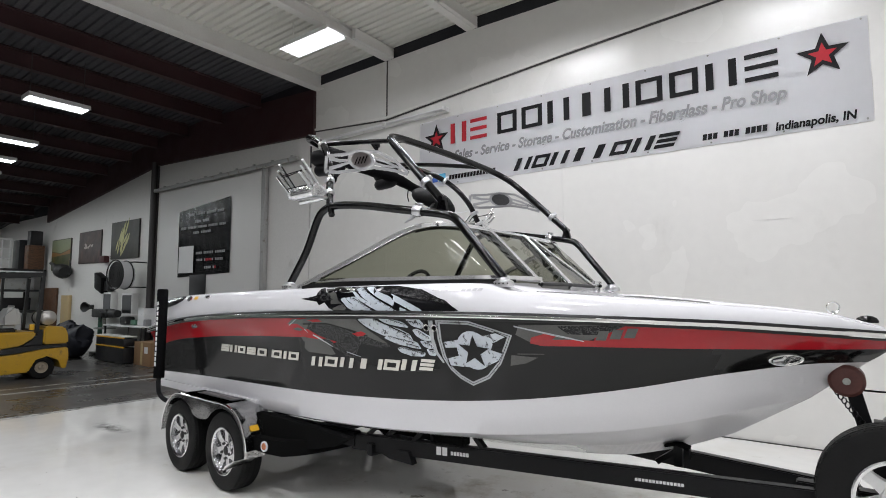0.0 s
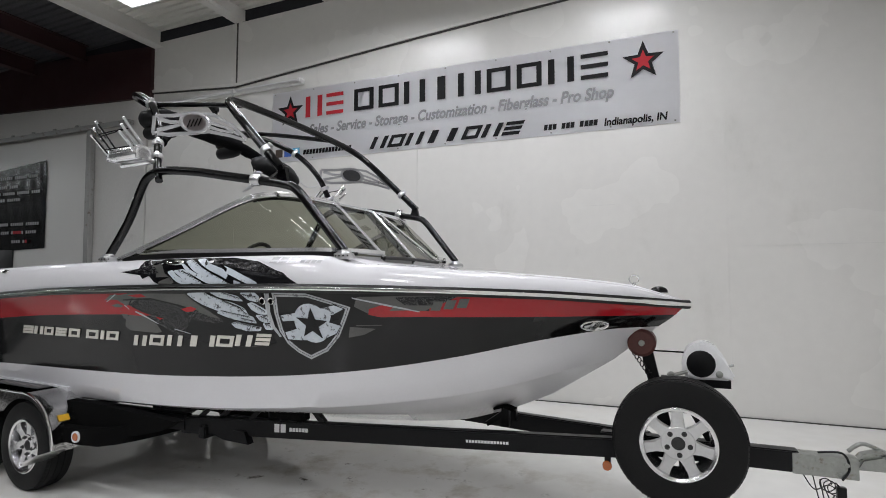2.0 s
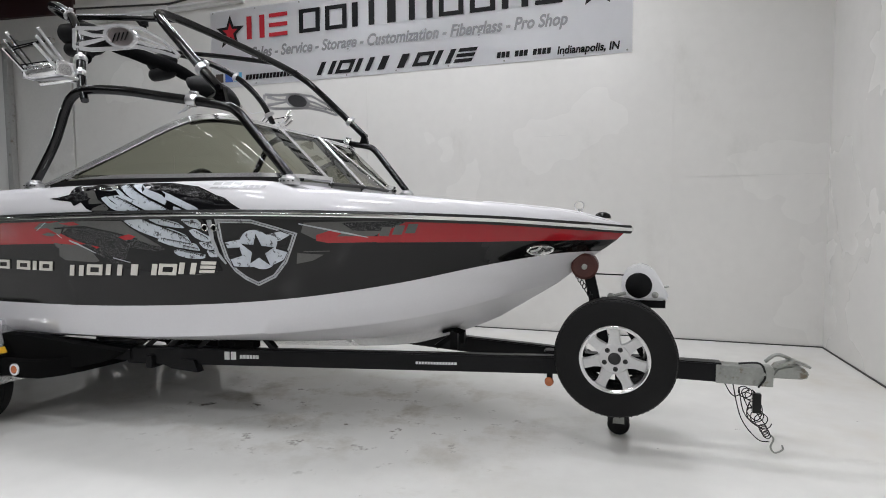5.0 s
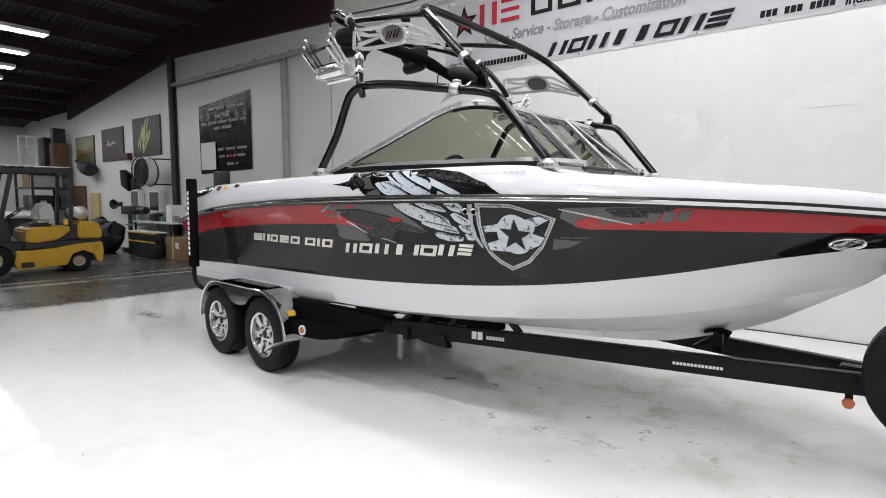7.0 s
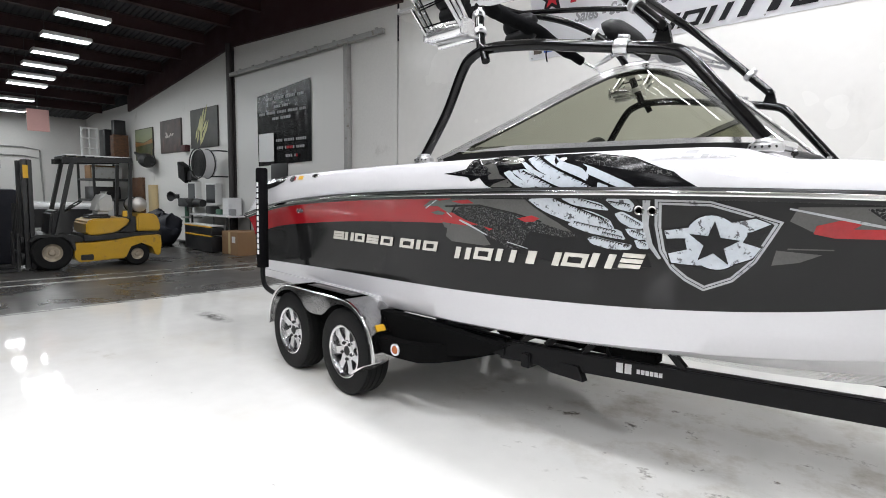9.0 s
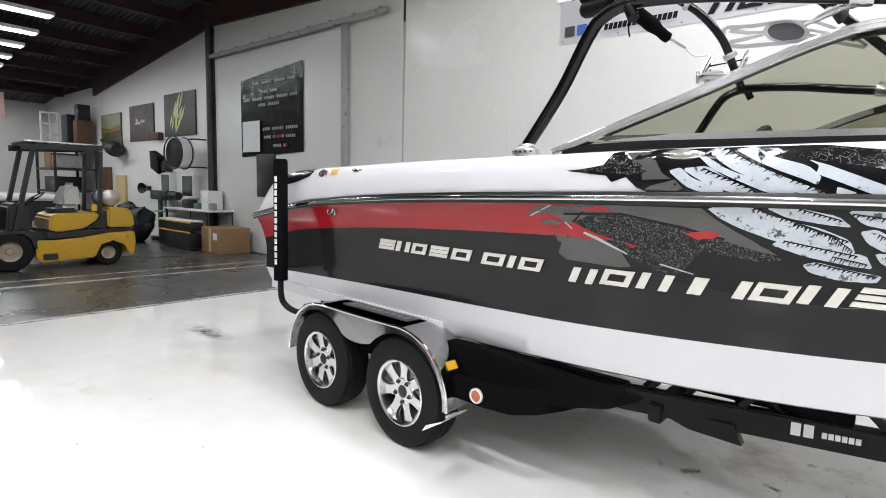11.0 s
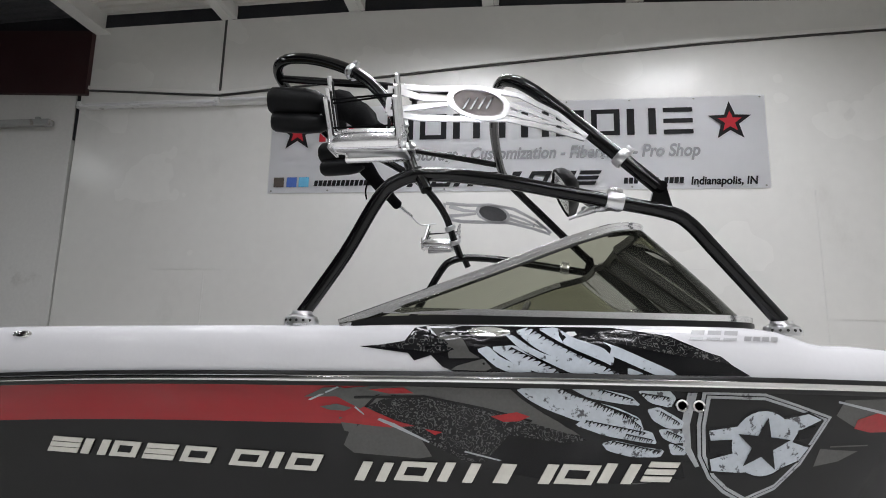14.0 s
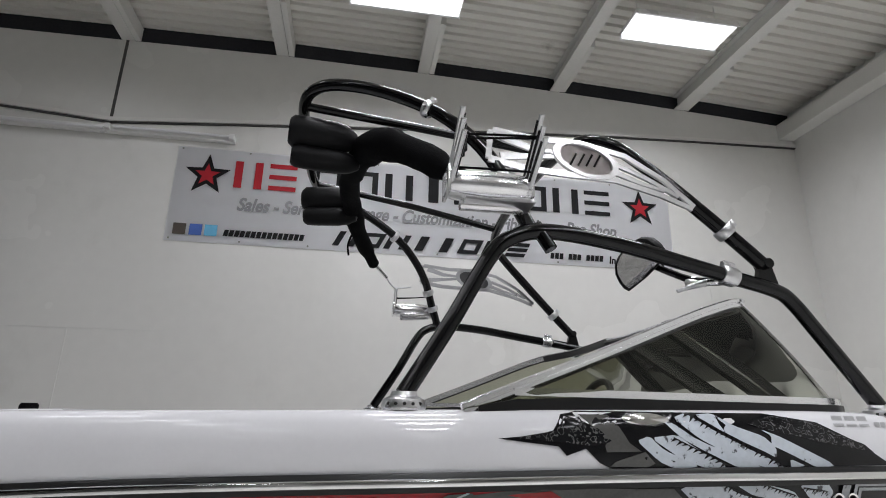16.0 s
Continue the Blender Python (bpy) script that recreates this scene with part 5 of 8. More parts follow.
m = Matrix.Translation((-2.28, 3.62, 1.78)) @ pose(0, 0, 0, 0, -62, 0)
path = [m @ Vector((0.18 * math.cos(a), 0.18 * math.sin(a), 0)) for a in [2 * math.pi * k / 28 for k in range(29)]]
tube(bm, path, 0.016, 8, cap=False)
for a in (0.6, 2.6, 4.7):
    tube(bm, [m @ Vector((0, 0, -0.03)), m @ Vector((0.17 * math.cos(a), 0.17 * math.sin(a), 0))], 0.011, 6)
tube(bm, [m @ Vector((0, 0, -0.04)), m @ Vector((0, 0, -0.22))], 0.03, 10)
part("steering_wheel", bm, DASH, boat, "black steering wheel")

# windshield
W = {}
W["rear"] = Vector((-2.98, 2.992, 1.797))
W["a0"], W["a1"] = Vector((-1.16, 3.72, 1.82)), Vector((-1.69, 3.87, 2.265))
W["b0"], W["b1"] = Vector((-1.13, 4.16, 1.825)), Vector((-1.66, 4.39, 2.265))


def mirrored(p):
    return Vector((p[0], 2 * CY - p[1], p[2]))


def pane(name, pts, label):
    bm = B()
    bm.faces.new([bm.verts.new(p) for p in pts])
    bm.normal_update()
    bmesh.ops.triangulate(bm, faces=bm.faces[:])
    o = part(name, bm, GLASS, boat, label, smooth=0)
    o.visible_shadow = False
    return o


def frame_bar(pts, outs, half=0.019, deep=0.012, name="windshield_frame", material=None, label="satin aluminium windshield frame"):
    """A flat aluminium section along a path; outs gives the way its broad face looks."""
    bm = B()
    rings = []
    for i, p in enumerate(pts):
        t = (pts[min(i + 1, len(pts) - 1)] - pts[max(i - 1, 0)]).normalized()
        o = outs[i] if isinstance(outs, list) else Vector(outs)
        o = (o - t * o.dot(t)).normalized()
        w = t.cross(o)
        rings.append([bm.verts.new(p + w * (half * a) + o * (deep * c)) for a, c in ((-1, -1), (1, -1), (1, 0.4), (0.75, 1), (0.2, 1), (0.12, 0.55), (-0.12, 0.55), (-0.2, 1), (-0.75, 1), (-1, 0.4))])
    for a, c in zip(rings, rings[1:]):
        for k in range(10):
            bm.faces.new((a[k], a[(k + 1) % 10], c[(k + 1) % 10], c[k]))
    bm.faces.new(rings[0])
    bm.faces.new(rings[-1])
    return part(name, bm, material or FRAMEALU, boat, label, smooth=30)


def rail_strip(line, z0, z1, thick, f, material, name, label):
    """A flat upright moulding that follows a line in plan; z0 and z1 may be lists along it."""
    bm = B()
    n = len(line)
    rows = []
    for i, (x, y) in enumerate(line):
        (ax, ay), (cx, cy) = line[max(i - 1, 0)], line[min(i + 1, n - 1)]
        d = Vector((cy - ay, ax - cx, 0)).normalized() * thick
        lo, hi = (z0[i] if isinstance(z0, list) else z0), (z1[i] if isinstance(z1, list) else z1)
        rows.append([bm.verts.new(f(p)) for p in ((x, y, lo), (x, y, hi), (x - d.x, y - d.y, hi), (x - d.x, y - d.y, lo))])
    for a, c in zip(rows, rows[1:]):
        for k in range(4):
            bm.faces.new((a[k], a[(k + 1) % 4], c[(k + 1) % 4], c[k]))
    bm.faces.new(rows[0])
    bm.faces.new(rows[-1])
    return part(name, bm, material, boat, label, smooth=30)


TOPS = [Vector(p) for p in ((-1.865, 3.125, 2.222), (-1.785, 3.165, 2.238), (-1.715, 3.26, 2.249), (-1.685, 3.43, 2.256), (-1.68, 3.64, 2.261), (-1.69, 3.87, 2.265))]
FEET = [Vector(p) for p in ((-1.50, 3.19, 1.82), (-1.38, 3.22, 1.82), (-1.275, 3.30, 1.82), (-1.207, 3.43, 1.82), (-1.175, 3.585, 1.82), (-1.16, 3.72, 1.82))]
FAR_A0, FAR_A1 = mirrored(W["a0"]), mirrored(W["a1"])
for s in (0, 1):
    f = mirrored if s else (lambda p: Vector(p))
    arc = smooth_path([W["rear"], Vector((-2.45, 3.048, 2.0)), Vector((-2.08, 3.09, 2.148)), Vector((-1.95, 3.107, 2.195)), TOPS[0]], 6)
    heads = arc + smooth_path(TOPS, 4)[1:]
    soles = [W["rear"].lerp(FEET[0], k / (len(arc) - 1)) for k in range(len(arc))] + smooth_path(FEET, 4)[1:]
    ways = []
    for k in range(len(soles)):
        d = soles[min(k + 1, len(soles) - 1)] - soles[max(k - 1, 0)]
        ways.append(Vector((d.y, -d.x, 0)).normalized())
    bm = B()
    rows = [[bm.verts.new(f(a.lerp(c, v / 5) + 0.014 * math.sin(math.pi * v / 5) * w)) for v in range(6)] for a, c, w in zip(soles, heads, ways)]
    for a, c in zip(rows, rows[1:]):
        for v in range(5):
            bm.faces.new((a[v], c[v], c[v + 1], a[v + 1]))
    bmesh.ops.remove_doubles(bm, verts=bm.verts, dist=0.0005)
    o = part("side_pane", bm, GLASS, boat, "green-grey tinted wraparound side window", smooth=80)
    o.visible_shadow = False
    frame_bar([f(p) for p in heads], [f(w) - f((0, 0, 0)) for w in ways])
    bend = len(arc) - 2
    frame_bar([f(p - w * 0.020 + Vector((0, 0, -0.012))) for p, w in zip(heads[bend:], ways[bend:])], [f(w) - f((0, 0, 0)) for w in ways[bend:]], 0.022, 0.009, "header_trim", DASH, "black inner trim of the windshield header")
    bm = B()
    tube(bm, [f(p + Vector((0.009, 0.002, -0.021))) for p in arc], 0.006, 8)
    part("window_seal", bm, DASH, boat, "black rubber window seal")
    base = [(-2.80, 2.998), (-2.55, 3.035), (-2.10, 3.095), (-1.75, 3.145), (-1.50, 3.182), (-1.385, 3.212), (-1.275, 3.290), (-1.203, 3.42), (-1.168, 3.575), (-1.152, 3.715)]
    rail_strip(base, 1.844, 1.870, 0.022, f, FRAMEALU, "window_rail", "satin silver lower window rail")
    sill = [(-2.93, 2.987)] + base[:8]
    rail_strip([(x + 0.003, y - 0.005) for x, y in sill], [1.79] * 6 + [1.80, 1.812, 1.825], [1.808, 1.832] + [1.8435] * 7, 0.030, f, RAILMAT, "windshield_base", "black seal under the windshield")
    rail_strip([(x - 0.02, y + 0.012) for x, y in base[4:]], 1.66, 1.848, 0.03, f, GELCOAT, "windshield_plinth", "white moulded windshield plinth")
pane("door_pane", [W["a0"], W["b0"], W["b1"], W["a1"]], "tinted walk-through window")
pane("front_pane", [W["b0"], FAR_A0, FAR_A1, W["b1"]], "tinted front window")
FRONTWAY = Vector((0.64, 0.0, 0.77))
frame_bar([W["a1"], W["b1"], FAR_A1], FRONTWAY, 0.016, 0.01)
frame_bar([p - FRONTWAY * 0.022 for p in (W["a1"], W["b1"], FAR_A1)], FRONTWAY, 0.018, 0.010, "header_trim", DASH, "black inner trim of the windshield header")
bm = B()
tube(bm, [W["a0"], W["b0"], FAR_A0], 0.014, 8)
part("front_seal", bm, DASH, boat, "black seal at the foot of the front window")
rail_strip([(-1.165, 3.74), (-1.14, 4.14)], 1.40, 1.81, 0.03, lambda p: Vector(p), SEATVINYL, "walk_through_door", "pale grey walk-through door")
rail_strip([(-1.14, 4.18), (-1.165, 4.70)], 1.66, 1.815, 0.03, lambda p: Vector(p), GELCOAT, "windshield_plinth", "white moulded windshield plinth")
for a, c in (("a0", "a1"), ("b0", "b1")):
    frame_bar([W[a] + FRONTWAY * 0.008, W[c] + FRONTWAY * 0.008], FRONTWAY, 0.024, 0.006)
    frame_bar([W[a] - FRONTWAY * 0.022, W[c] - FRONTWAY * 0.022], FRONTWAY, 0.026, 0.022, "post_trim", DASH, "black inner trim of the windshield post")
frame_bar([FAR_A0 + FRONTWAY * 0.008, FAR_A1 + FRONTWAY * 0.008], FRONTWAY, 0.018, 0.006)
frame_bar([FAR_A0 - FRONTWAY * 0.018, FAR_A1 - FRONTWAY * 0.018], FRONTWAY, 0.022, 0.018, "post_trim", DASH, "black inner trim of the windshield post")

# tower
T = 0.031


def both(name, pts, r, material, label, steps=5, n=12, parent=None):
    obs = []
    for s in (0, 1):
        bm = B()
        tube(bm, [mirrored(p) if s else p for p in pts], r, n, steps)
        obs.append(part(name, bm, material, parent or boat, label))
    return obs


lower = [(-3.165, 3.057, 1.84), (-3.0, 3.08, 2.10), (-2.866, 3.07, 2.335), (-2.785, 3.06, 2.415), (-2.64, 3.05, 2.447), (-2.35, 3.075, 2.425), (-2.05, 3.11, 2.375), (-1.84, 3.14, 2.34), (-1.62, 3.165, 2.30), (-1.53, 3.18, 2.255), (-1.42, 3.19, 2.13), (-1.18, 3.21, 1.845)]
both("tower_leg", lower, T, TUBE, "gloss black bent tower leg", 5)
bm = B()
tube(bm, [(-3.078, 3.069, 1.978), (-2.995, 3.080, 2.108)], T + 0.0015, 16, cap=False)
bm.normal_update()
for face in [g for g in bm.faces if g.normal.dot(Vector((-0.75, -0.5, -0.43))) < 0.62]:
    bm.faces.remove(face)
bm.normal_update()
part("leg_sticker", bm, STICKERRED, boat, "faded red warning sticker on the tower leg")
rear = [(-2.70, 3.06, 2.44), (-2.76, 3.11, 2.60), (-2.83, 3.17, 2.79), (-2.95, 3.24, 2.96), (-3.10, 3.31, 3.09), (-3.32, 3.40, 3.205), (-3.52, 3.50, 3.27), (-3.63, 3.62, 3.285), (-3.67, 3.80, 3.275), (-3.68, CY, 3.27)]
full = [Vector(p) for p in rear] + [mirrored(p) for p in rear[-2::-1]]
bm = B()
tube(bm, full, T * 0.95, 12, 5)
part("rear_hoop", bm, TUBE, boat, "gloss black rear tower hoop")
front = [(-1.655, 3.165, 2.41), (-1.80, 3.18, 2.55), (-2.02, 3.215, 2.765), (-2.20, 3.26, 2.935), (-2.29, 3.33, 3.01), (-2.34, 3.45, 3.05), (-2.37, 3.70, 3.075), (-2.39, CY, 3.09)]
full = [Vector(p) for p in front] + [mirrored(p) for p in front[-2::-1]]
bm = B()
tube(bm, full, T, 12, 5)
part("front_hoop", bm, TUBE, boat, "gloss black front tower hoop")
both("top_bar", [(-3.64, 3.72, 3.27), (-3.0, 3.68, 3.18), (-2.36, 3.62, 3.07)], 0.022, TUBE, "black fore-and-aft tower bar", 4)
bm = B()
tube(bm, [(-2.84, 3.74, 3.085), (-2.84, 3.74, 3.125)], 0.016, 10)
tube(bm, [(-2.84, 3.74, 3.12), (-2.84, 3.74, 3.128), (-2.84, 3.74, 3.15), (-2.84, 3.74, 3.16)], 0.03, 14)
tube(bm, [(-2.84, 3.66, 3.147), (-2.84, 3.74, 3.09)], 0.012, 8)
part("tower_light", bm, VINYLPOD, boat, "small black dome light on the tower")
for s in (0, 1):
    f = mirrored if s else (lambda p: Vector(p))

    def ring(c, d, r, h, name, label, material=BRUSHED):
        bm = B()
        d = Vector(d)
        if s:
            d = Vector((d.x, -d.y, d.z))
        q = d.to_track_quat("Z", "Y").to_matrix().to_4x4()
        lathe(bm, [(r, -h), (r + 0.004, -h * 0.6), (r + 0.004, h * 0.6), (r, h)], 20, Matrix.Translation(f(c)) @ q)
        o = part(name, bm, material, boat, label)
        bm = B()
        box(bm, (-0.012, r, -h * 0.8), (0.012, r + 0.022, h * 0.8), 0.003, 0, Matrix.Translation(f(c)) @ q)
        part("clamp_ear", bm, material, o)
    ring((-1.845, 3.14, 2.342), (-1, -0.1, 0.17), 0.038, 0.036, "clamp", "polished clamp on the tower leg")
    ring((-1.80, 3.18, 2.55), (-1, 0.1, 1), 0.040, 0.022, "clamp", "polished clamp on the tower hoop")
    ring((-3.08, 3.30, 3.07), (-1, 0.4, 0.6), 0.037, 0.018, "clamp", "polished clamp on the rear hoop")
    ring((-2.749, 3.10, 2.57), (-0.3, 0.3, 0.9), 0.037, 0.020, "clamp", "polished clamp of the board rack")
    ring((-2.793, 3.138, 2.685), (-0.35, 0.3, 0.9), 0.037, 0.022, "clamp", "polished clamp of the board rack")
    bm = B()
    tube(bm, [f((-2.69, 3.055, 2.47)), f((-2.64, 3.03, 2.37))], 0.026, 10)
    part("hinge_pin", bm, TUBE, boat, "black hinge pin")
    bm = B()
    prism(bm, [(-1.70, 2.31), (-1.61, 2.29), (-1.60, 2.32), (-1.625, 2.42), (-1.665, 2.43)], 3.155, 3.185)
    lathe(bm, [(0.022, -0.035), (0.022, 0.035)], 14, Matrix.Translation((-1.645, 3.17, 2.41)) @ pose(0, 0, 0, 90))
    if s:
        bmesh.ops.transform(bm, matrix=Matrix.Translation((0, 2 * CY, 0)) @ Matrix.Diagonal((1, -1, 1, 1)), verts=bm.verts)
    part("hinge", bm, TUBE, boat, "black hinge block")
    for x, y in ((-3.165, 3.05), (-1.18, 3.21)):
        bm = B()
        lathe(bm, [(0.062, 0), (0.066, 0.012), (0.060, 0.035), (0.040, 0.046), (0.036, 0.06)], 20, Matrix.Translation(f((x, y, 1.79))) @ Matrix.Diagonal((1.15, 0.85, 1, 1)))
        o = part("foot_mount", bm, BRUSHED, boat, "polished tower foot mount")
        for k in range(5):
            bm = B()
            a = -2.4 + k * 0.4
            lathe(bm, [(0.006, -0.004), (0.006, 0.004)], 8, Matrix.Translation(f((x + 0.071 * math.cos(a) , y + 0.052 * math.sin(a), 1.81))) @ pose(0, 0, 0, 90))
            part("bolt", bm, LABELBLACK, o)
    # pierced side plate with an oval speaker emblem
    mt = POLISH if s == 0 else PLATEGREY

    def P(x, z, lift=0.0):
        return f((x, 3.15 + 0.05 * (x + 2.4) * 0.3 - lift, z))

    def band(pts, w0, w1, th=0.012):
        bm = B()
        up, dn = [], []
        pts2 = [Vector((p[0], p[1])) for p in pts]
        for i, p in enumerate(pts2):
            d = (pts2[min(i + 1, len(pts2) - 1)] - pts2[max(i - 1, 0)]).normalized()
            nn = Vector((-d.y, d.x))
            w = w0 + (w1 - w0) * i / (len(pts2) - 1)
            up.append(p + nn * w)
            dn.append(p - nn * w)
        poly = up + dn[::-1]
        a = [bm.verts.new(P(p.x, p.y, 0)) for p in poly]
        c = [bm.verts.new(P(p.x, p.y, th)) for p in poly]
        k = len(up)
        n2 = len(poly)
        for i in range(k - 1):
            bm.faces.new((a[i], a[i + 1], a[n2 - 2 - i], a[n2 - 1 - i]))
            bm.faces.new((c[i], c[i + 1], c[n2 - 2 - i], c[n2 - 1 - i]))
        for i in range(n2):
            bm.faces.new((a[i], a[(i + 1) % n2], c[(i + 1) % n2], c[i]))
        return part("plate_rib", bm, mt, plate_ob, smooth=0)
    bm = B()
    ov = []
    for r0, r1, z0 in ((1.0, 0.80, 0),):
        rings = []
        for k in range(33):
            a = 2 * math.pi * k / 32
            rings.append([P(-2.43 + 0.145 * rr * math.cos(a), 2.808 - 0.03 * rr * math.cos(a) + 0.080 * rr * math.sin(a), th) for rr, th in ((1.0, 0), (1.0, 0.018), (0.8, 0.018), (0.8, 0))])
        vs = [[bm.verts.new(p) for p in ring4] for ring4 in rings[:-1]]
        for k in range(32):
            for j in range(4):
                bm.faces.new((vs[k][j], vs[(k + 1) % 32][j], vs[(k + 1) % 32][(j + 1) % 4], vs[k][(j + 1) % 4]))
    plate_ob = part("tower_plate", bm, mt, boat, "pierced metal side plate with an oval badge")
    bm = B()
    vs = [bm.verts.new(P(-2.43 + 0.118 * math.cos(a), 2.808 - 0.024 * math.cos(a) + 0.066 * math.sin(a), 0.006)) for a in [2 * math.pi * k / 32 for k in range(32)]]
    bm.faces.new(vs)
    bmesh.ops.solidify(bm, geom=bm.faces[:], thickness=0.004)
    badge = part("badge", bm, BADGE if s == 0 else PADGREY, plate_ob, "dark oval badge", smooth=0)
    for k in range(4):
        bm = B()
        strip(bm, P(-2.50 + 0.035 * k, 2.78, 0.012), P(-2.47 + 0.035 * k, 2.835, 0.012), 0.004, 0.008)
        part("badge_bar", bm, TUBE if s == 0 else BRUSHED, badge, smooth=0)
    band([(-2.83, 2.905), (-2.65, 2.885), (-2.45, 2.885), (-2.25, 2.845), (-2.08, 2.75), (-1.95, 2.64)], 0.013, 0.010)
    band([(-2.85, 2.775), (-2.70, 2.745), (-2.50, 2.735), (-2.30, 2.73), (-2.10, 2.68), (-1.96, 2.63)], 0.015, 0.010)
    band([(-2.80, 2.88), (-2.68, 2.84), (-2.57, 2.83)], 0.018, 0.008)
    band([(-2.80, 2.79), (-2.68, 2.80), (-2.57, 2.81)], 0.016, 0.008)
    band([(-2.29, 2.80), (-2.17, 2.755), (-2.02, 2.68)], 0.010, 0.008)
    band([(-2.30, 2.765), (-2.20, 2.73), (-2.08, 2.70)], 0.012, 0.006)
    band([(-2.84, 2.905), (-2.85, 2.775)], 0.012, 0.012)
    # board rack
    rk = (lambda x, y, z: f((x, y, z)))
    bm = B()
    rows = []
    for k in range(11):
        u = -1 + 0.2 * k
        q = 1 - 0.16 * u * u if abs(u) < 0.95 else 0.70
        rows.append([bm.verts.new(f((-2.895 + 0.16 * u, 2.975 + 0.068 * q * math.copysign(abs(math.cos(a)) ** 0.7, math.cos(a)), 2.572 + 0.052 * q * math.copysign(abs(math.sin(a)) ** 0.8, math.sin(a))))) for a in [2 * math.pi * v / 20 for v in range(20)]])
    for a, c in zip(rows, rows[1:]):
        for v in range(20):
            bm.faces.new((a[v], a[(v + 1) % 20], c[(v + 1) % 20], c[v]))
    bm.faces.new(rows[0])
    bm.faces.new(rows[-1])
    rack = part("board_rack", bm, FRAMEALU, boat, "polished aluminium board rack with black bungees", smooth=50)
    for x in (-3.045, -2.742):
        bm = B()
        box(bm, (x - 0.007, -0.062, -0.047), (x + 0.007, 0.062, 0.056), 0.005)
        bmesh.ops.transform(bm, matrix=Matrix.Translation(f((0, 2.975, 2.572))), verts=bm.verts)
        part("rack_cheek", bm, FRAMEALU, rack)
    bm = B()
    tube(bm, [rk(-2.985, 3.0, 2.507), rk(-2.975, 3.0, 2.507), rk(-2.79, 3.02, 2.517), rk(-2.74, 3.08, 2.53)], [0.014, 0.02, 0.02, 0.02], 12, 3)
    part("rack_arm", bm, FRAMEALU, rack, "polished rack arm")
    bm = B()
    box(bm, (-2.98, 0, 2.515), (-2.72, 0.13, 2.532), 0.004)
    bmesh.ops.transform(bm, matrix=Matrix.Translation(f((0, 2.95 if s == 0 else 3.08, 0))), verts=bm.verts)
    part("rack_bracket", bm, BRUSHED, rack)
    for x, dx in ((-3.038, 0.018), (-2.748, 0.010)):
        for k in range(3):
            root, tip = (x, 2.935 + 0.04 * k, 2.56 + 0.01 * k), (x + dx, 2.775 + 0.014 * k, 2.685 + 0.053 * k)
            bm = B()
            tube(bm, [rk(*root), rk(*tip)], 0.0105, 8)
            prong = part("rack_prong", bm, BRUSHED, rack, "aluminium prong")
            half = [root[i] + 0.16 * (tip[i] - root[i]) for i in range(3)]
            near = [root[i] + 0.93 * (tip[i] - root[i]) for i in range(3)]
            side = 0.009 if x < -2.9 else -0.009
            bm = B()
            tube(bm, [rk(half[0] + side, half[1], half[2]), rk(near[0] + side, near[1], near[2])], 0.0065, 6)
            part("prong_pad", bm, RAILMAT, prong, "black rubber pad along the prong")
    for y, z, dz in ((2.895, 2.605, 0.006), (2.83, 2.70, 0.018), (2.845, 2.69, 0.03)):
        bm = B()
        tube(bm, [rk(-3.03, y, z), rk(-2.9, y - 0.004, z + 0.4 * dz), rk(-2.74, y, z + dz)], 0.0042, 6, 3)
        part("bungee", bm, FABRIC, rack, "black bungee cord")
    # pairs of speaker pods under the rear hoop
    for k, (x, y, z, r) in enumerate(((-3.56, 3.78, 3.145, 0.085), (-3.54, 3.80, 3.02, 0.062))):
        bm = B()
        lathe(bm, [(0.0005, -0.17), (r * 0.75, -0.17), (r * 0.96, -0.15), (r, -0.10), (r, 0.05), (r * 0.85, 0.12), (r * 0.45, 0.17), (0.0005, 0.18)], 24, Matrix.Translation(f((x, y, z))) @ pose(0, 0, 0, 0, 90, 10 if s == 0 else -10))
        pod = part("speaker_pod", bm, VINYLPOD, boat, "black bullet-shaped tower speaker")
        bm = B()
        lathe(bm, [(r * 0.70, -0.173), (r * 0.5, -0.168), (0.0005, -0.165)], 20, Matrix.Translation(f((x, y, z))) @ pose(0, 0, 0, 0, 90, 10 if s == 0 else -10))
        part("grille", bm, FABRIC, pod)

# folded sun top in its black sleeve between the tower sides
sl = [(-2.93, 3.28, 2.74), (-3.10, 3.45, 2.92), (-3.28, 3.66, 3.06), (-3.38, 3.95, 3.09), (-3.42, CY, 3.08), (-3.40, 4.60, 3.06), (-3.34, 4.90, 2.98), (-3.22, 5.18, 2.86)]
bm = B()
tube(bm, sl, [0.045, 0.07, 0.085, 0.07, 0.06, 0.06, 0.055, 0.04], 14, 5)
for v in bm.verts:
    v.co += 0.010 * noise.noise_vector(v.co * 9)
sleeve = part("folded_top", bm, FABRIC, boat, "folded canvas top in a black sleeve")
bm = B()
tube(bm, [(-3.22, 5.18, 2.86), (-3.12, 5.29, 2.79)], 0.014, 10)
part("top_rod", bm, CHROME, sleeve, "chrome rod end")
bm = B()
tube(bm, [(-3.12, 5.29, 2.79), (-3.05, 5.36, 2.73), (-2.92, 5.36, 2.74)], 0.006, 6, 4)
part("top_strap", bm, PLATE, sleeve)
bm = B()
tube(bm, [(-3.40, 4.86, 2.97), (-3.42, 4.87, 2.90), (-3.41, 4.88, 2.83)], 0.007, 6, 3)
part("loose_strap", bm, FABRIC, sleeve, "dangling black strap")

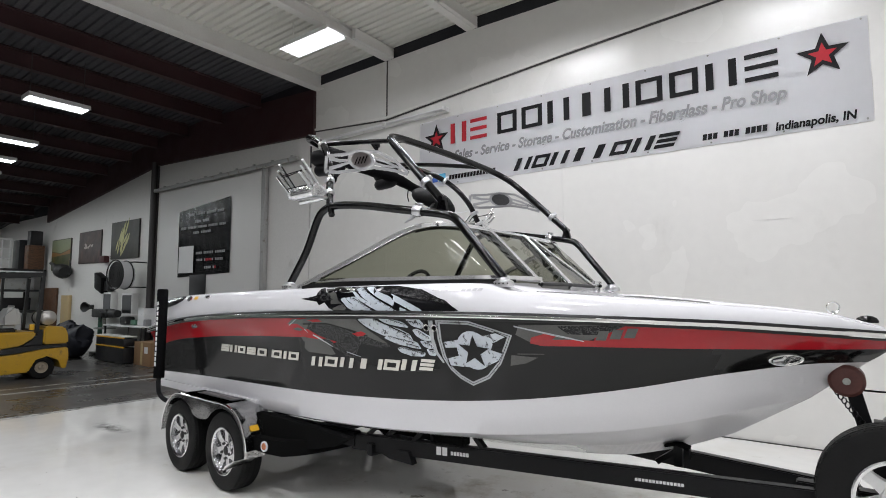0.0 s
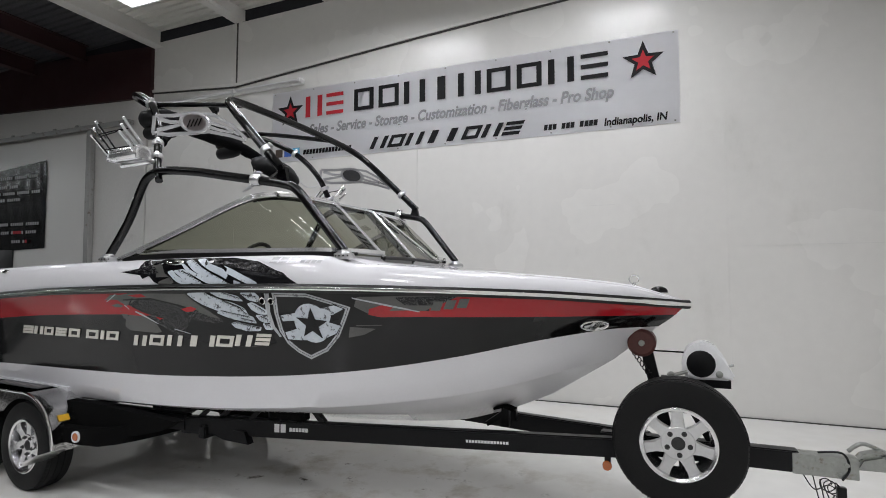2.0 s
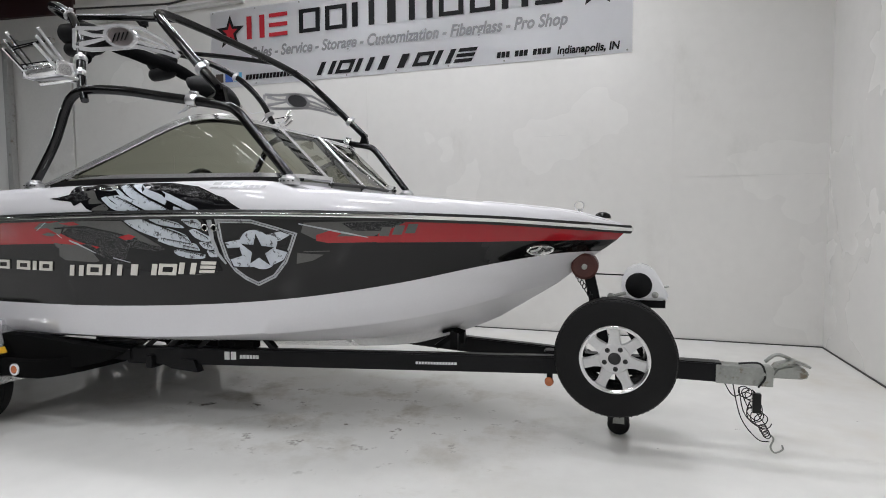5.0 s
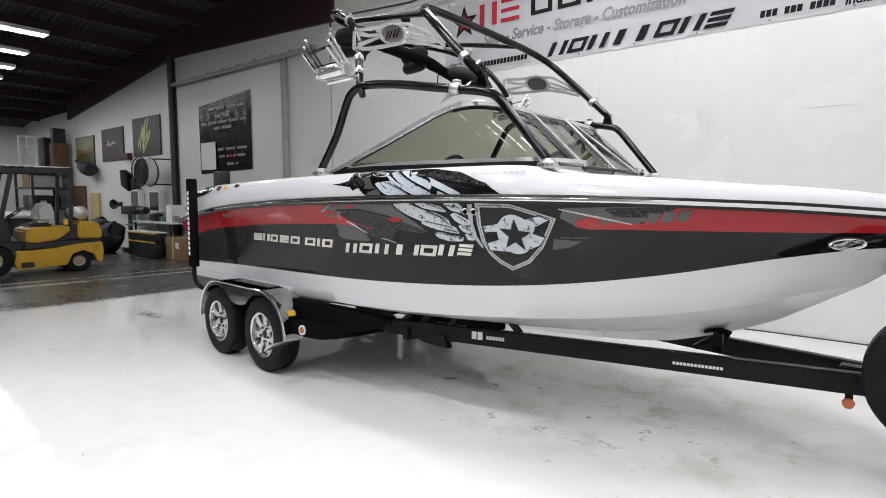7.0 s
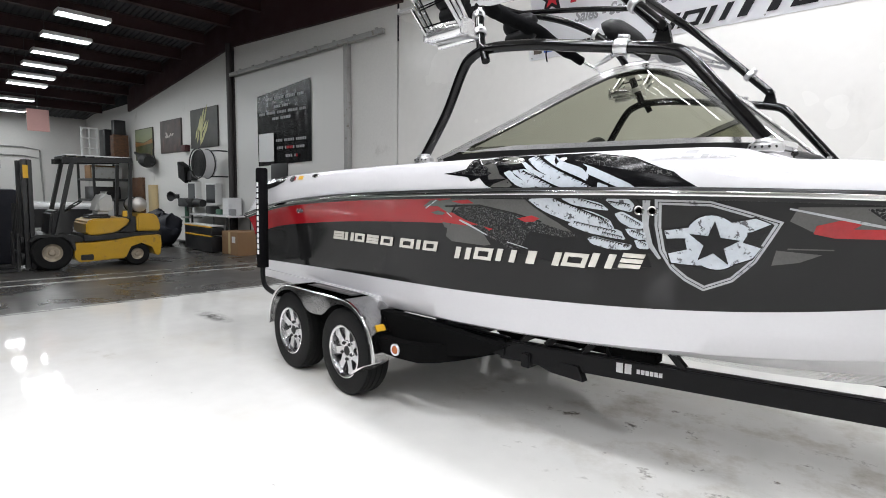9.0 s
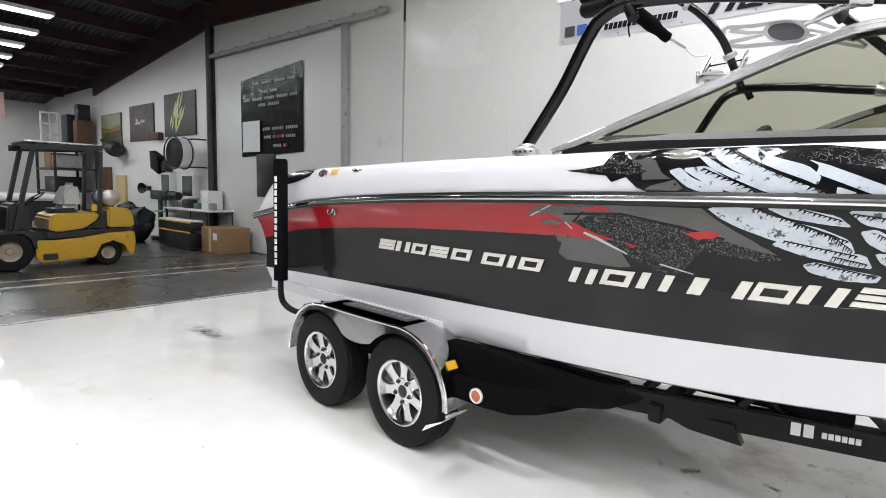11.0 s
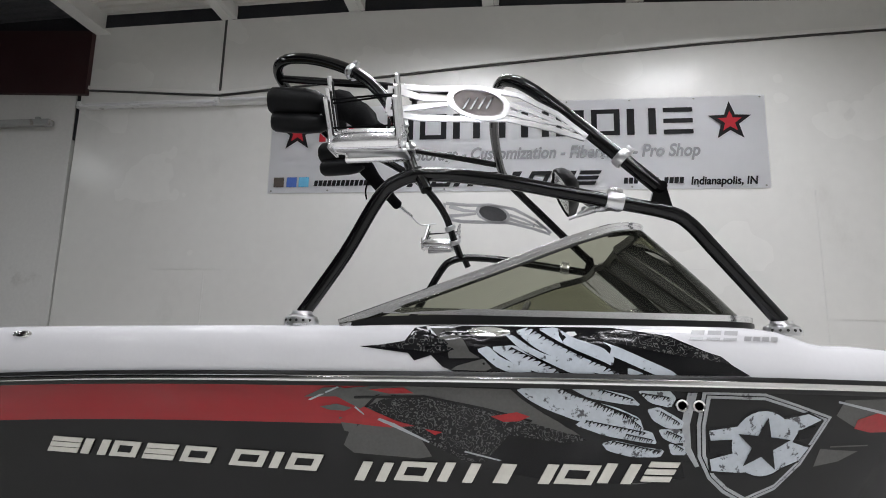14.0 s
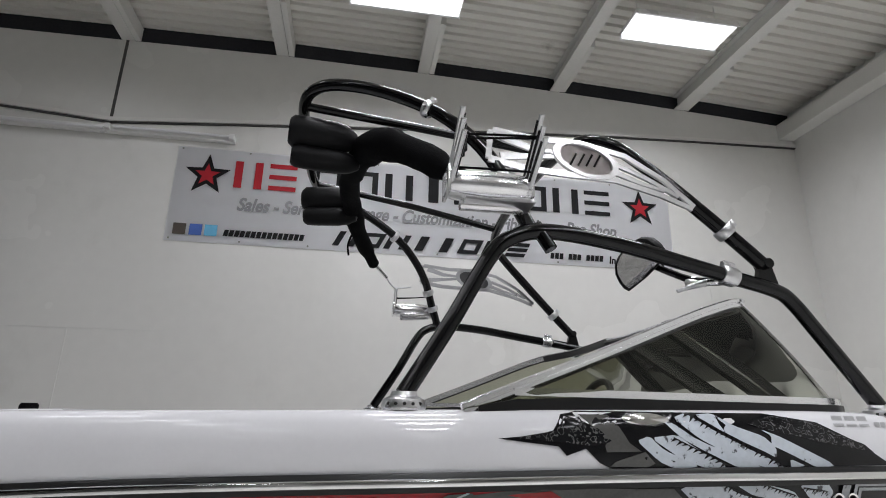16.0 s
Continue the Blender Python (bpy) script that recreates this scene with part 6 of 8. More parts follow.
# rear-view mirror on its arm
bm = B()
tube(bm, [(-1.86, 3.16, 2.33), (-1.90, 3.30, 2.36), (-1.97, 3.50, 2.48)], 0.016, 8, 4)
arm = part("mirror_arm", bm, TUBE, boat, "black mirror arm")
bm = B()
tube(bm, [(-1.86, 3.15, 2.325), (-1.93, 3.19, 2.318), (-1.99, 3.21, 2.30)], [0.02, 0.015, 0.012], 10, 3)
tube(bm, [(-1.985, 3.205, 2.30), (-2.03, 3.215, 2.285)], 0.008, 8)
tube(bm, [(-1.95, 3.19, 2.315), (-1.955, 3.25, 2.335)], 0.016, 8)
part("mirror_bracket", bm, BRUSHED, arm, "polished bracket with a clamping lever")
m = Matrix.Translation((-2.01, 3.54, 2.50)) @ pose(0, 0, 0, -7) @ Vector((-0.86, 0.10, -0.50)).to_track_quat("Z", "Y").to_matrix().to_4x4()
face = [(-0.205, -0.075), (0.0, -0.082), (0.205, -0.075), (0.232, -0.050), (0.235, -0.01), (0.215, 0.035), (0.165, 0.068), (0.09, 0.084), (0.0, 0.088), (-0.09, 0.084), (-0.165, 0.068), (-0.215, 0.035), (-0.235, -0.01), (-0.232, -0.050)]
bm = B()
rings = [[bm.verts.new(m @ Vector((k * u, k * v, z))) for u, v in face] for k, z in ((0.35, -0.058), (0.7, -0.048), (0.92, -0.022), (1.0, 0.004), (1.0, 0.020), (0.93, 0.024), (0.93, 0.016))]
for a, c in zip(rings, rings[1:]):
    for k in range(len(face)):
        bm.faces.new((a[k], a[(k + 1) % len(face)], c[(k + 1) % len(face)], c[k]))
bm.faces.new(rings[0])
mir = part("rear_mirror", bm, VINYLPOD, boat, "black-backed wide rear-view mirror with a flat lower edge", smooth=50)
bm = B()
bm.faces.new([bm.verts.new(m @ Vector((0.94 * u, 0.94 * v, 0.018))) for u, v in face])
bmesh.ops.solidify(bm, geom=bm.faces[:], thickness=0.003)
part("mirror_glass", bm, MIRROR, mir, "mirror glass", smooth=0)

# ---- the trailer ----
trailer = thing("boat_trailer", (-1.5, CY, 0), "black tandem-axle boat trailer with chrome fenders", "trailer")
ZB, ZT = 0.478, 0.605


def beam(name, a, c, w=0.075, h=ZT - ZB, z=(ZB + ZT) / 2, label="", both_sides=True, material=STEEL, parent=None):
    for s in ((0, 1) if both_sides else (0,)):
        bm = B()
        f = mirrored if s else (lambda p: Vector(p))
        strip(bm, f((*a, z)), f((*c, z)), w, h)
        bmesh.ops.bevel(bm, geom=bm.edges[:], offset=0.008, segments=2, affect="EDGES")
        ob = part(name, bm, material, parent or trailer, label)
    return ob


beam("frame_beam", (-2.75, 3.42), (0.62, 4.13), label="black box-section frame beam")
beam("side_rail", (-5.25, 3.42), (-2.70, 3.42), z=0.56)
beam("tongue", (0.30, CY), (1.48, CY), 0.10, 0.13, 0.545, "black tongue tube", False)
for x, z in ((-3.966, 0.42), (-4.845, 0.42)):
    beam("axle", (x, 3.12), (x, 2 * CY - 3.12), 0.07, 0.07, z - 0.06, "black axle tube", False)
for x in (-5.15, -3.35, -2.55):
    beam("cross_member", (x, 3.40), (x, 2 * CY - 3.40), 0.07, 0.10, 0.50, "black cross member", False)
beam("bunk", (-5.1, 3.62), (-1.75, 3.62), 0.10, 0.06, 0.64, "carpeted hull bunk", material=UNDERBLACK)
beam("bunk_post", (-3.3, 3.62), (-3.2, 3.62), 0.06, 0.12, 0.58)
for s in (0, 1):
    f = mirrored if s else (lambda p: Vector(p))
    for a, c in (((-1.95, 3.60, 0.60), (-1.80, 3.66, 0.75)), ((-1.62, 3.66, 0.60), (-1.77, 3.66, 0.75)), ((-2.45, 3.5, 0.6), (-2.35, 3.6, 0.74)), ((-2.20, 3.54, 0.60), (-2.08, 3.60, 0.74)), ((-2.02, 3.58, 0.60), (-2.12, 3.62, 0.74)), ((-2.62, 3.46, 0.60), (-2.50, 3.56, 0.74))):
        bm = B()
        strip(bm, f(a), f(c), 0.05, 0.035)
        part("bunk_strut", bm, STEEL, trailer, smooth=0)
# Added black plates that stand in for the shade under the hull.
for s in (0, 1):
    bm = B()
    prism(bm, [(-5.2, 0.46), (-3.5, 0.45), (-3.25, 0.455), (-2.95, 0.49), (-2.70, 0.55), (-2.55, 0.63), (-3.4, 0.69), (-5.2, 0.69)], 3.16, 3.24)
    if s:
        bmesh.ops.transform(bm, matrix=Matrix.Translation((0, 2 * CY, 0)) @ Matrix.Diagonal((1, -1, 1, 1)), verts=bm.verts)
    part("hull_shade_plate", bm, UNDERBLACK, trailer, "black plate standing in for the shade under the hull", smooth=0)
bm = B()
prism(bm, [(-2.52, 0.52), (-2.20, 0.52), (-2.16, 0.43), (-2.40, 0.44), (-2.50, 0.47)], 3.47, 3.53)
part("gusset", bm, STEEL, trailer, smooth=0)

# bow cradle
for s in (-1, 1):
    bm = B()
    strip(bm, (-0.36, CY + s * 0.10, 0.59), (-0.36, CY + s * 0.10, 0.725), 0.05, 0.055)
    part("bow_cradle", bm, STEEL, trailer, "black bow cradle")
    bm = B()
    strip(bm, (-0.50, CY + s * 0.12, 0.60), (-0.375, CY + s * 0.10, 0.69), 0.035, 0.035)
    part("cradle_brace", bm, STEEL, trailer)
    for dx in (-1, 1):
        bm = B()
        strip(bm, (-0.36, CY + s * 0.12, 0.745), (-0.36 + dx * 0.075, CY + s * 0.12, 0.722), 0.09, 0.016)
        part("cradle_pad", bm, UNDERBLACK, trailer, "padded cradle top", smooth=0)

# winch stand, roller and winch
bm = B()
strip(bm, (0.74, CY, 0.60), (0.60, CY, 1.24), 0.06, 0.075)
strip(bm, (0.70, CY, 0.985), (1.12, CY, 0.985), 0.10, 0.05)
strip(bm, (1.0, CY, 0.60), (0.80, CY, 0.97), 0.05, 0.05)
part("winch_stand", bm, STEEL, trailer, "black winch stand")
bm = B()
lathe(bm, [(0.02, -0.10), (0.075, -0.10), (0.092, -0.085), (0.092, 0.085), (0.075, 0.10), (0.02, 0.10)], 28, Matrix.Translation((0.585, CY, 1.235)) @ pose(0, 0, 0, 90))
rol = part("bow_roller", bm, ROLLER, trailer, "dark red rubber bow roller")
bm = B()
lathe(bm, [(0.02, 0.10), (0.02, 0.115), (0.012, 0.12)], 12, Matrix.Translation((0.585, CY, 1.235)) @ pose(0, 0, 0, 90))
part("roller_pin", bm, GALV, rol)
winch = B()
outline = [(0.85, 1.03), (0.845, 1.10), (0.86, 1.17), (0.90, 1.215), (0.96, 1.235), (1.02, 1.215), (1.07, 1.15), (1.10, 1.08), (1.13, 1.03), (1.10, 1.015), (0.90, 1.012)]
outline = [(0.97 + 1.12 * (x - 0.97), 1.012 + 1.12 * (z - 1.012)) for x, z in outline]
prism(winch, outline, CY - 0.085, CY + 0.085)
bmesh.ops.bevel(winch, geom=winch.edges[:], offset=0.016, segments=2, affect="EDGES")
wn = part("winch", winch, PLATE, trailer, "white and black strap winch")
bm = B()
lathe(bm, [(0.0005, 0.095), (0.075, 0.095), (0.086, 0.088), (0.09, 0.07)], 28, Matrix.Translation((0.945, CY, 1.115)) @ pose(0, 0, 0, 90) @ Matrix.Diagonal((1.0, 1.0, 1, 1)))
part("winch_drum_cover", bm, VINYLPOD, wn, "black oval drum cover")
bm = B()
tube(bm, [(0.86, CY - 0.09, 1.06), (0.78, CY - 0.12, 1.04)], 0.012, 8)
lathe(bm, [(0.022, -0.05), (0.026, -0.04), (0.026, 0.04), (0.022, 0.05)], 14, Matrix.Translation((0.765, CY - 0.15, 1.035)) @ pose(0, 0, 0, 90))
part("winch_handle", bm, GALV, wn, "steel winch handle")
bm = B()
lathe(bm, [(0.022, 0.084), (0.022, 0.10), (0.012, 0.104)], 14, Matrix.Translation((1.05, CY, 1.055)) @ pose(0, 0, 0, 90))
part("winch_knob", bm, GALV, wn)
bm = B()
tube(bm, [(1.10, CY - 0.03, 1.10), (1.14, CY - 0.03, 1.11)], 0.008, 8)
part("winch_pawl", bm, GALV, wn)
bm = B()
strip(bm, (0.86, CY, 1.175), (0.50, CY, 1.18), 0.05, 0.005)
part("winch_strap", bm, FABRIC, wn, "dark winch strap", smooth=0)
bm = B()
for k in range(9):
    c = Vector((0.535 + 0.016 * k, CY - 0.06, 1.165 - 0.024 * k))
    tube(bm, [c + Vector((0.012 * math.cos(a), 0.012 * math.sin(a) * (k % 2), 0.018 * math.sin(a))) for a in [2 * math.pi * j / 8 for j in range(9)]], 0.004, 5, cap=False)
part("safety_chain", bm, STEEL, trailer, "short steel safety chain")


# wheels
def wheel_mesh(R, r, prof, hub_r, face):
    """Tyre, rim, spokes: turned about the y axis, outer face to -y."""
    turn = pose(0, 0, 0, 90)
    bm = B()
    lathe(bm, [(r, 0.09), (r + 0.01, 0.1), (R * 0.86, 0.105), (R * 0.96, 0.095), (R * 0.985, 0.078), (R * 0.985, 0.066), (R, 0.064), (R, 0.03), (R * 0.985, 0.028), (R * 0.985, 0.020), (R, 0.018), (R, -0.018), (R * 0.985, -0.020), (R * 0.985, -0.028), (R, -0.030), (R, -0.064), (R * 0.985, -0.066), (R * 0.985, -0.078), (R * 0.96, -0.095), (R * 0.86, -0.105), (r + 0.01, -0.1), (r, -0.09)], 56, turn, close=True)
    for k in range(64):
        mm = turn @ pose(0, 0, 0, 0, 0, 360 * k / 64)
        for sd in (-1, 1):
            box(bm, (R * 0.955, -0.0035, sd * 0.080 - 0.010), (R * 0.988, 0.0035, sd * 0.080 + 0.010), 0, 0, mm)
    tyre = finish(bm, "tyre", TYRE, 35)
    bm = B()
    lathe(bm, [(r + 0.006, 0.095), (r + 0.008, 0.102), (r, 0.105), (r - 0.014, 0.098), (r - 0.020, 0.06), (r - 0.03, -0.09), (r, -0.095), (r + 0.006, -0.09)], 48, turn, close=True)
    rim = finish(bm, "wheel", ALLOY, 35)
    bm = B()
    n = 7
    top = []
    for rad, w in prof:
        top.append((rad, w))
    z0, z1 = 0.040, 0.074
    up = [bm.verts.new((rad, -w, z1 - 0.012 * (1 - rad / r))) for rad, w in top] + [bm.verts.new((rad, w, z1 - 0.012 * (1 - rad / r))) for rad, w in reversed(top)]
    dn = [bm.verts.new((v.co.x, v.co.y * 1.12, z0)) for v in up]
    bm.faces.new(up)
    bm.faces.new(dn)
    for i in range(len(up)):
        bm.faces.new((up[i], up[(i + 1) % len(up)], dn[(i + 1) % len(up)], dn[i]))
    bmesh.ops.bevel(bm, geom=[e for e in bm.edges if abs(e.verts[0].co.z - e.verts[1].co.z) < 0.012], offset=0.004, segments=2, affect="EDGES")
    bmesh.ops.transform(bm, matrix=turn, verts=bm.verts)
    spoke = finish(bm, "spoke", face, 30)
    bm = B()
    lathe(bm, [(hub_r, 0.042), (hub_r, 0.064), (hub_r - 0.008, 0.071), (0.060, 0.069), (0.046, 0.072), (0.040, 0.070), (0.040, 0.04)], 32, turn, close=True)
    hub = finish(bm, "hub", face, 35)
    bm = B()
    lathe(bm, [(0.0005, 0.082), (0.024, 0.080), (0.036, 0.070), (0.044, 0.068), (0.044, 0.04)], 20, turn)
    cap = finish(bm, "hub_cap", FORKBLACK, 35)
    bm = B()
    lathe(bm, [(0.0005, 0.084), (0.008, 0.084), (0.0105, 0.080), (0.0105, 0.071), (0.016, 0.0705), (0.016, 0.066)], 12, turn)
    nut = finish(bm, "lug_nut", FORKBLACK, 35)
    return tyre, rim, spoke, hub, cap, nut


TOE = 0.075


def wheel(meshes, at, turned=0.0, flip=False, toe=0.0):
    tyre, rim, spoke, hub, cap, nut = meshes
    w = part("wheel", rim, None, trailer, "seven-spoke alloy wheel with a black tyre", at=at)
    w.rotation_euler = (0, 0, math.pi + toe if flip else -toe)
    for me, name in ((tyre, "tyre"), (hub, "hub"), (cap, "hub_cap")):
        part(name, me, None, w)
    for k in range(7):
        o = part("spoke", spoke, None, w)
        o.rotation_euler = (0, turned + 2 * math.pi * k / 7, 0)
    for k in range(5):
        a = turned + 2 * math.pi * k / 5
        o = part("lug_nut", nut, None, w)
        o.location = (0.068 * math.cos(a), 0, -0.068 * math.sin(a))


ROAD = wheel_mesh(0.347, 0.203, [(0.05, 0.034), (0.085, 0.032), (0.125, 0.027), (0.160, 0.028), (0.180, 0.036), (0.196, 0.046)], 0.088, ALLOY)
for x, y, tn in ((-3.966, 3.088, 0.3), (-4.845, 3.154, 0.9)):
    wheel(ROAD, (x, y, 0.346), tn, toe=TOE)
    wheel(ROAD, (x, 2 * CY - y, 0.346), tn + 0.4, True, TOE)
wheel(wheel_mesh(0.385, 0.212, [(0.06, 0.045), (0.095, 0.038), (0.135, 0.028), (0.17, 0.025), (0.193, 0.028), (0.205, 0.034)], 0.102, ALLOYGREY), (0.795, 3.90, 0.672), 0.22)
bm = B()
tube(bm, [(0.795, 3.95, 0.672), (0.795, CY - 0.04, 0.64)], 0.035, 12)
strip(bm, (0.795, CY - 0.08, 0.70), (0.795, CY - 0.08, 0.56), 0.12, 0.05)
part("spare_bracket", bm, STEEL, trailer, "black spare wheel bracket")


# fenders
def fender(s):
    def f(p):
        q = Vector((p[0], p[1] + 0.06 + TOE * (-3.57 - p[0]), p[2]))
        return mirrored(q) if s else q
    zc, R = 0.346, 0.415
    xf, xr = -3.966, -4.845
    top = [(xf + R * math.cos(a), zc + R * math.sin(a)) for a in [k * math.pi / 2 / 10 for k in range(11)]]
    top += [(xf + (xr - xf) * k / 6, zc + R) for k in range(1, 6)]
    top += [(xr - R * math.sin(a), zc + R * math.cos(a)) for a in [k * math.pi / 2 / 10 for k in range(11)]]
    bm = B()
    for y0, y1 in ((2.885, 3.21),):
        ra = [[bm.verts.new(f((x, y, z))) for x, z in top] for y in (y0 + 0.012, y0 + 0.004, y0)]
        rb = [bm.verts.new(f((x, y1, z))) for x, z in top]
        for k in range(len(top) - 1):
            bm.faces.new((ra[0][k], ra[0][k + 1], rb[k + 1], rb[k]))
    bmesh.ops.solidify(bm, geom=bm.faces[:], thickness=0.006)
    body = part("fender", bm, CHROME, trailer, "polished tandem wheel fender")
    # outer skirt with the dip between the wheels
    bm = B()

    def low(x):
        d = min(abs(x - xf), abs(x - xr))
        z = zc + 0.372 * math.sqrt(max(0, 1 - (d / 0.385) ** 2))
        if xr < x < xf:
            mid = (x - (xf + xr) / 2) / 0.18
            z = max(z, 0.575 + 0.03 * mid * mid if abs(mid) < 1.6 else 0)
        return z
    ups, los = [], []
    fine = [(x, z) for x, z in top if x > xf] + [(xf + (xr - xf) * k / 36, zc + R) for k in range(37)] + [(x, z) for x, z in top if x < xr]
    for x, z in fine:
        ups.append(f((x, 2.893, z)))
        if x > xf:
            r = 0.372 / R
            los.append(f((xf + (x - xf) * (0.385 / R), 2.885, zc + (z - zc) * r)))
        elif x < xr:
            los.append(f((xr + (x - xr) * (0.385 / R), 2.885, zc + (z - zc) * (0.372 / R))))
        else:
            los.append(f((x, 2.885, low(x))))
    a = [bm.verts.new(p) for p in ups]
    c = [bm.verts.new(p) for p in los]
    for k in range(len(a) - 1):
        bm.faces.new((a[k], a[k + 1], c[k + 1], c[k]))
    bmesh.ops.solidify(bm, geom=bm.faces[:], thickness=0.006)
    part("skirt", bm, CHROME, body, "polished fender skirt")
    bm = B()
    tube(bm, [f((x, 2.885, z)) for x, z in top], 0.010, 8)
    part("fender_edge", bm, CHROME, body, "rolled chrome edge")
    bm = B()
    strip(bm, f((-4.72, 3.07, zc + R + 0.006)), f((-4.02, 3.07, zc + R + 0.006)), 0.12, 0.006)
    tread = part("step_pad", bm, PADGREY, body, "dark ribbed step pad", smooth=0)
    for k in range(9):
        bm = B()
        x = -4.66 + 0.07 * k
        strip(bm, f((x, 3.06, zc + R + 0.011)), f((x + 0.04, 3.06, zc + R + 0.011)), 0.05, 0.003)
        part("pad_bar", bm, BADGE, tread, smooth=0)
    bm = B()
    for a0, a1 in ((38, 31),):
        strip(bm, f((xf + (R + 0.008) * math.cos(radians(a0)), 3.0, zc + (R + 0.008) * math.sin(radians(a0)))), f((xf + (R + 0.008) * math.cos(radians(a1)), 3.0, zc + (R + 0.008) * math.sin(radians(a1)))), 0.08, 0.003)
    part("warning_label", bm, YELLOW, body, "yellow warning label", smooth=0)
    bm = B()
    prism(bm, [(-3.535, 0.32), (-3.40, 0.405), (-3.40, 0.412), (-3.51, 0.36)], f((0, 2.93, 0)).y, f((0, 3.15, 0)).y)
    part("fender_tail", bm, CHROME, body, smooth=0)
    bm = B()
    sweep = [(-3.61, 2.972), (-3.35, 2.972), (-3.19, 3.005), (-3.07, 3.085), (-2.98, 3.20), (-2.91, 3.34), (-2.85, 3.46)]
    rows = []
    for k, (x, y) in enumerate(sweep):
        z0, z1 = 0.415 + 0.012 * max(0, k - 2), 0.525 + 0.008 * k
        rows.append([bm.verts.new(f(p)) for p in ((x, y, z0), (x, y, z1), (x, y + 0.07, z1 + 0.004), (x, y + 0.07, z1 - 0.006), (x, y + 0.010, z1 - 0.010), (x, y + 0.010, z0))])
    for a, c in zip(rows, rows[1:]):
        for k in range(6):
            bm.faces.new((a[k], a[(k + 1) % 6], c[(k + 1) % 6], c[k]))
    bm.faces.new(rows[0])
    bm.faces.new(rows[-1])
    part("light_bracket", bm, UNDERBLACK, trailer, "black swept light bracket", smooth=30)
    bm = B()
    sg = 1 if s == 0 else -1
    lathe(bm, [(0.0005, 0.018), (0.026, 0.016), (0.030, 0.010), (0.030, 0)], 22, Matrix.Translation(f((-3.395, 2.970, 0.473))) @ pose(0, 0, 0, 90 * sg))
    lens = part("marker_light", bm, AMBER, trailer, "round amber marker light")
    bm = B()
    lathe(bm, [(0.031, 0.012), (0.043, 0.012), (0.043, 0), (0.031, 0)], 24, Matrix.Translation(f((-3.395, 2.970, 0.473))) @ pose(0, 0, 0, 90 * sg), close=True)
    part("lens_ring", bm, PLATE, lens, "white lens ring")
    # rear guide post
    f = mirrored if s else (lambda p: Vector(p))
    bm = B()
    tube(bm, [f((-5.425, 3.105, 0.86)), f((-5.425, 3.105, 1.80)), f((-5.425, 3.105, 1.815))], [0.055, 0.055, 0.045], 16)
    pad = part("guide_pad", bm, FABRIC, trailer, "black padded guide post sleeve")
    for k in range(13):
        bm = B()
        z = 0.99 + 0.054 * k
        strip(bm, f((-5.412, 3.051, z)), f((-5.412, 3.051, z + 0.040)), 0.006, 0.026)
        part("print_bar", bm, LABELWHITE, pad, smooth=0)
    bm = B()
    tube(bm, [f((-5.425, 3.105, 0.87)), f((-5.425, 3.105, 0.76)), f((-5.40, 3.12, 0.67)), f((-5.30, 3.17, 0.61)), f((-5.18, 3.32, 0.58))], 0.024, 12, 6)
    part("guide_pipe", bm, STEEL, trailer, "bent guide post pipe")
    bm = B()
    box(bm, (-5.30, -0.02, 0.58), (-5.24, 0.02, 0.80), 0.006)
    bmesh.ops.transform(bm, matrix=Matrix.Translation((0, f((0, 3.42, 0)).y, 0)), verts=bm.verts)
    part("bunk_post", bm, STEEL, trailer)


fender(0)
fender(1)

# front side marker, plain maker's marks
for s in (0, 1):
    f = mirrored if s else (lambda p: Vector(p))
    bm = B()
    lathe(bm, [(0.0005, 0.018), (0.028, 0.016), (0.032, 0)], 20, Matrix.Translation(f((0.36, 4.02, 0.43))) @ pose(0, 0, 0, 90 if s == 0 else -90))
    lens = part("marker_light", bm, AMBER, trailer, "round amber marker light")
    bm = B()
    box(bm, (0.34, -0.02, 0.42), (0.38, 0.02, 0.5), 0.004)
    bmesh.ops.transform(bm, matrix=Matrix.Translation((0, f((0, 4.06, 0)).y, 0)), verts=bm.verts)
    part("light_bracket", bm, STEEL, trailer)
dirv = Vector((3.37, 0.71, 0)).normalized()
base = Vector((-2.75, 3.42, 0)) + Vector((dirv.y, -dirv.x, 0)) * 0.0405


def beam_mark(d, length, z0, z1, n, material=LABELWHITE):
    for k in range(n):
        bm = B()
        a = base + dirv * (d + length * k / n)
        c = base + dirv * (d + length * (k + 0.78) / n)
        strip(bm, (a.x, a.y, (z0 + z1) / 2), (c.x, c.y, (z0 + z1) / 2), 0.004, z1 - z0)
        part("print_bar", bm, material, trailer, smooth=0)


beam_mark(0.78, 0.10, 0.525, 0.585, 2)
beam_mark(0.90, 0.15, 0.535, 0.562, 6)
beam_mark(2.22, 0.30, 0.527, 0.545, 14)

# coupler, jack wheel and wiring
bm = B()
box(bm, (1.44, CY - 0.058, 0.475), (1.78, CY + 0.058, 0.60), 0.008)
cp = part("coupler", bm, GALV, trailer, "worn galvanised coupler")
for x, z in ((1.48, 0.57), (1.57, 0.57), (1.53, 0.51), (1.68, 0.50), (1.72, 0.56)):
    bm = B()
    lathe(bm, [(0.013, 0), (0.013, 0.01), (0.007, 0.012)], 6, Matrix.Translation((x, CY - 0.058, z)) @ pose(0, 0, 0, 90))
    part("bolt", bm, GALV, cp)
bm = B()
prism(bm, [(1.76, 0.53), (1.80, 0.60), (1.90, 0.63), (1.97, 0.60), (1.99, 0.555), (1.96, 0.535)], CY - 0.04, CY + 0.04)
bmesh.ops.bevel(bm, geom=bm.edges[:], offset=0.012, segments=2, affect="EDGES")
part("coupler_head", bm, GALV, cp, "galvanised coupler head")
bm = B()
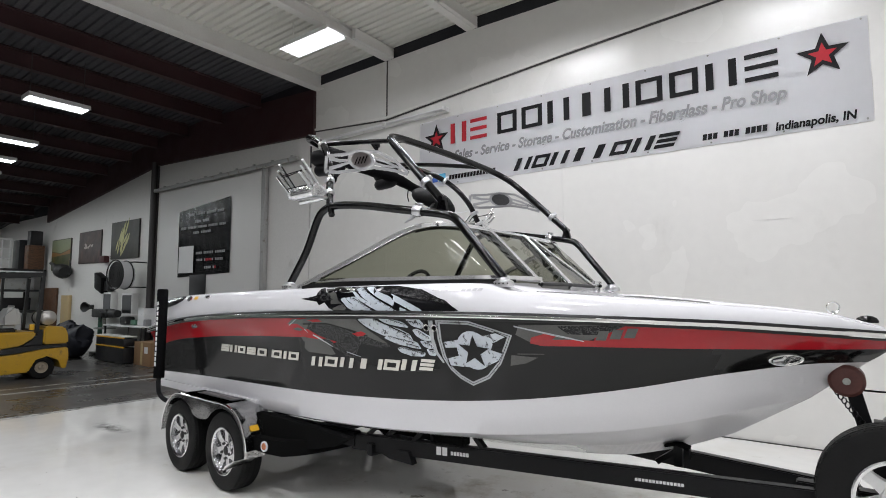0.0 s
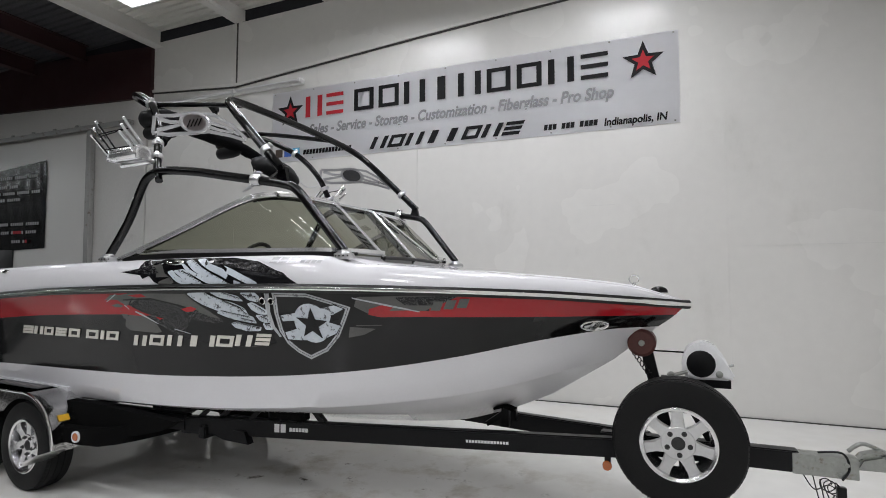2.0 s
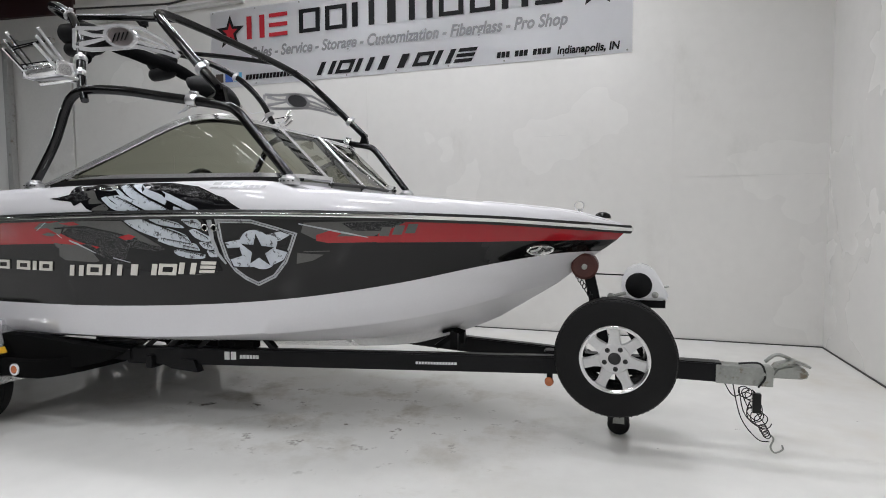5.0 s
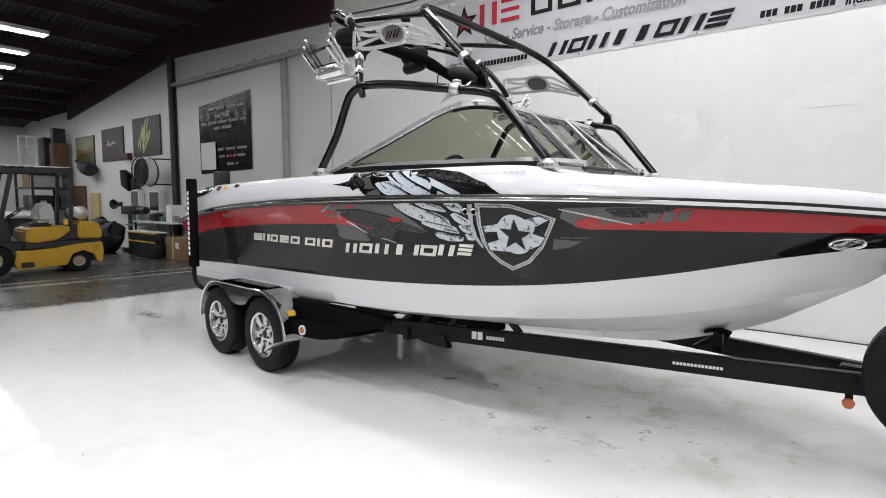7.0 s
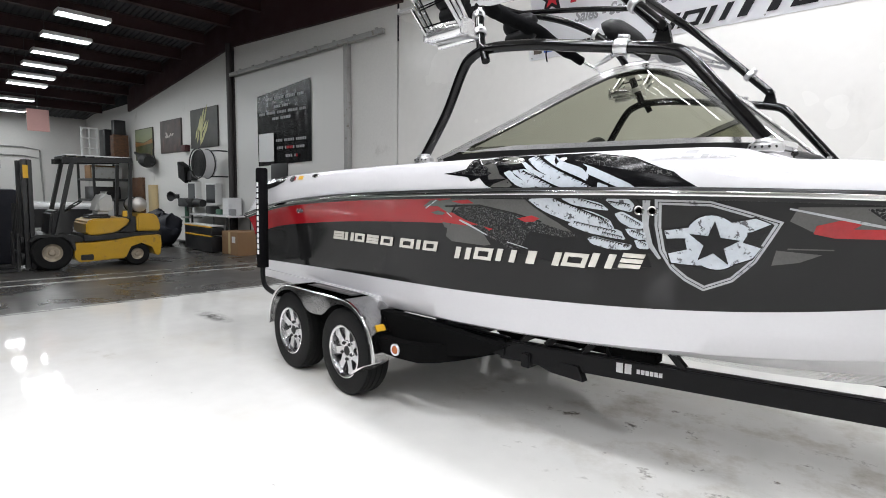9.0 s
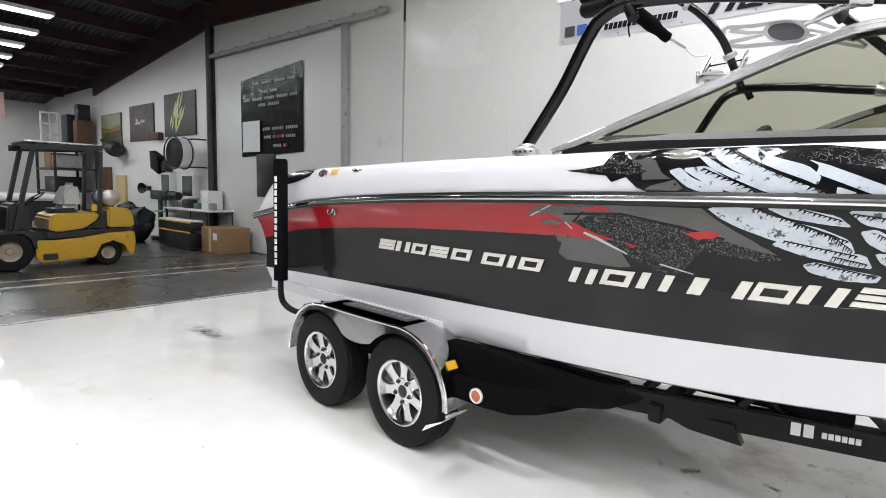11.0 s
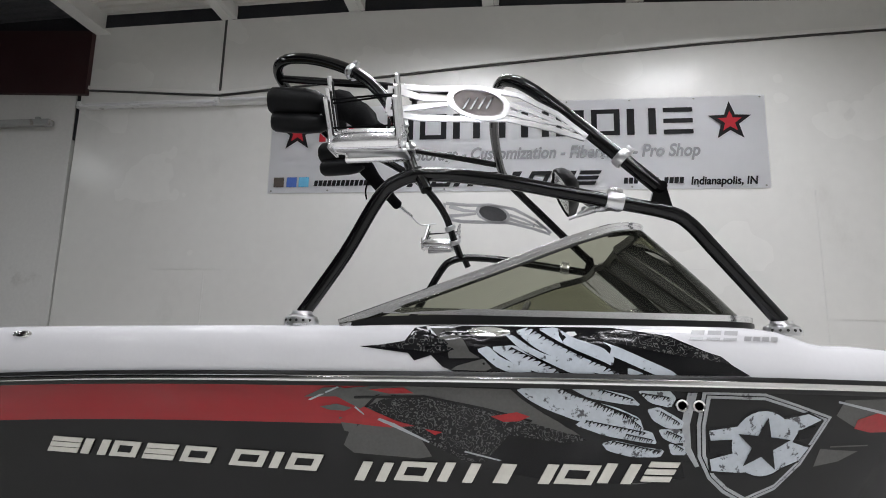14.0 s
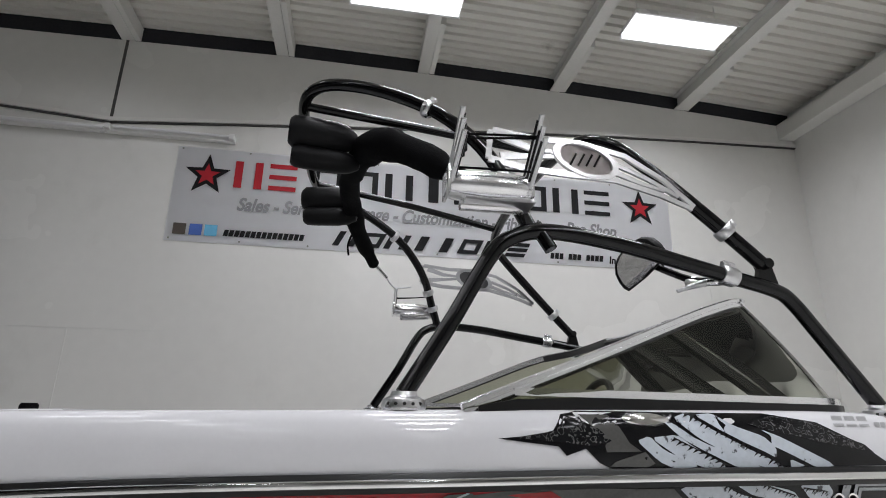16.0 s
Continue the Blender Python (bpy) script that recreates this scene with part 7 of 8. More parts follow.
tube(bm, [(1.74, CY, 0.63), (1.80, CY - 0.02, 0.685), (1.88, CY, 0.66), (1.94, CY, 0.62)], 0.012, 8, 4)
part("latch", bm, GALV, cp, "coupler latch")
bm = B()
tube(bm, [(1.58, CY - 0.02, 0.61), (1.70, CY - 0.05, 0.625), (1.73, CY - 0.06, 0.54), (1.69, CY - 0.065, 0.47)], 0.007, 6, 5)
part("brake_line", bm, RAILMAT, cp)
for k, pts in enumerate((
        [(1.50, CY - 0.03, 0.47), (1.55, CY - 0.06, 0.40), (1.63, CY - 0.05, 0.43), (1.70, CY - 0.04, 0.36), (1.64, CY - 0.06, 0.33), (1.60, CY - 0.05, 0.42)],
        [(1.58, CY - 0.05, 0.46), (1.61, CY - 0.06, 0.30), (1.68, CY - 0.06, 0.22), (1.75, CY - 0.05, 0.20), (1.70, CY - 0.05, 0.28), (1.64, CY - 0.05, 0.36)],
        [(1.55, CY - 0.02, 0.47), (1.60, CY - 0.04, 0.25), (1.70, CY - 0.04, 0.12), (1.77, CY - 0.04, 0.11)],
        [(1.66, CY - 0.05, 0.45), (1.72, CY - 0.05, 0.33), (1.69, CY - 0.06, 0.25), (1.63, CY - 0.06, 0.30), (1.65, CY - 0.06, 0.38)])):
    bm = B()
    tube(bm, pts, 0.0036, 6, 6)
    part("wiring", bm, RAILMAT, trailer, "tangled black wiring")
for cx, cz, rr, n, dx, dz in ((1.60, 0.44, 0.035, 3, 0.06, -0.03), (1.66, 0.30, 0.045, 3, 0.07, -0.06), (1.72, 0.21, 0.022, 4, 0.03, -0.05)):
    bm = B()
    tube(bm, [(cx + dx * k / (12 * n) + rr * math.cos(2 * math.pi * k / 12), CY - 0.065 - 0.004 * math.sin(k), cz + dz * k / (12 * n) + rr * math.sin(2 * math.pi * k / 12)) for k in range(12 * n + 1)], 0.0034, 6)
    part("coiled_wire", bm, RAILMAT, trailer, "coiled black wire")
bm = B()
prism(bm, [(1.78, 0.60), (1.80, 0.625), (1.90, 0.66), (1.99, 0.625), (1.985, 0.612), (1.90, 0.642)], CY - 0.05, CY + 0.03)
part("latch_plate", bm, GALV, cp, "folded latch plate", smooth=0)
bm = B()
box(bm, (1.66, CY - 0.075, 0.30), (1.71, CY - 0.035, 0.43), 0.006)
part("plug", bm, RAILMAT, trailer, "black trailer plug")
bm = B()
tube(bm, [(1.74, CY - 0.05, 0.18), (1.79, CY - 0.05, 0.14), (1.775, CY - 0.05, 0.08), (1.80, CY - 0.05, 0.045), (1.845, CY - 0.05, 0.07), (1.84, CY - 0.05, 0.10)], 0.006, 8, 5)
part("chain_hook", bm, GALV, trailer, "steel chain hook")
JY = CY + 0.12
bm = B()
tube(bm, [(0.83, JY, 0.60), (0.83, JY, 0.16)], 0.030, 12)
jk = part("jack", bm, STEEL, trailer, "black jack leg")
for s in (-0.045, 0.045):
    bm = B()
    lathe(bm, [(0.02, -0.018), (0.07, -0.018), (0.078, 0), (0.07, 0.018), (0.02, 0.018)], 26, Matrix.Translation((0.83, JY + s, 0.078)) @ pose(0, 0, 0, 90))
    part("jack_wheel", bm, TYRE, jk, "black jack wheel")
bm = B()
prism(bm, [(0.79, 0.09), (0.87, 0.09), (0.865, 0.22), (0.795, 0.22)], JY - 0.07, JY - 0.066)
part("jack_fork", bm, GALV, jk, smooth=0)

# ---- forklift ----
lay_out(HALL_FLOOR)
FX0, FX1 = -13.95, -12.85
fork = thing("forklift", (-13.4, 3.3, 0), "yellow and black counterbalance forklift truck", "forklift")


def side_body(name, poly, x0, x1, material, label="", bev=0.03):
    bm = B()
    prism(bm, poly, x0, x1, "x")
    if bev:
        bmesh.ops.bevel(bm, geom=bm.edges[:], offset=bev, segments=2, affect="EDGES")
    return part(name, bm, material, fork, label)


side_body("chassis", [(2.94, 0.50), (3.21, 0.50), (3.59, 0.53), (4.01, 0.60), (4.48, 0.62), (4.50, 0.40), (4.46, 0.17), (4.36, 0.20), (4.32, 0.38), (4.11, 0.48), (3.90, 0.41), (3.81, 0.16), (3.0, 0.12), (2.92, 0.23)], FX0, FX1, FORKYELLOW, "yellow chassis side", 0.02)
side_body("step", [(3.02, 0.16), (3.02, 0.27), (3.24, 0.27), (3.24, 0.16)], FX0 - 0.012, FX1 + 0.012, FORKBLACK, "black step", 0.01)
side_body("side_cover", [(3.10, 0.52), (3.59, 0.545), (4.01, 0.612), (4.47, 0.632), (4.47, 0.69), (4.02, 0.68), (3.62, 0.67), (3.28, 0.62), (3.10, 0.66)], FX0 + 0.015, FX1 - 0.015, FORKBLACK, "black lower cover", 0.01)
side_body("engine_hood", [(3.13, 0.67), (3.14, 0.89), (3.23, 0.96), (3.90, 0.97), (3.89, 0.86), (3.66, 0.69), (3.28, 0.635)], FX0 + 0.02, FX1 - 0.02, FORKYELLOW, "yellow engine hood", 0.03)
side_body("hood_gap", [(3.70, 0.69), (3.92, 0.86), (3.93, 1.0), (4.02, 1.0), (4.02, 0.69)], FX0 + 0.03, FX1 - 0.03, FORKBLACK, "", 0.01)
side_body("counterweight", [(4.03, 0.70), (4.03, 1.04), (4.08, 1.07), (4.40, 1.05), (4.47, 0.90), (4.48, 0.70)], FX0, FX1, FORKYELLOW, "yellow cast counterweight", 0.03)
side_body("front_fender", [(2.22, 0.58), (2.34, 0.68), (2.80, 0.68), (2.93, 0.56), (2.95, 0.36), (2.91, 0.36), (2.87, 0.54), (2.76, 0.635), (2.38, 0.635), (2.25, 0.55)], FX0 - 0.02, FX1 + 0.02, FORKBLACK, "dark front mudguard", 0.008)
side_body("floor_plate", [(2.55, 0.55), (2.55, 0.66), (2.92, 0.66), (3.1, 0.60), (3.1, 0.50)], FX0 + 0.1, FX1 - 0.1, FORKBLACK, "", 0.02)
side_body("cowl", [(2.55, 0.65), (2.60, 1.10), (2.75, 1.15), (2.88, 1.05), (2.92, 0.66)], FX0 + 0.15, FX1 - 0.15, FORKBLACK, "black front cowl", 0.04)
seat = side_body("seat", [(3.22, 0.93), (3.22, 1.03), (3.62, 1.05), (3.66, 0.96)], -13.7, -13.1, FORKBLACK, "black seat with a pale cover", 0.04)
bm = B()
prism(bm, [(3.34, 1.05), (3.42, 1.30), (3.52, 1.50), (3.64, 1.50), (3.70, 1.25), (3.68, 1.04)], -13.68, -13.12, "x")
bmesh.ops.bevel(bm, geom=bm.edges[:], offset=0.07, segments=3, affect="EDGES")
part("seat_back", bm, mat("pale seat cover", (0.5, 0.5, 0.48), 0.7, var=0.1, bump=0.2), fork, "pale cloth over the seat back")
for x in (FX0 + 0.08, FX1 - 0.08):
    for a, c, w in (((2.66, 0.66), (2.96, 2.05), 0.12), ((3.92, 0.95), (3.97, 2.08), 0.07)):
        bm = B()
        strip(bm, (x, *a), (x, *c), w, 0.06)
        part("guard_post", bm, FORKBLACK, fork, "black overhead guard post")
    bm = B()
    strip(bm, (x, 2.80, 2.08), (x, 4.0, 2.14), 0.06, 0.10)
    part("guard_rail", bm, FORKBLACK, fork)
for k in range(8):
    bm = B()
    y = 2.86 + 0.155 * k
    strip(bm, (FX0 + 0.08, y, 2.15), (FX1 - 0.08, y, 2.15), 0.03, 0.05)
    part("guard_bar", bm, FORKBLACK, fork)
bm = B()
box(bm, (FX0 + 0.1, 2.85, 2.175), (FX1 - 0.1, 3.98, 2.20), 0.01)
part("guard_cover", bm, PLATE, fork, "pale cover on the overhead guard")
for x in (-13.62, -13.02):
    for d in (0, 0.09):
        bm = B()
        box(bm, (x - 0.06, 2.18 + d, 0.05), (x + 0.06, 2.25 + d, 2.06), 0.008)
        part("mast_rail", bm, FORKBLACK, fork, "black mast rail")
for z in (0.3, 1.2, 1.98):
    bm = B()
    box(bm, (-13.62, 2.24, z), (-13.02, 2.32, z + 0.09), 0.008)
    part("mast_brace", bm, FORKBLACK, fork)
bm = B()
tube(bm, [(-13.32, 2.28, 0.2), (-13.32, 2.28, 1.9)], 0.045, 12)
part("lift_cylinder", bm, FORKBLACK, fork)
bm = B()
box(bm, (-12.965, 2.20, 1.72), (-12.955, 2.28, 1.96))
part("mast_label", bm, YELLOW, fork, "yellow label on the mast", smooth=0)
for z in (0.25, 0.55):
    bm = B()
    box(bm, (-13.85, 2.10, z), (-12.80, 2.15, z + 0.10), 0.008)
    part("fork_carriage", bm, FORKBLACK, fork)
for k in range(6):
    bm = B()
    tube(bm, [(-13.8 + 0.19 * k, 2.12, 0.6), (-13.8 + 0.19 * k, 2.12, 1.25)], 0.015, 8)
    part("load_bar", bm, FORKBLACK, fork)
for x in (-13.65, -13.0):
    bm = B()
    prism(bm, [(2.10, 0.7), (2.06, 0.7), (2.05, 0.06), (1.0, 0.03), (1.0, 0.015), (2.10, 0.015)], x - 0.06, x + 0.06, "x")
    part("fork_tine", bm, FORKBLACK, fork, smooth=0)


def fork_wheel(x, y, R, w, flip):
    t = pose(0, 0, 0, 0, 90)
    bm = B()
    lathe(bm, [(R * 0.5, w), (R * 0.9, w), (R, w * 0.7), (R, -w * 0.7), (R * 0.9, -w), (R * 0.5, -w)], 32, Matrix.Translation((x, y, R)) @ t, close=True)
    o = part("drive_wheel", bm, TYRE, fork, "dusty black solid tyre")
    bm = B()
    e = w * 0.7 if not flip else -w * 0.7
    lathe(bm, [(0.0005, e * 1.1), (R * 0.14, e * 1.1), (R * 0.2, e * 0.7), (R * 0.38, e * 0.7), (R * 0.5, e * 1.35), (R * 0.52, 0)], 26, Matrix.Translation((x, y, R)) @ t)
    part("rim", bm, RIMDUST, o, "dusty tan rim")


fork_wheel(FX1 - 0.10, 2.57, 0.335, 0.12, False)
fork_wheel(FX0 + 0.10, 2.57, 0.335, 0.12, True)
fork_wheel(FX1 - 0.12, 4.03, 0.235, 0.09, False)
fork_wheel(FX0 + 0.12, 4.03, 0.235, 0.09, True)
bm = B()
tube(bm, [(-13.75, 4.16, 1.24), (-13.70, 4.16, 1.24), (-13.10, 4.16, 1.24), (-13.05, 4.16, 1.24)], [0.05, 0.15, 0.15, 0.05], 18)
part("gas_tank", bm, TANK, fork, "grey gas cylinder")
for x in (-13.6, -13.2):
    bm = B()
    tube(bm, [(x, 4.16 + 0.16 * math.cos(a), 1.24 + 0.16 * math.sin(a)) for a in [2 * math.pi * k / 20 for k in range(21)]], 0.012, 6, cap=False)
    part("tank_strap", bm, FORKBLACK, fork)
bm = B()
m = Matrix.Translation((-13.4, 3.05, 1.22)) @ pose(0, 0, 0, 35)
tube(bm, [m @ Vector((0.17 * math.cos(a), 0.17 * math.sin(a), 0)) for a in [2 * math.pi * k / 20 for k in range(21)]], 0.014, 6, cap=False)
tube(bm, [m @ Vector((0, 0, 0)), (-13.4, 2.8, 1.0)], 0.025, 8)
part("steering_wheel", bm, FORKBLACK, fork)
bm = B()
box(bm, (-12.92, 3.78, 1.0), (-12.86, 3.86, 1.12), 0.01)
part("amber_catch", bm, YELLOW, fork)

# ---- things along the hall wall ----
lay_out(HALL_BENCH)
tc = thing("tool_chest", (-17.2, 7.2, 0), "long black tool chest with yellow edging", "tool chest")
for z0, z1 in ((0.02, 0.42), (0.46, 0.66)):
    bm = B()
    box(bm, (-17.7, 6.72, z0), (-15.75, 7.08, z1), 0.02)
    d = part("drawer_case", bm, CHESTBLACK, tc)
    bm = B()
    box(bm, (-17.7, 6.705, z1 + 0.002), (-15.75, 6.75, z1 + 0.03), 0.004)
    part("edging", bm, YELLOW, d, "yellow edging")
bm = B()
box(bm, (-17.7, 6.72, 0.69), (-15.75, 7.08, 0.72), 0.01)
part("lid", bm, LAMPWHITE, tc, "pale lid")
cb = thing("cardboard_box", (-15.7, 7.3, 0), "closed brown cardboard box", "box")
bm = B()
box(bm, (-15.6, 6.95, 0.0), (-14.6, 7.75, 0.60), 0.01)
part("carton", bm, CARDBOARD, cb)
bm = B()
box(bm, (-15.18, 6.944, 0.03), (-15.05, 6.949, 0.585))
part("tape", bm, PALEWOOD, cb, smooth=0)
bm = B()
box(bm, (-14.95, 6.944, 0.32), (-14.75, 6.949, 0.48))
part("box_label", bm, LABELWHITE, cb, smooth=0)
bm = B()
bmesh.ops.create_icosphere(bm, subdivisions=4, radius=1.0, matrix=Matrix.Translation((-19.3, 6.5, 0.45)) @ Matrix.Diagonal((1.15, 0.55, 0.52, 1)))
for v in bm.verts:
    v.co += Vector((0.22, 0.16, 0.20)) * noise.noise(v.co * 2.1) + Vector((0.08, 0.08, 0.09)) * noise.noise(v.co * 5) + Vector((0.03, 0.03, 0.03)) * noise.noise(v.co * 12)
    v.co.z = max(0.0, v.co.z)
solo("tarpaulin", bm, TARP, "dark blue tarpaulin thrown over stored gear", "tarpaulin")
lay_out(HALL_WALL)
fan = thing("drum_fan", (-18.0, HY - 0.5, 2.34), "large black-faced drum fan with a pale barrel on a wall bracket", "fan")
FM = Matrix.Translation((-18.0, HY - 0.52, 2.34)) @ pose(0, 0, 0, 90, 0, 8)
bm = B()
lathe(bm, [(0.41, -0.17), (0.43, -0.16), (0.43, 0.16), (0.41, 0.17), (0.40, 0.16), (0.40, -0.16)], 40, FM, close=True)
part("drum", bm, PLATE, fan, "pale fan drum")
for z in (-0.168, 0.168):
    bm = B()
    lathe(bm, [(0.0005, z - 0.005), (0.415, z - 0.005), (0.415, z + 0.005), (0.0005, z + 0.005)], 30, FM)
    part("guard_mesh", bm, FORKBLACK, fan, "dark mesh guard")
for r in (0.12, 0.21, 0.30, 0.39):
    for z in (-0.178, 0.178):
        bm = B()
        tube(bm, [FM @ Vector((r * math.cos(a), r * math.sin(a), z)) for a in [2 * math.pi * k / 28 for k in range(29)]], 0.007, 5, cap=False)
        part("grille_ring", bm, FORKBLACK, fan)
for z, r in ((0.20, 0.46), (-0.10, 0.45)):
    bm = B()
    tube(bm, [FM @ Vector((r * math.cos(a), r * math.sin(a), z)) for a in [2 * math.pi * k / 32 for k in range(33)]], 0.018, 8, cap=False)
    part("cradle_hoop", bm, FORKBLACK, fan, "black cradle hoop")
for z in (1.95, 2.75):
    bm = B()
    tube(bm, [(-18.0, HY - 0.35, z), (-17.6, HY - 0.3, z), (-17.55, HY, z)], 0.022, 8, 4)
    part("bracket", bm, FORKBLACK, fan)
# Unidentified dark club shape, built as a tapered body with a hoop.
reel = thing("dark_club", (-24.2, HY - 0.3, 2.7), "dark club-shaped object with a hooped arm on the hall wall", "hose reel")
bm = B()
tube(bm, [(-25.6, HY - 0.25, 2.98), (-25.1, HY - 0.27, 2.88), (-24.5, HY - 0.3, 2.72), (-24.0, HY - 0.32, 2.62), (-23.7, HY - 0.32, 2.58)], [0.05, 0.07, 0.16, 0.27, 0.2], 16, 3)
part("club_body", bm, FORKBLACK, reel)
bm = B()
tube(bm, [(-24.0, HY - 0.1, 3.0), (-23.4, HY - 0.3, 3.02), (-22.95, HY - 0.4, 2.8), (-23.0, HY - 0.35, 2.52), (-23.6, HY - 0.3, 2.48)], 0.022, 8, 5)
part("hoop_arm", bm, FORKBLACK, reel)
bm = B()
box(bm, (-24.4, HY - 0.2, 2.55), (-24.2, HY, 2.8), 0.01)
part("mount", bm, FORKBLACK, reel)


def simple(name, lo, hi, material, label, category, bev=0.01, group=""):
    bm = B()
    box(bm, lo, hi, bev)
    return solo(name, bm, material, label, category, group)


spk = thing("loudspeaker", (-20.6, HY - 0.2, 2.1), "black wall loudspeaker tilted on its bracket", "loudspeaker")
bm = B()
box(bm, (-0.33, -0.1, -0.29), (0.33, 0.1, 0.29), 0.02, 0, Matrix.Translation((-20.6, HY - 0.2, 2.13)) @ pose(0, 0, 0, 8, 18, 0))
part("cabinet", bm, VINYLPOD, spk)
bm = B()
box(bm, (-20.3, HY - 0.22, 1.85), (-19.93, HY - 0.02, 2.17), 0.02)
part("amplifier", bm, FORKBLACK, spk)
bm = B()
box(bm, (-20.65, HY - 0.2, 2.05), (-20.5, HY, 2.2))
part("bracket", bm, FORKBLACK, spk)
simple("wall_box", (-20.99, HY - 0.16, 2.86), (-20.57, HY - 0.002, 3.09), BOXRED, "small dark red bell box on the wall", "electrical box")
hn = thing("wall_horn", (-21.8, HY - 0.15, 1.28), "small black horn speaker on the wall", "loudspeaker")
bm = B()
lathe(bm, [(0.06, 0.02), (0.08, 0.12), (0.17, 0.30), (0.18, 0.31), (0.15, 0.28), (0.0005, 0.10)], 20, Matrix.Translation((-21.8, HY - 0.02, 1.28)) @ pose(0, 0, 0, 90, 0, 25))
part("bell", bm, FORKBLACK, hn)
bm = B()
box(bm, (-21.88, HY - 0.06, 1.2), (-21.72, HY, 1.36))
part("mount", bm, FORKBLACK, hn)
for x0, x1, z0, z1 in ((-20.42, -19.70, 1.0, 1.80), (-18.87, -18.05, 1.05, 1.76)):
    cb2 = thing("wall_cabinet", ((x0 + x1) / 2, HY, z0), "dark-fronted cabinet in a white frame on the wall", "cabinet", "wall cabinets")
    bm = B()
    box(bm, (x0, HY - 0.18, z0), (x1, HY - 0.002, z1), 0.01)
    part("body", bm, LAMPWHITE, cb2)
    bm = B()
    box(bm, (x0 + 0.07, HY - 0.188, z0 + 0.06), (x1 - 0.07, HY - 0.181, z1 - 0.06))
    part("door", bm, CHESTBLACK, cb2, "dark cabinet door", smooth=0)
lay_out(HALL_BENCH)
dp = thing("drill_press", (-19.2, 7.4, 0), "dark drill press with a green column", "drill press")
bm = B()
box(bm, (-19.6, 7.2, 0), (-18.9, 7.7, 0.08), 0.012)
part("base", bm, FORKBLACK, dp)
bm = B()
box(bm, (-19.75, 7.25, 1.14), (-18.55, 7.55, 1.40), 0.05)
part("head", bm, FORKBLACK, dp)
bm = B()
tube(bm, [(-18.6, 7.4, 1.27), (-18.0, 7.4, 1.27)], [0.13, 0.11], 16)
part("motor", bm, FORKBLACK, dp)
bm = B()
tube(bm, [(-19.35, 7.4, 0.08), (-19.35, 7.4, 1.2)], 0.07, 14)
part("column", bm, GREEN, dp)
bm = B()
lathe(bm, [(0.02, -0.3), (0.03, -0.22), (0.05, -0.2), (0.06, 0)], 14, Matrix.Translation((-18.9, 7.35, 1.14)))
part("chuck", bm, GALV, dp)
bm = B()
for a in (0.3, 2.4, 4.5):
    tube(bm, [(-18.75, 7.22, 1.22), (-18.75 + 0.22 * math.cos(a), 7.2, 1.22 + 0.22 * math.sin(a))], 0.013, 6)
part("feed_handle", bm, FORKBLACK, dp)
bm = B()
box(bm, (-19.2, 7.15, 0.80), (-18.6, 7.6, 0.84), 0.006)
part("table", bm, GALV, dp)
wb = thing("work_bench", (-16.8, 7.5, 0), "cluttered steel work bench with a green machine", "work bench")
bm = B()
box(bm, (-18.3, 7.1, 0.93), (-15.6, 7.9, 0.97), 0.006)
part("worktop", bm, PLATE, wb)
for x in (-18.25, -15.7):
    for y in (7.15, 7.85):
        bm = B()
        box(bm, (x, y - 0.03, 0), (x + 0.05, y + 0.02, 0.93))
        part("leg", bm, FORKBLACK, wb, smooth=0)
simple("bench_grinder", (-17.6, 7.3, 0.975), (-17.2, 7.6, 1.20), FORKBLACK, "dark bench grinder on the work bench", "grinder", 0.05)
simple("white_carton", (-16.45, 7.35, 0.975), (-16.05, 7.75, 1.45), PLATE, "small white carton on the work bench", "box")
simple("green_machine", (-16.95, 7.35, 0.975), (-16.6, 7.7, 1.12), GREEN, "small green machine on the work bench", "machine", 0.03)
simple("paint_can", (-15.95, 7.3, 0.975), (-15.78, 7.47, 1.15), TXTGREY, "grey paint can on the work bench", "can", 0.03)

# doors, boards and stores at the far end
lay_out(HALL_WALL)
for x0, x1, z1, m, l in ((-26.75, -25.4, 2.0, WOODBROWN, "dark red wooden door in the hall wall"), (-24.75, -23.9, 1.7, PALEWOOD, "pale board leaning at the hall wall")):
    bm = B()
    box(bm, (x0, HY - 0.1, 0.0), (x1, HY - 0.01, z1), 0.01)
    solo("side_door" if m is WOODBROWN else "pale_board", bm, m, l, "door" if m is WOODBROWN else "board")
roll = thing("roller_door", (WX, 3.0, 0), "pale ribbed roller door in the end wall", "roller door", kind="structure")
for k in range(14):
    bm = B()
    box(bm, (WX + 0.002, -1.0, 0.02 + 0.165 * k), (WX + 0.03, 4.6, 0.17 + 0.165 * k), 0.008)
    part("slat", bm, LAMPWHITE, roll, smooth=0)
bm = B()
box(bm, (WX + 0.002, -1.2, 2.36), (WX + 0.25, 4.8, 2.75), 0.02)
part("shutter_box", bm, POSTGREY, roll)
bm = B()
box(bm, (WX + 0.05, -0.8, 1.2), (WX + 0.07, 4.4, 1.75))
part("light_strip", bm, DAYGLOW, roll, "daylit glazed strip", smooth=0)
for z in (3.4, 3.0):
    bm = B()
    tube(bm, [(WX + 0.06, -4, z), (WX + 0.06, 5.6, z), (WX + 0.06, 6.2, z - 0.1), (WX + 0.06, 6.3, 0)], 0.03, 8)
    solo("pipe_run", bm, POSTGREY, "grey pipe along the end wall", "pipe", "pipes", "structure")
simple("pink_board", (-28.05, 4.92, 3.72), (-28.0, 5.58, 4.57), PINK, "pale pink board hung under the roof", "board", 0.005)
bm = B()
tube(bm, [(-28.02, 5.25, 4.56), (-28.02, 5.25, 5.62)], 0.02, 6)
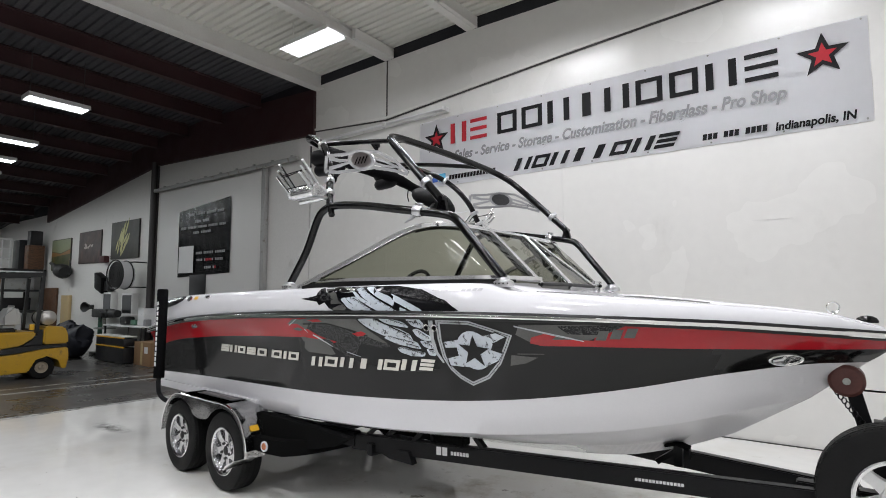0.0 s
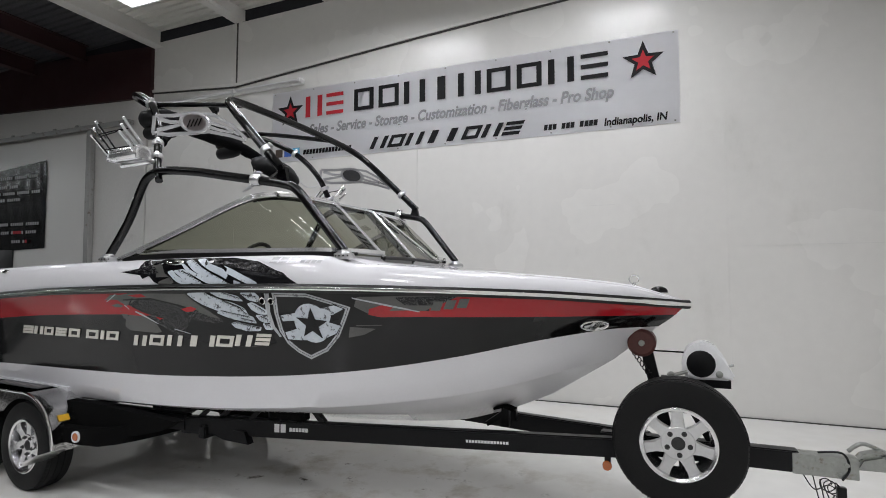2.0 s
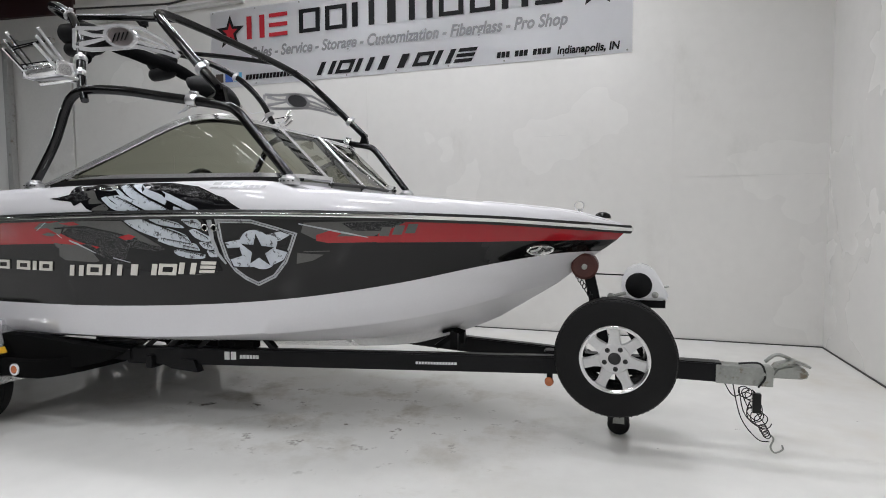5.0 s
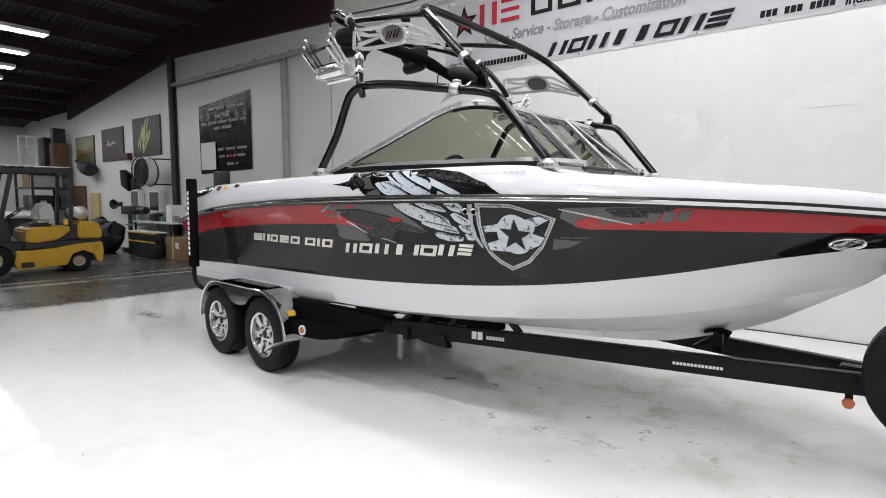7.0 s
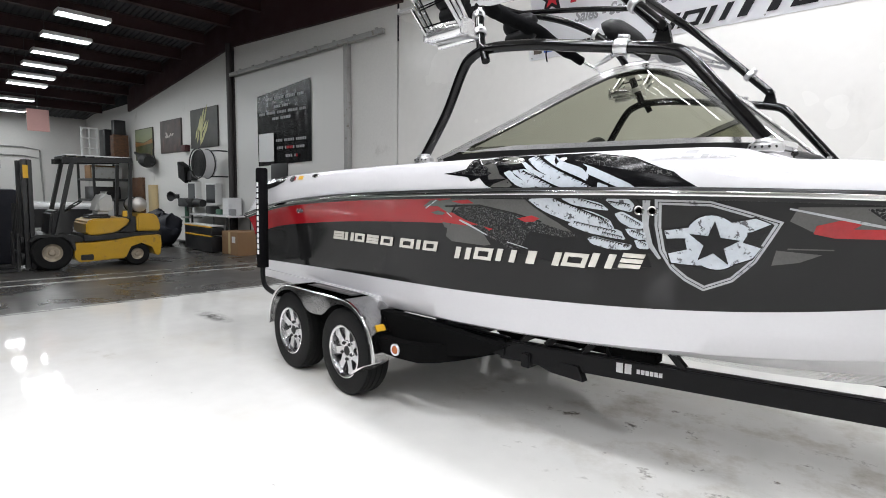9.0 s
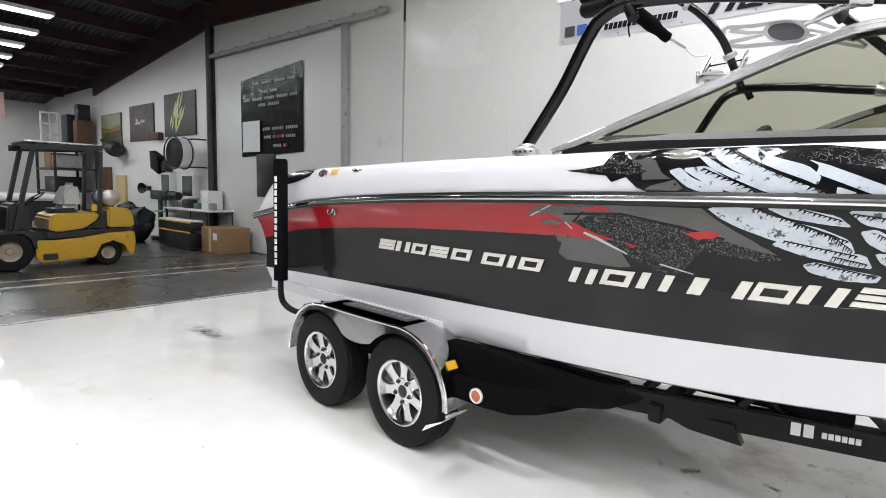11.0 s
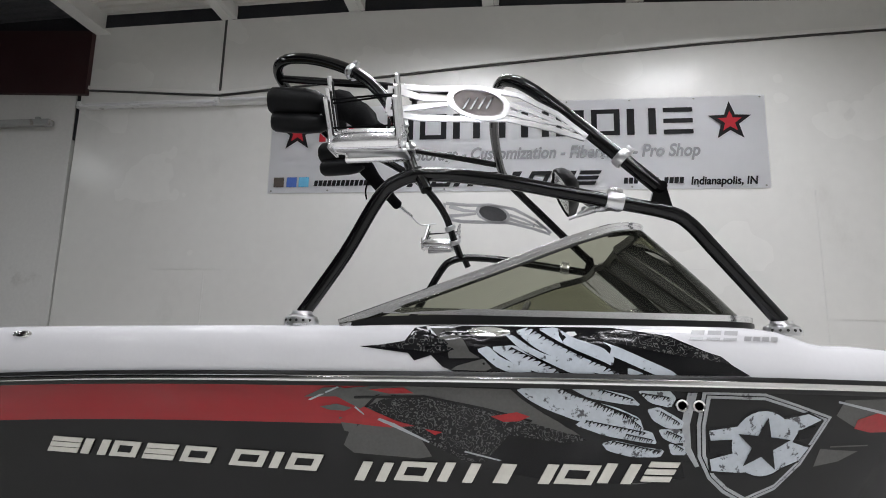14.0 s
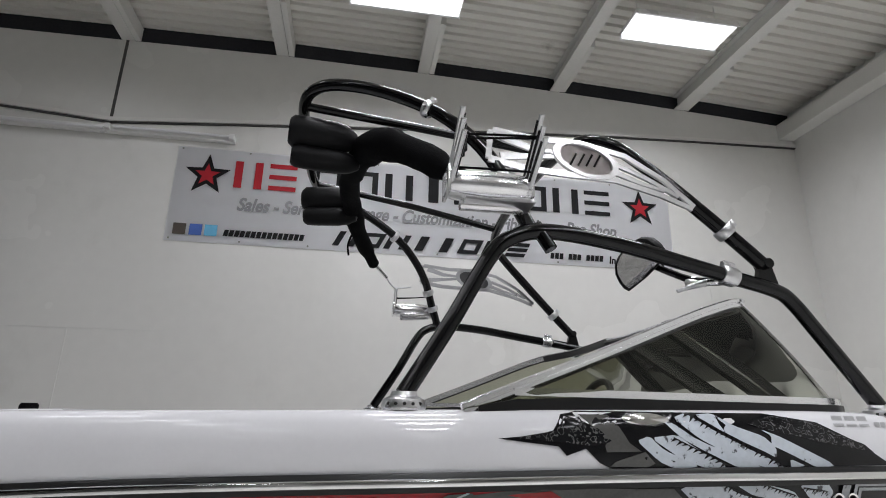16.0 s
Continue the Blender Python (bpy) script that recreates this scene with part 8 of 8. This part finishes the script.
solo("board_hanger", bm, PIPEDARK, "short hanger of the pink board", "hanger")
rk = thing("storage_rack", (-28, 7.4, 0), "tall steel storage rack with brown boxes", "rack")
for x in (-29.2, -26.8):
    for y in (6.6, 7.85):
        bm = B()
        box(bm, (x, y, 0), (x + 0.08, y + 0.08, 2.76))
        part("upright", bm, FORKBLACK, rk, smooth=0)
for z in (1.0, 1.85, 2.68):
    bm = B()
    box(bm, (-29.2, 6.6, z), (-26.72, 7.93, z + 0.08))
    part("shelf", bm, FORKBLACK, rk, smooth=0)
mez = thing("window_partition", (-28.6, 6.95, 2.76), "white window frame stored on a steel rack", "window frame")
for y0, y1, z0, z1 in ((6.66, 6.73, 2.765, 4.10), (7.18, 7.25, 2.765, 4.10), (6.93, 6.97, 2.765, 4.10), (6.66, 7.25, 2.765, 2.84), (6.66, 7.25, 4.03, 4.10), (6.66, 7.25, 3.20, 3.25), (6.66, 7.25, 3.62, 3.67)):
    bm = B()
    box(bm, (-28.64, y0, z0), (-28.58, y1, z1), 0.004)
    part("sash_bar", bm, LAMPWHITE, mez)
for lo, hi, m in (((-27.3, 7.35, 2.765), (-26.8, 7.87, 3.75), WOODBROWN), ((-27.25, 7.40, 3.755), (-26.85, 7.80, 4.35), CHESTBLACK), ((-28.4, 7.25, 2.765), (-27.6, 7.85, 4.0), CHESTBLACK),
                  ((-28.9, 6.8, 1.935), (-28.0, 7.7, 2.5), CARDBOARD), ((-27.8, 6.8, 1.935), (-27.2, 7.7, 2.4), POSTGREY), ((-29.0, 6.8, 1.085), (-27.5, 7.7, 1.6), CHESTBLACK)):
    bm = B()
    box(bm, lo, hi, 0.02)
    solo("stored_box", bm, m, "box stored on the steel rack", "box", "boxes on the rack")
lay_out(HALL_FLOOR)
bw = thing("white_boat_shell", (-21, 3.6, 0), "covered white runabout standing further back in the hall", "boat")
bm = B()
prism(bm, [(1.3, 0.95), (5.0, 0.95), (5.2, 1.12), (1.2, 1.18)], -22.2, -20.2, "x")
bmesh.ops.bevel(bm, geom=bm.edges[:], offset=0.06, segments=2, affect="EDGES")
part("shell", bm, PLATE, bw)
bm = B()
prism(bm, [(1.6, 0.4), (4.8, 0.4), (5.0, 0.95), (1.3, 0.95)], -22.0, -20.4, "x")
part("lower_hull", bm, CHESTBLACK, bw, smooth=0)
for y in (2.0, 4.2):
    bm = B()
    box(bm, (-21.9, y, 0), (-20.5, y + 0.2, 0.4))
    part("stand", bm, FORKBLACK, bw, smooth=0)
bk = thing("black_crate", (-15.2, 1.4, 0), "black covered crate with a yellow tag", "crate")
bm = B()
box(bm, (-15.9, 0.6, 0), (-14.45, 2.3, 1.52), 0.08)
part("cover", bm, TARP, bk)
bm = B()
box(bm, (-14.448, 1.62, 1.12), (-14.44, 1.98, 1.32))
part("tag", bm, YELLOW, bk, smooth=0)
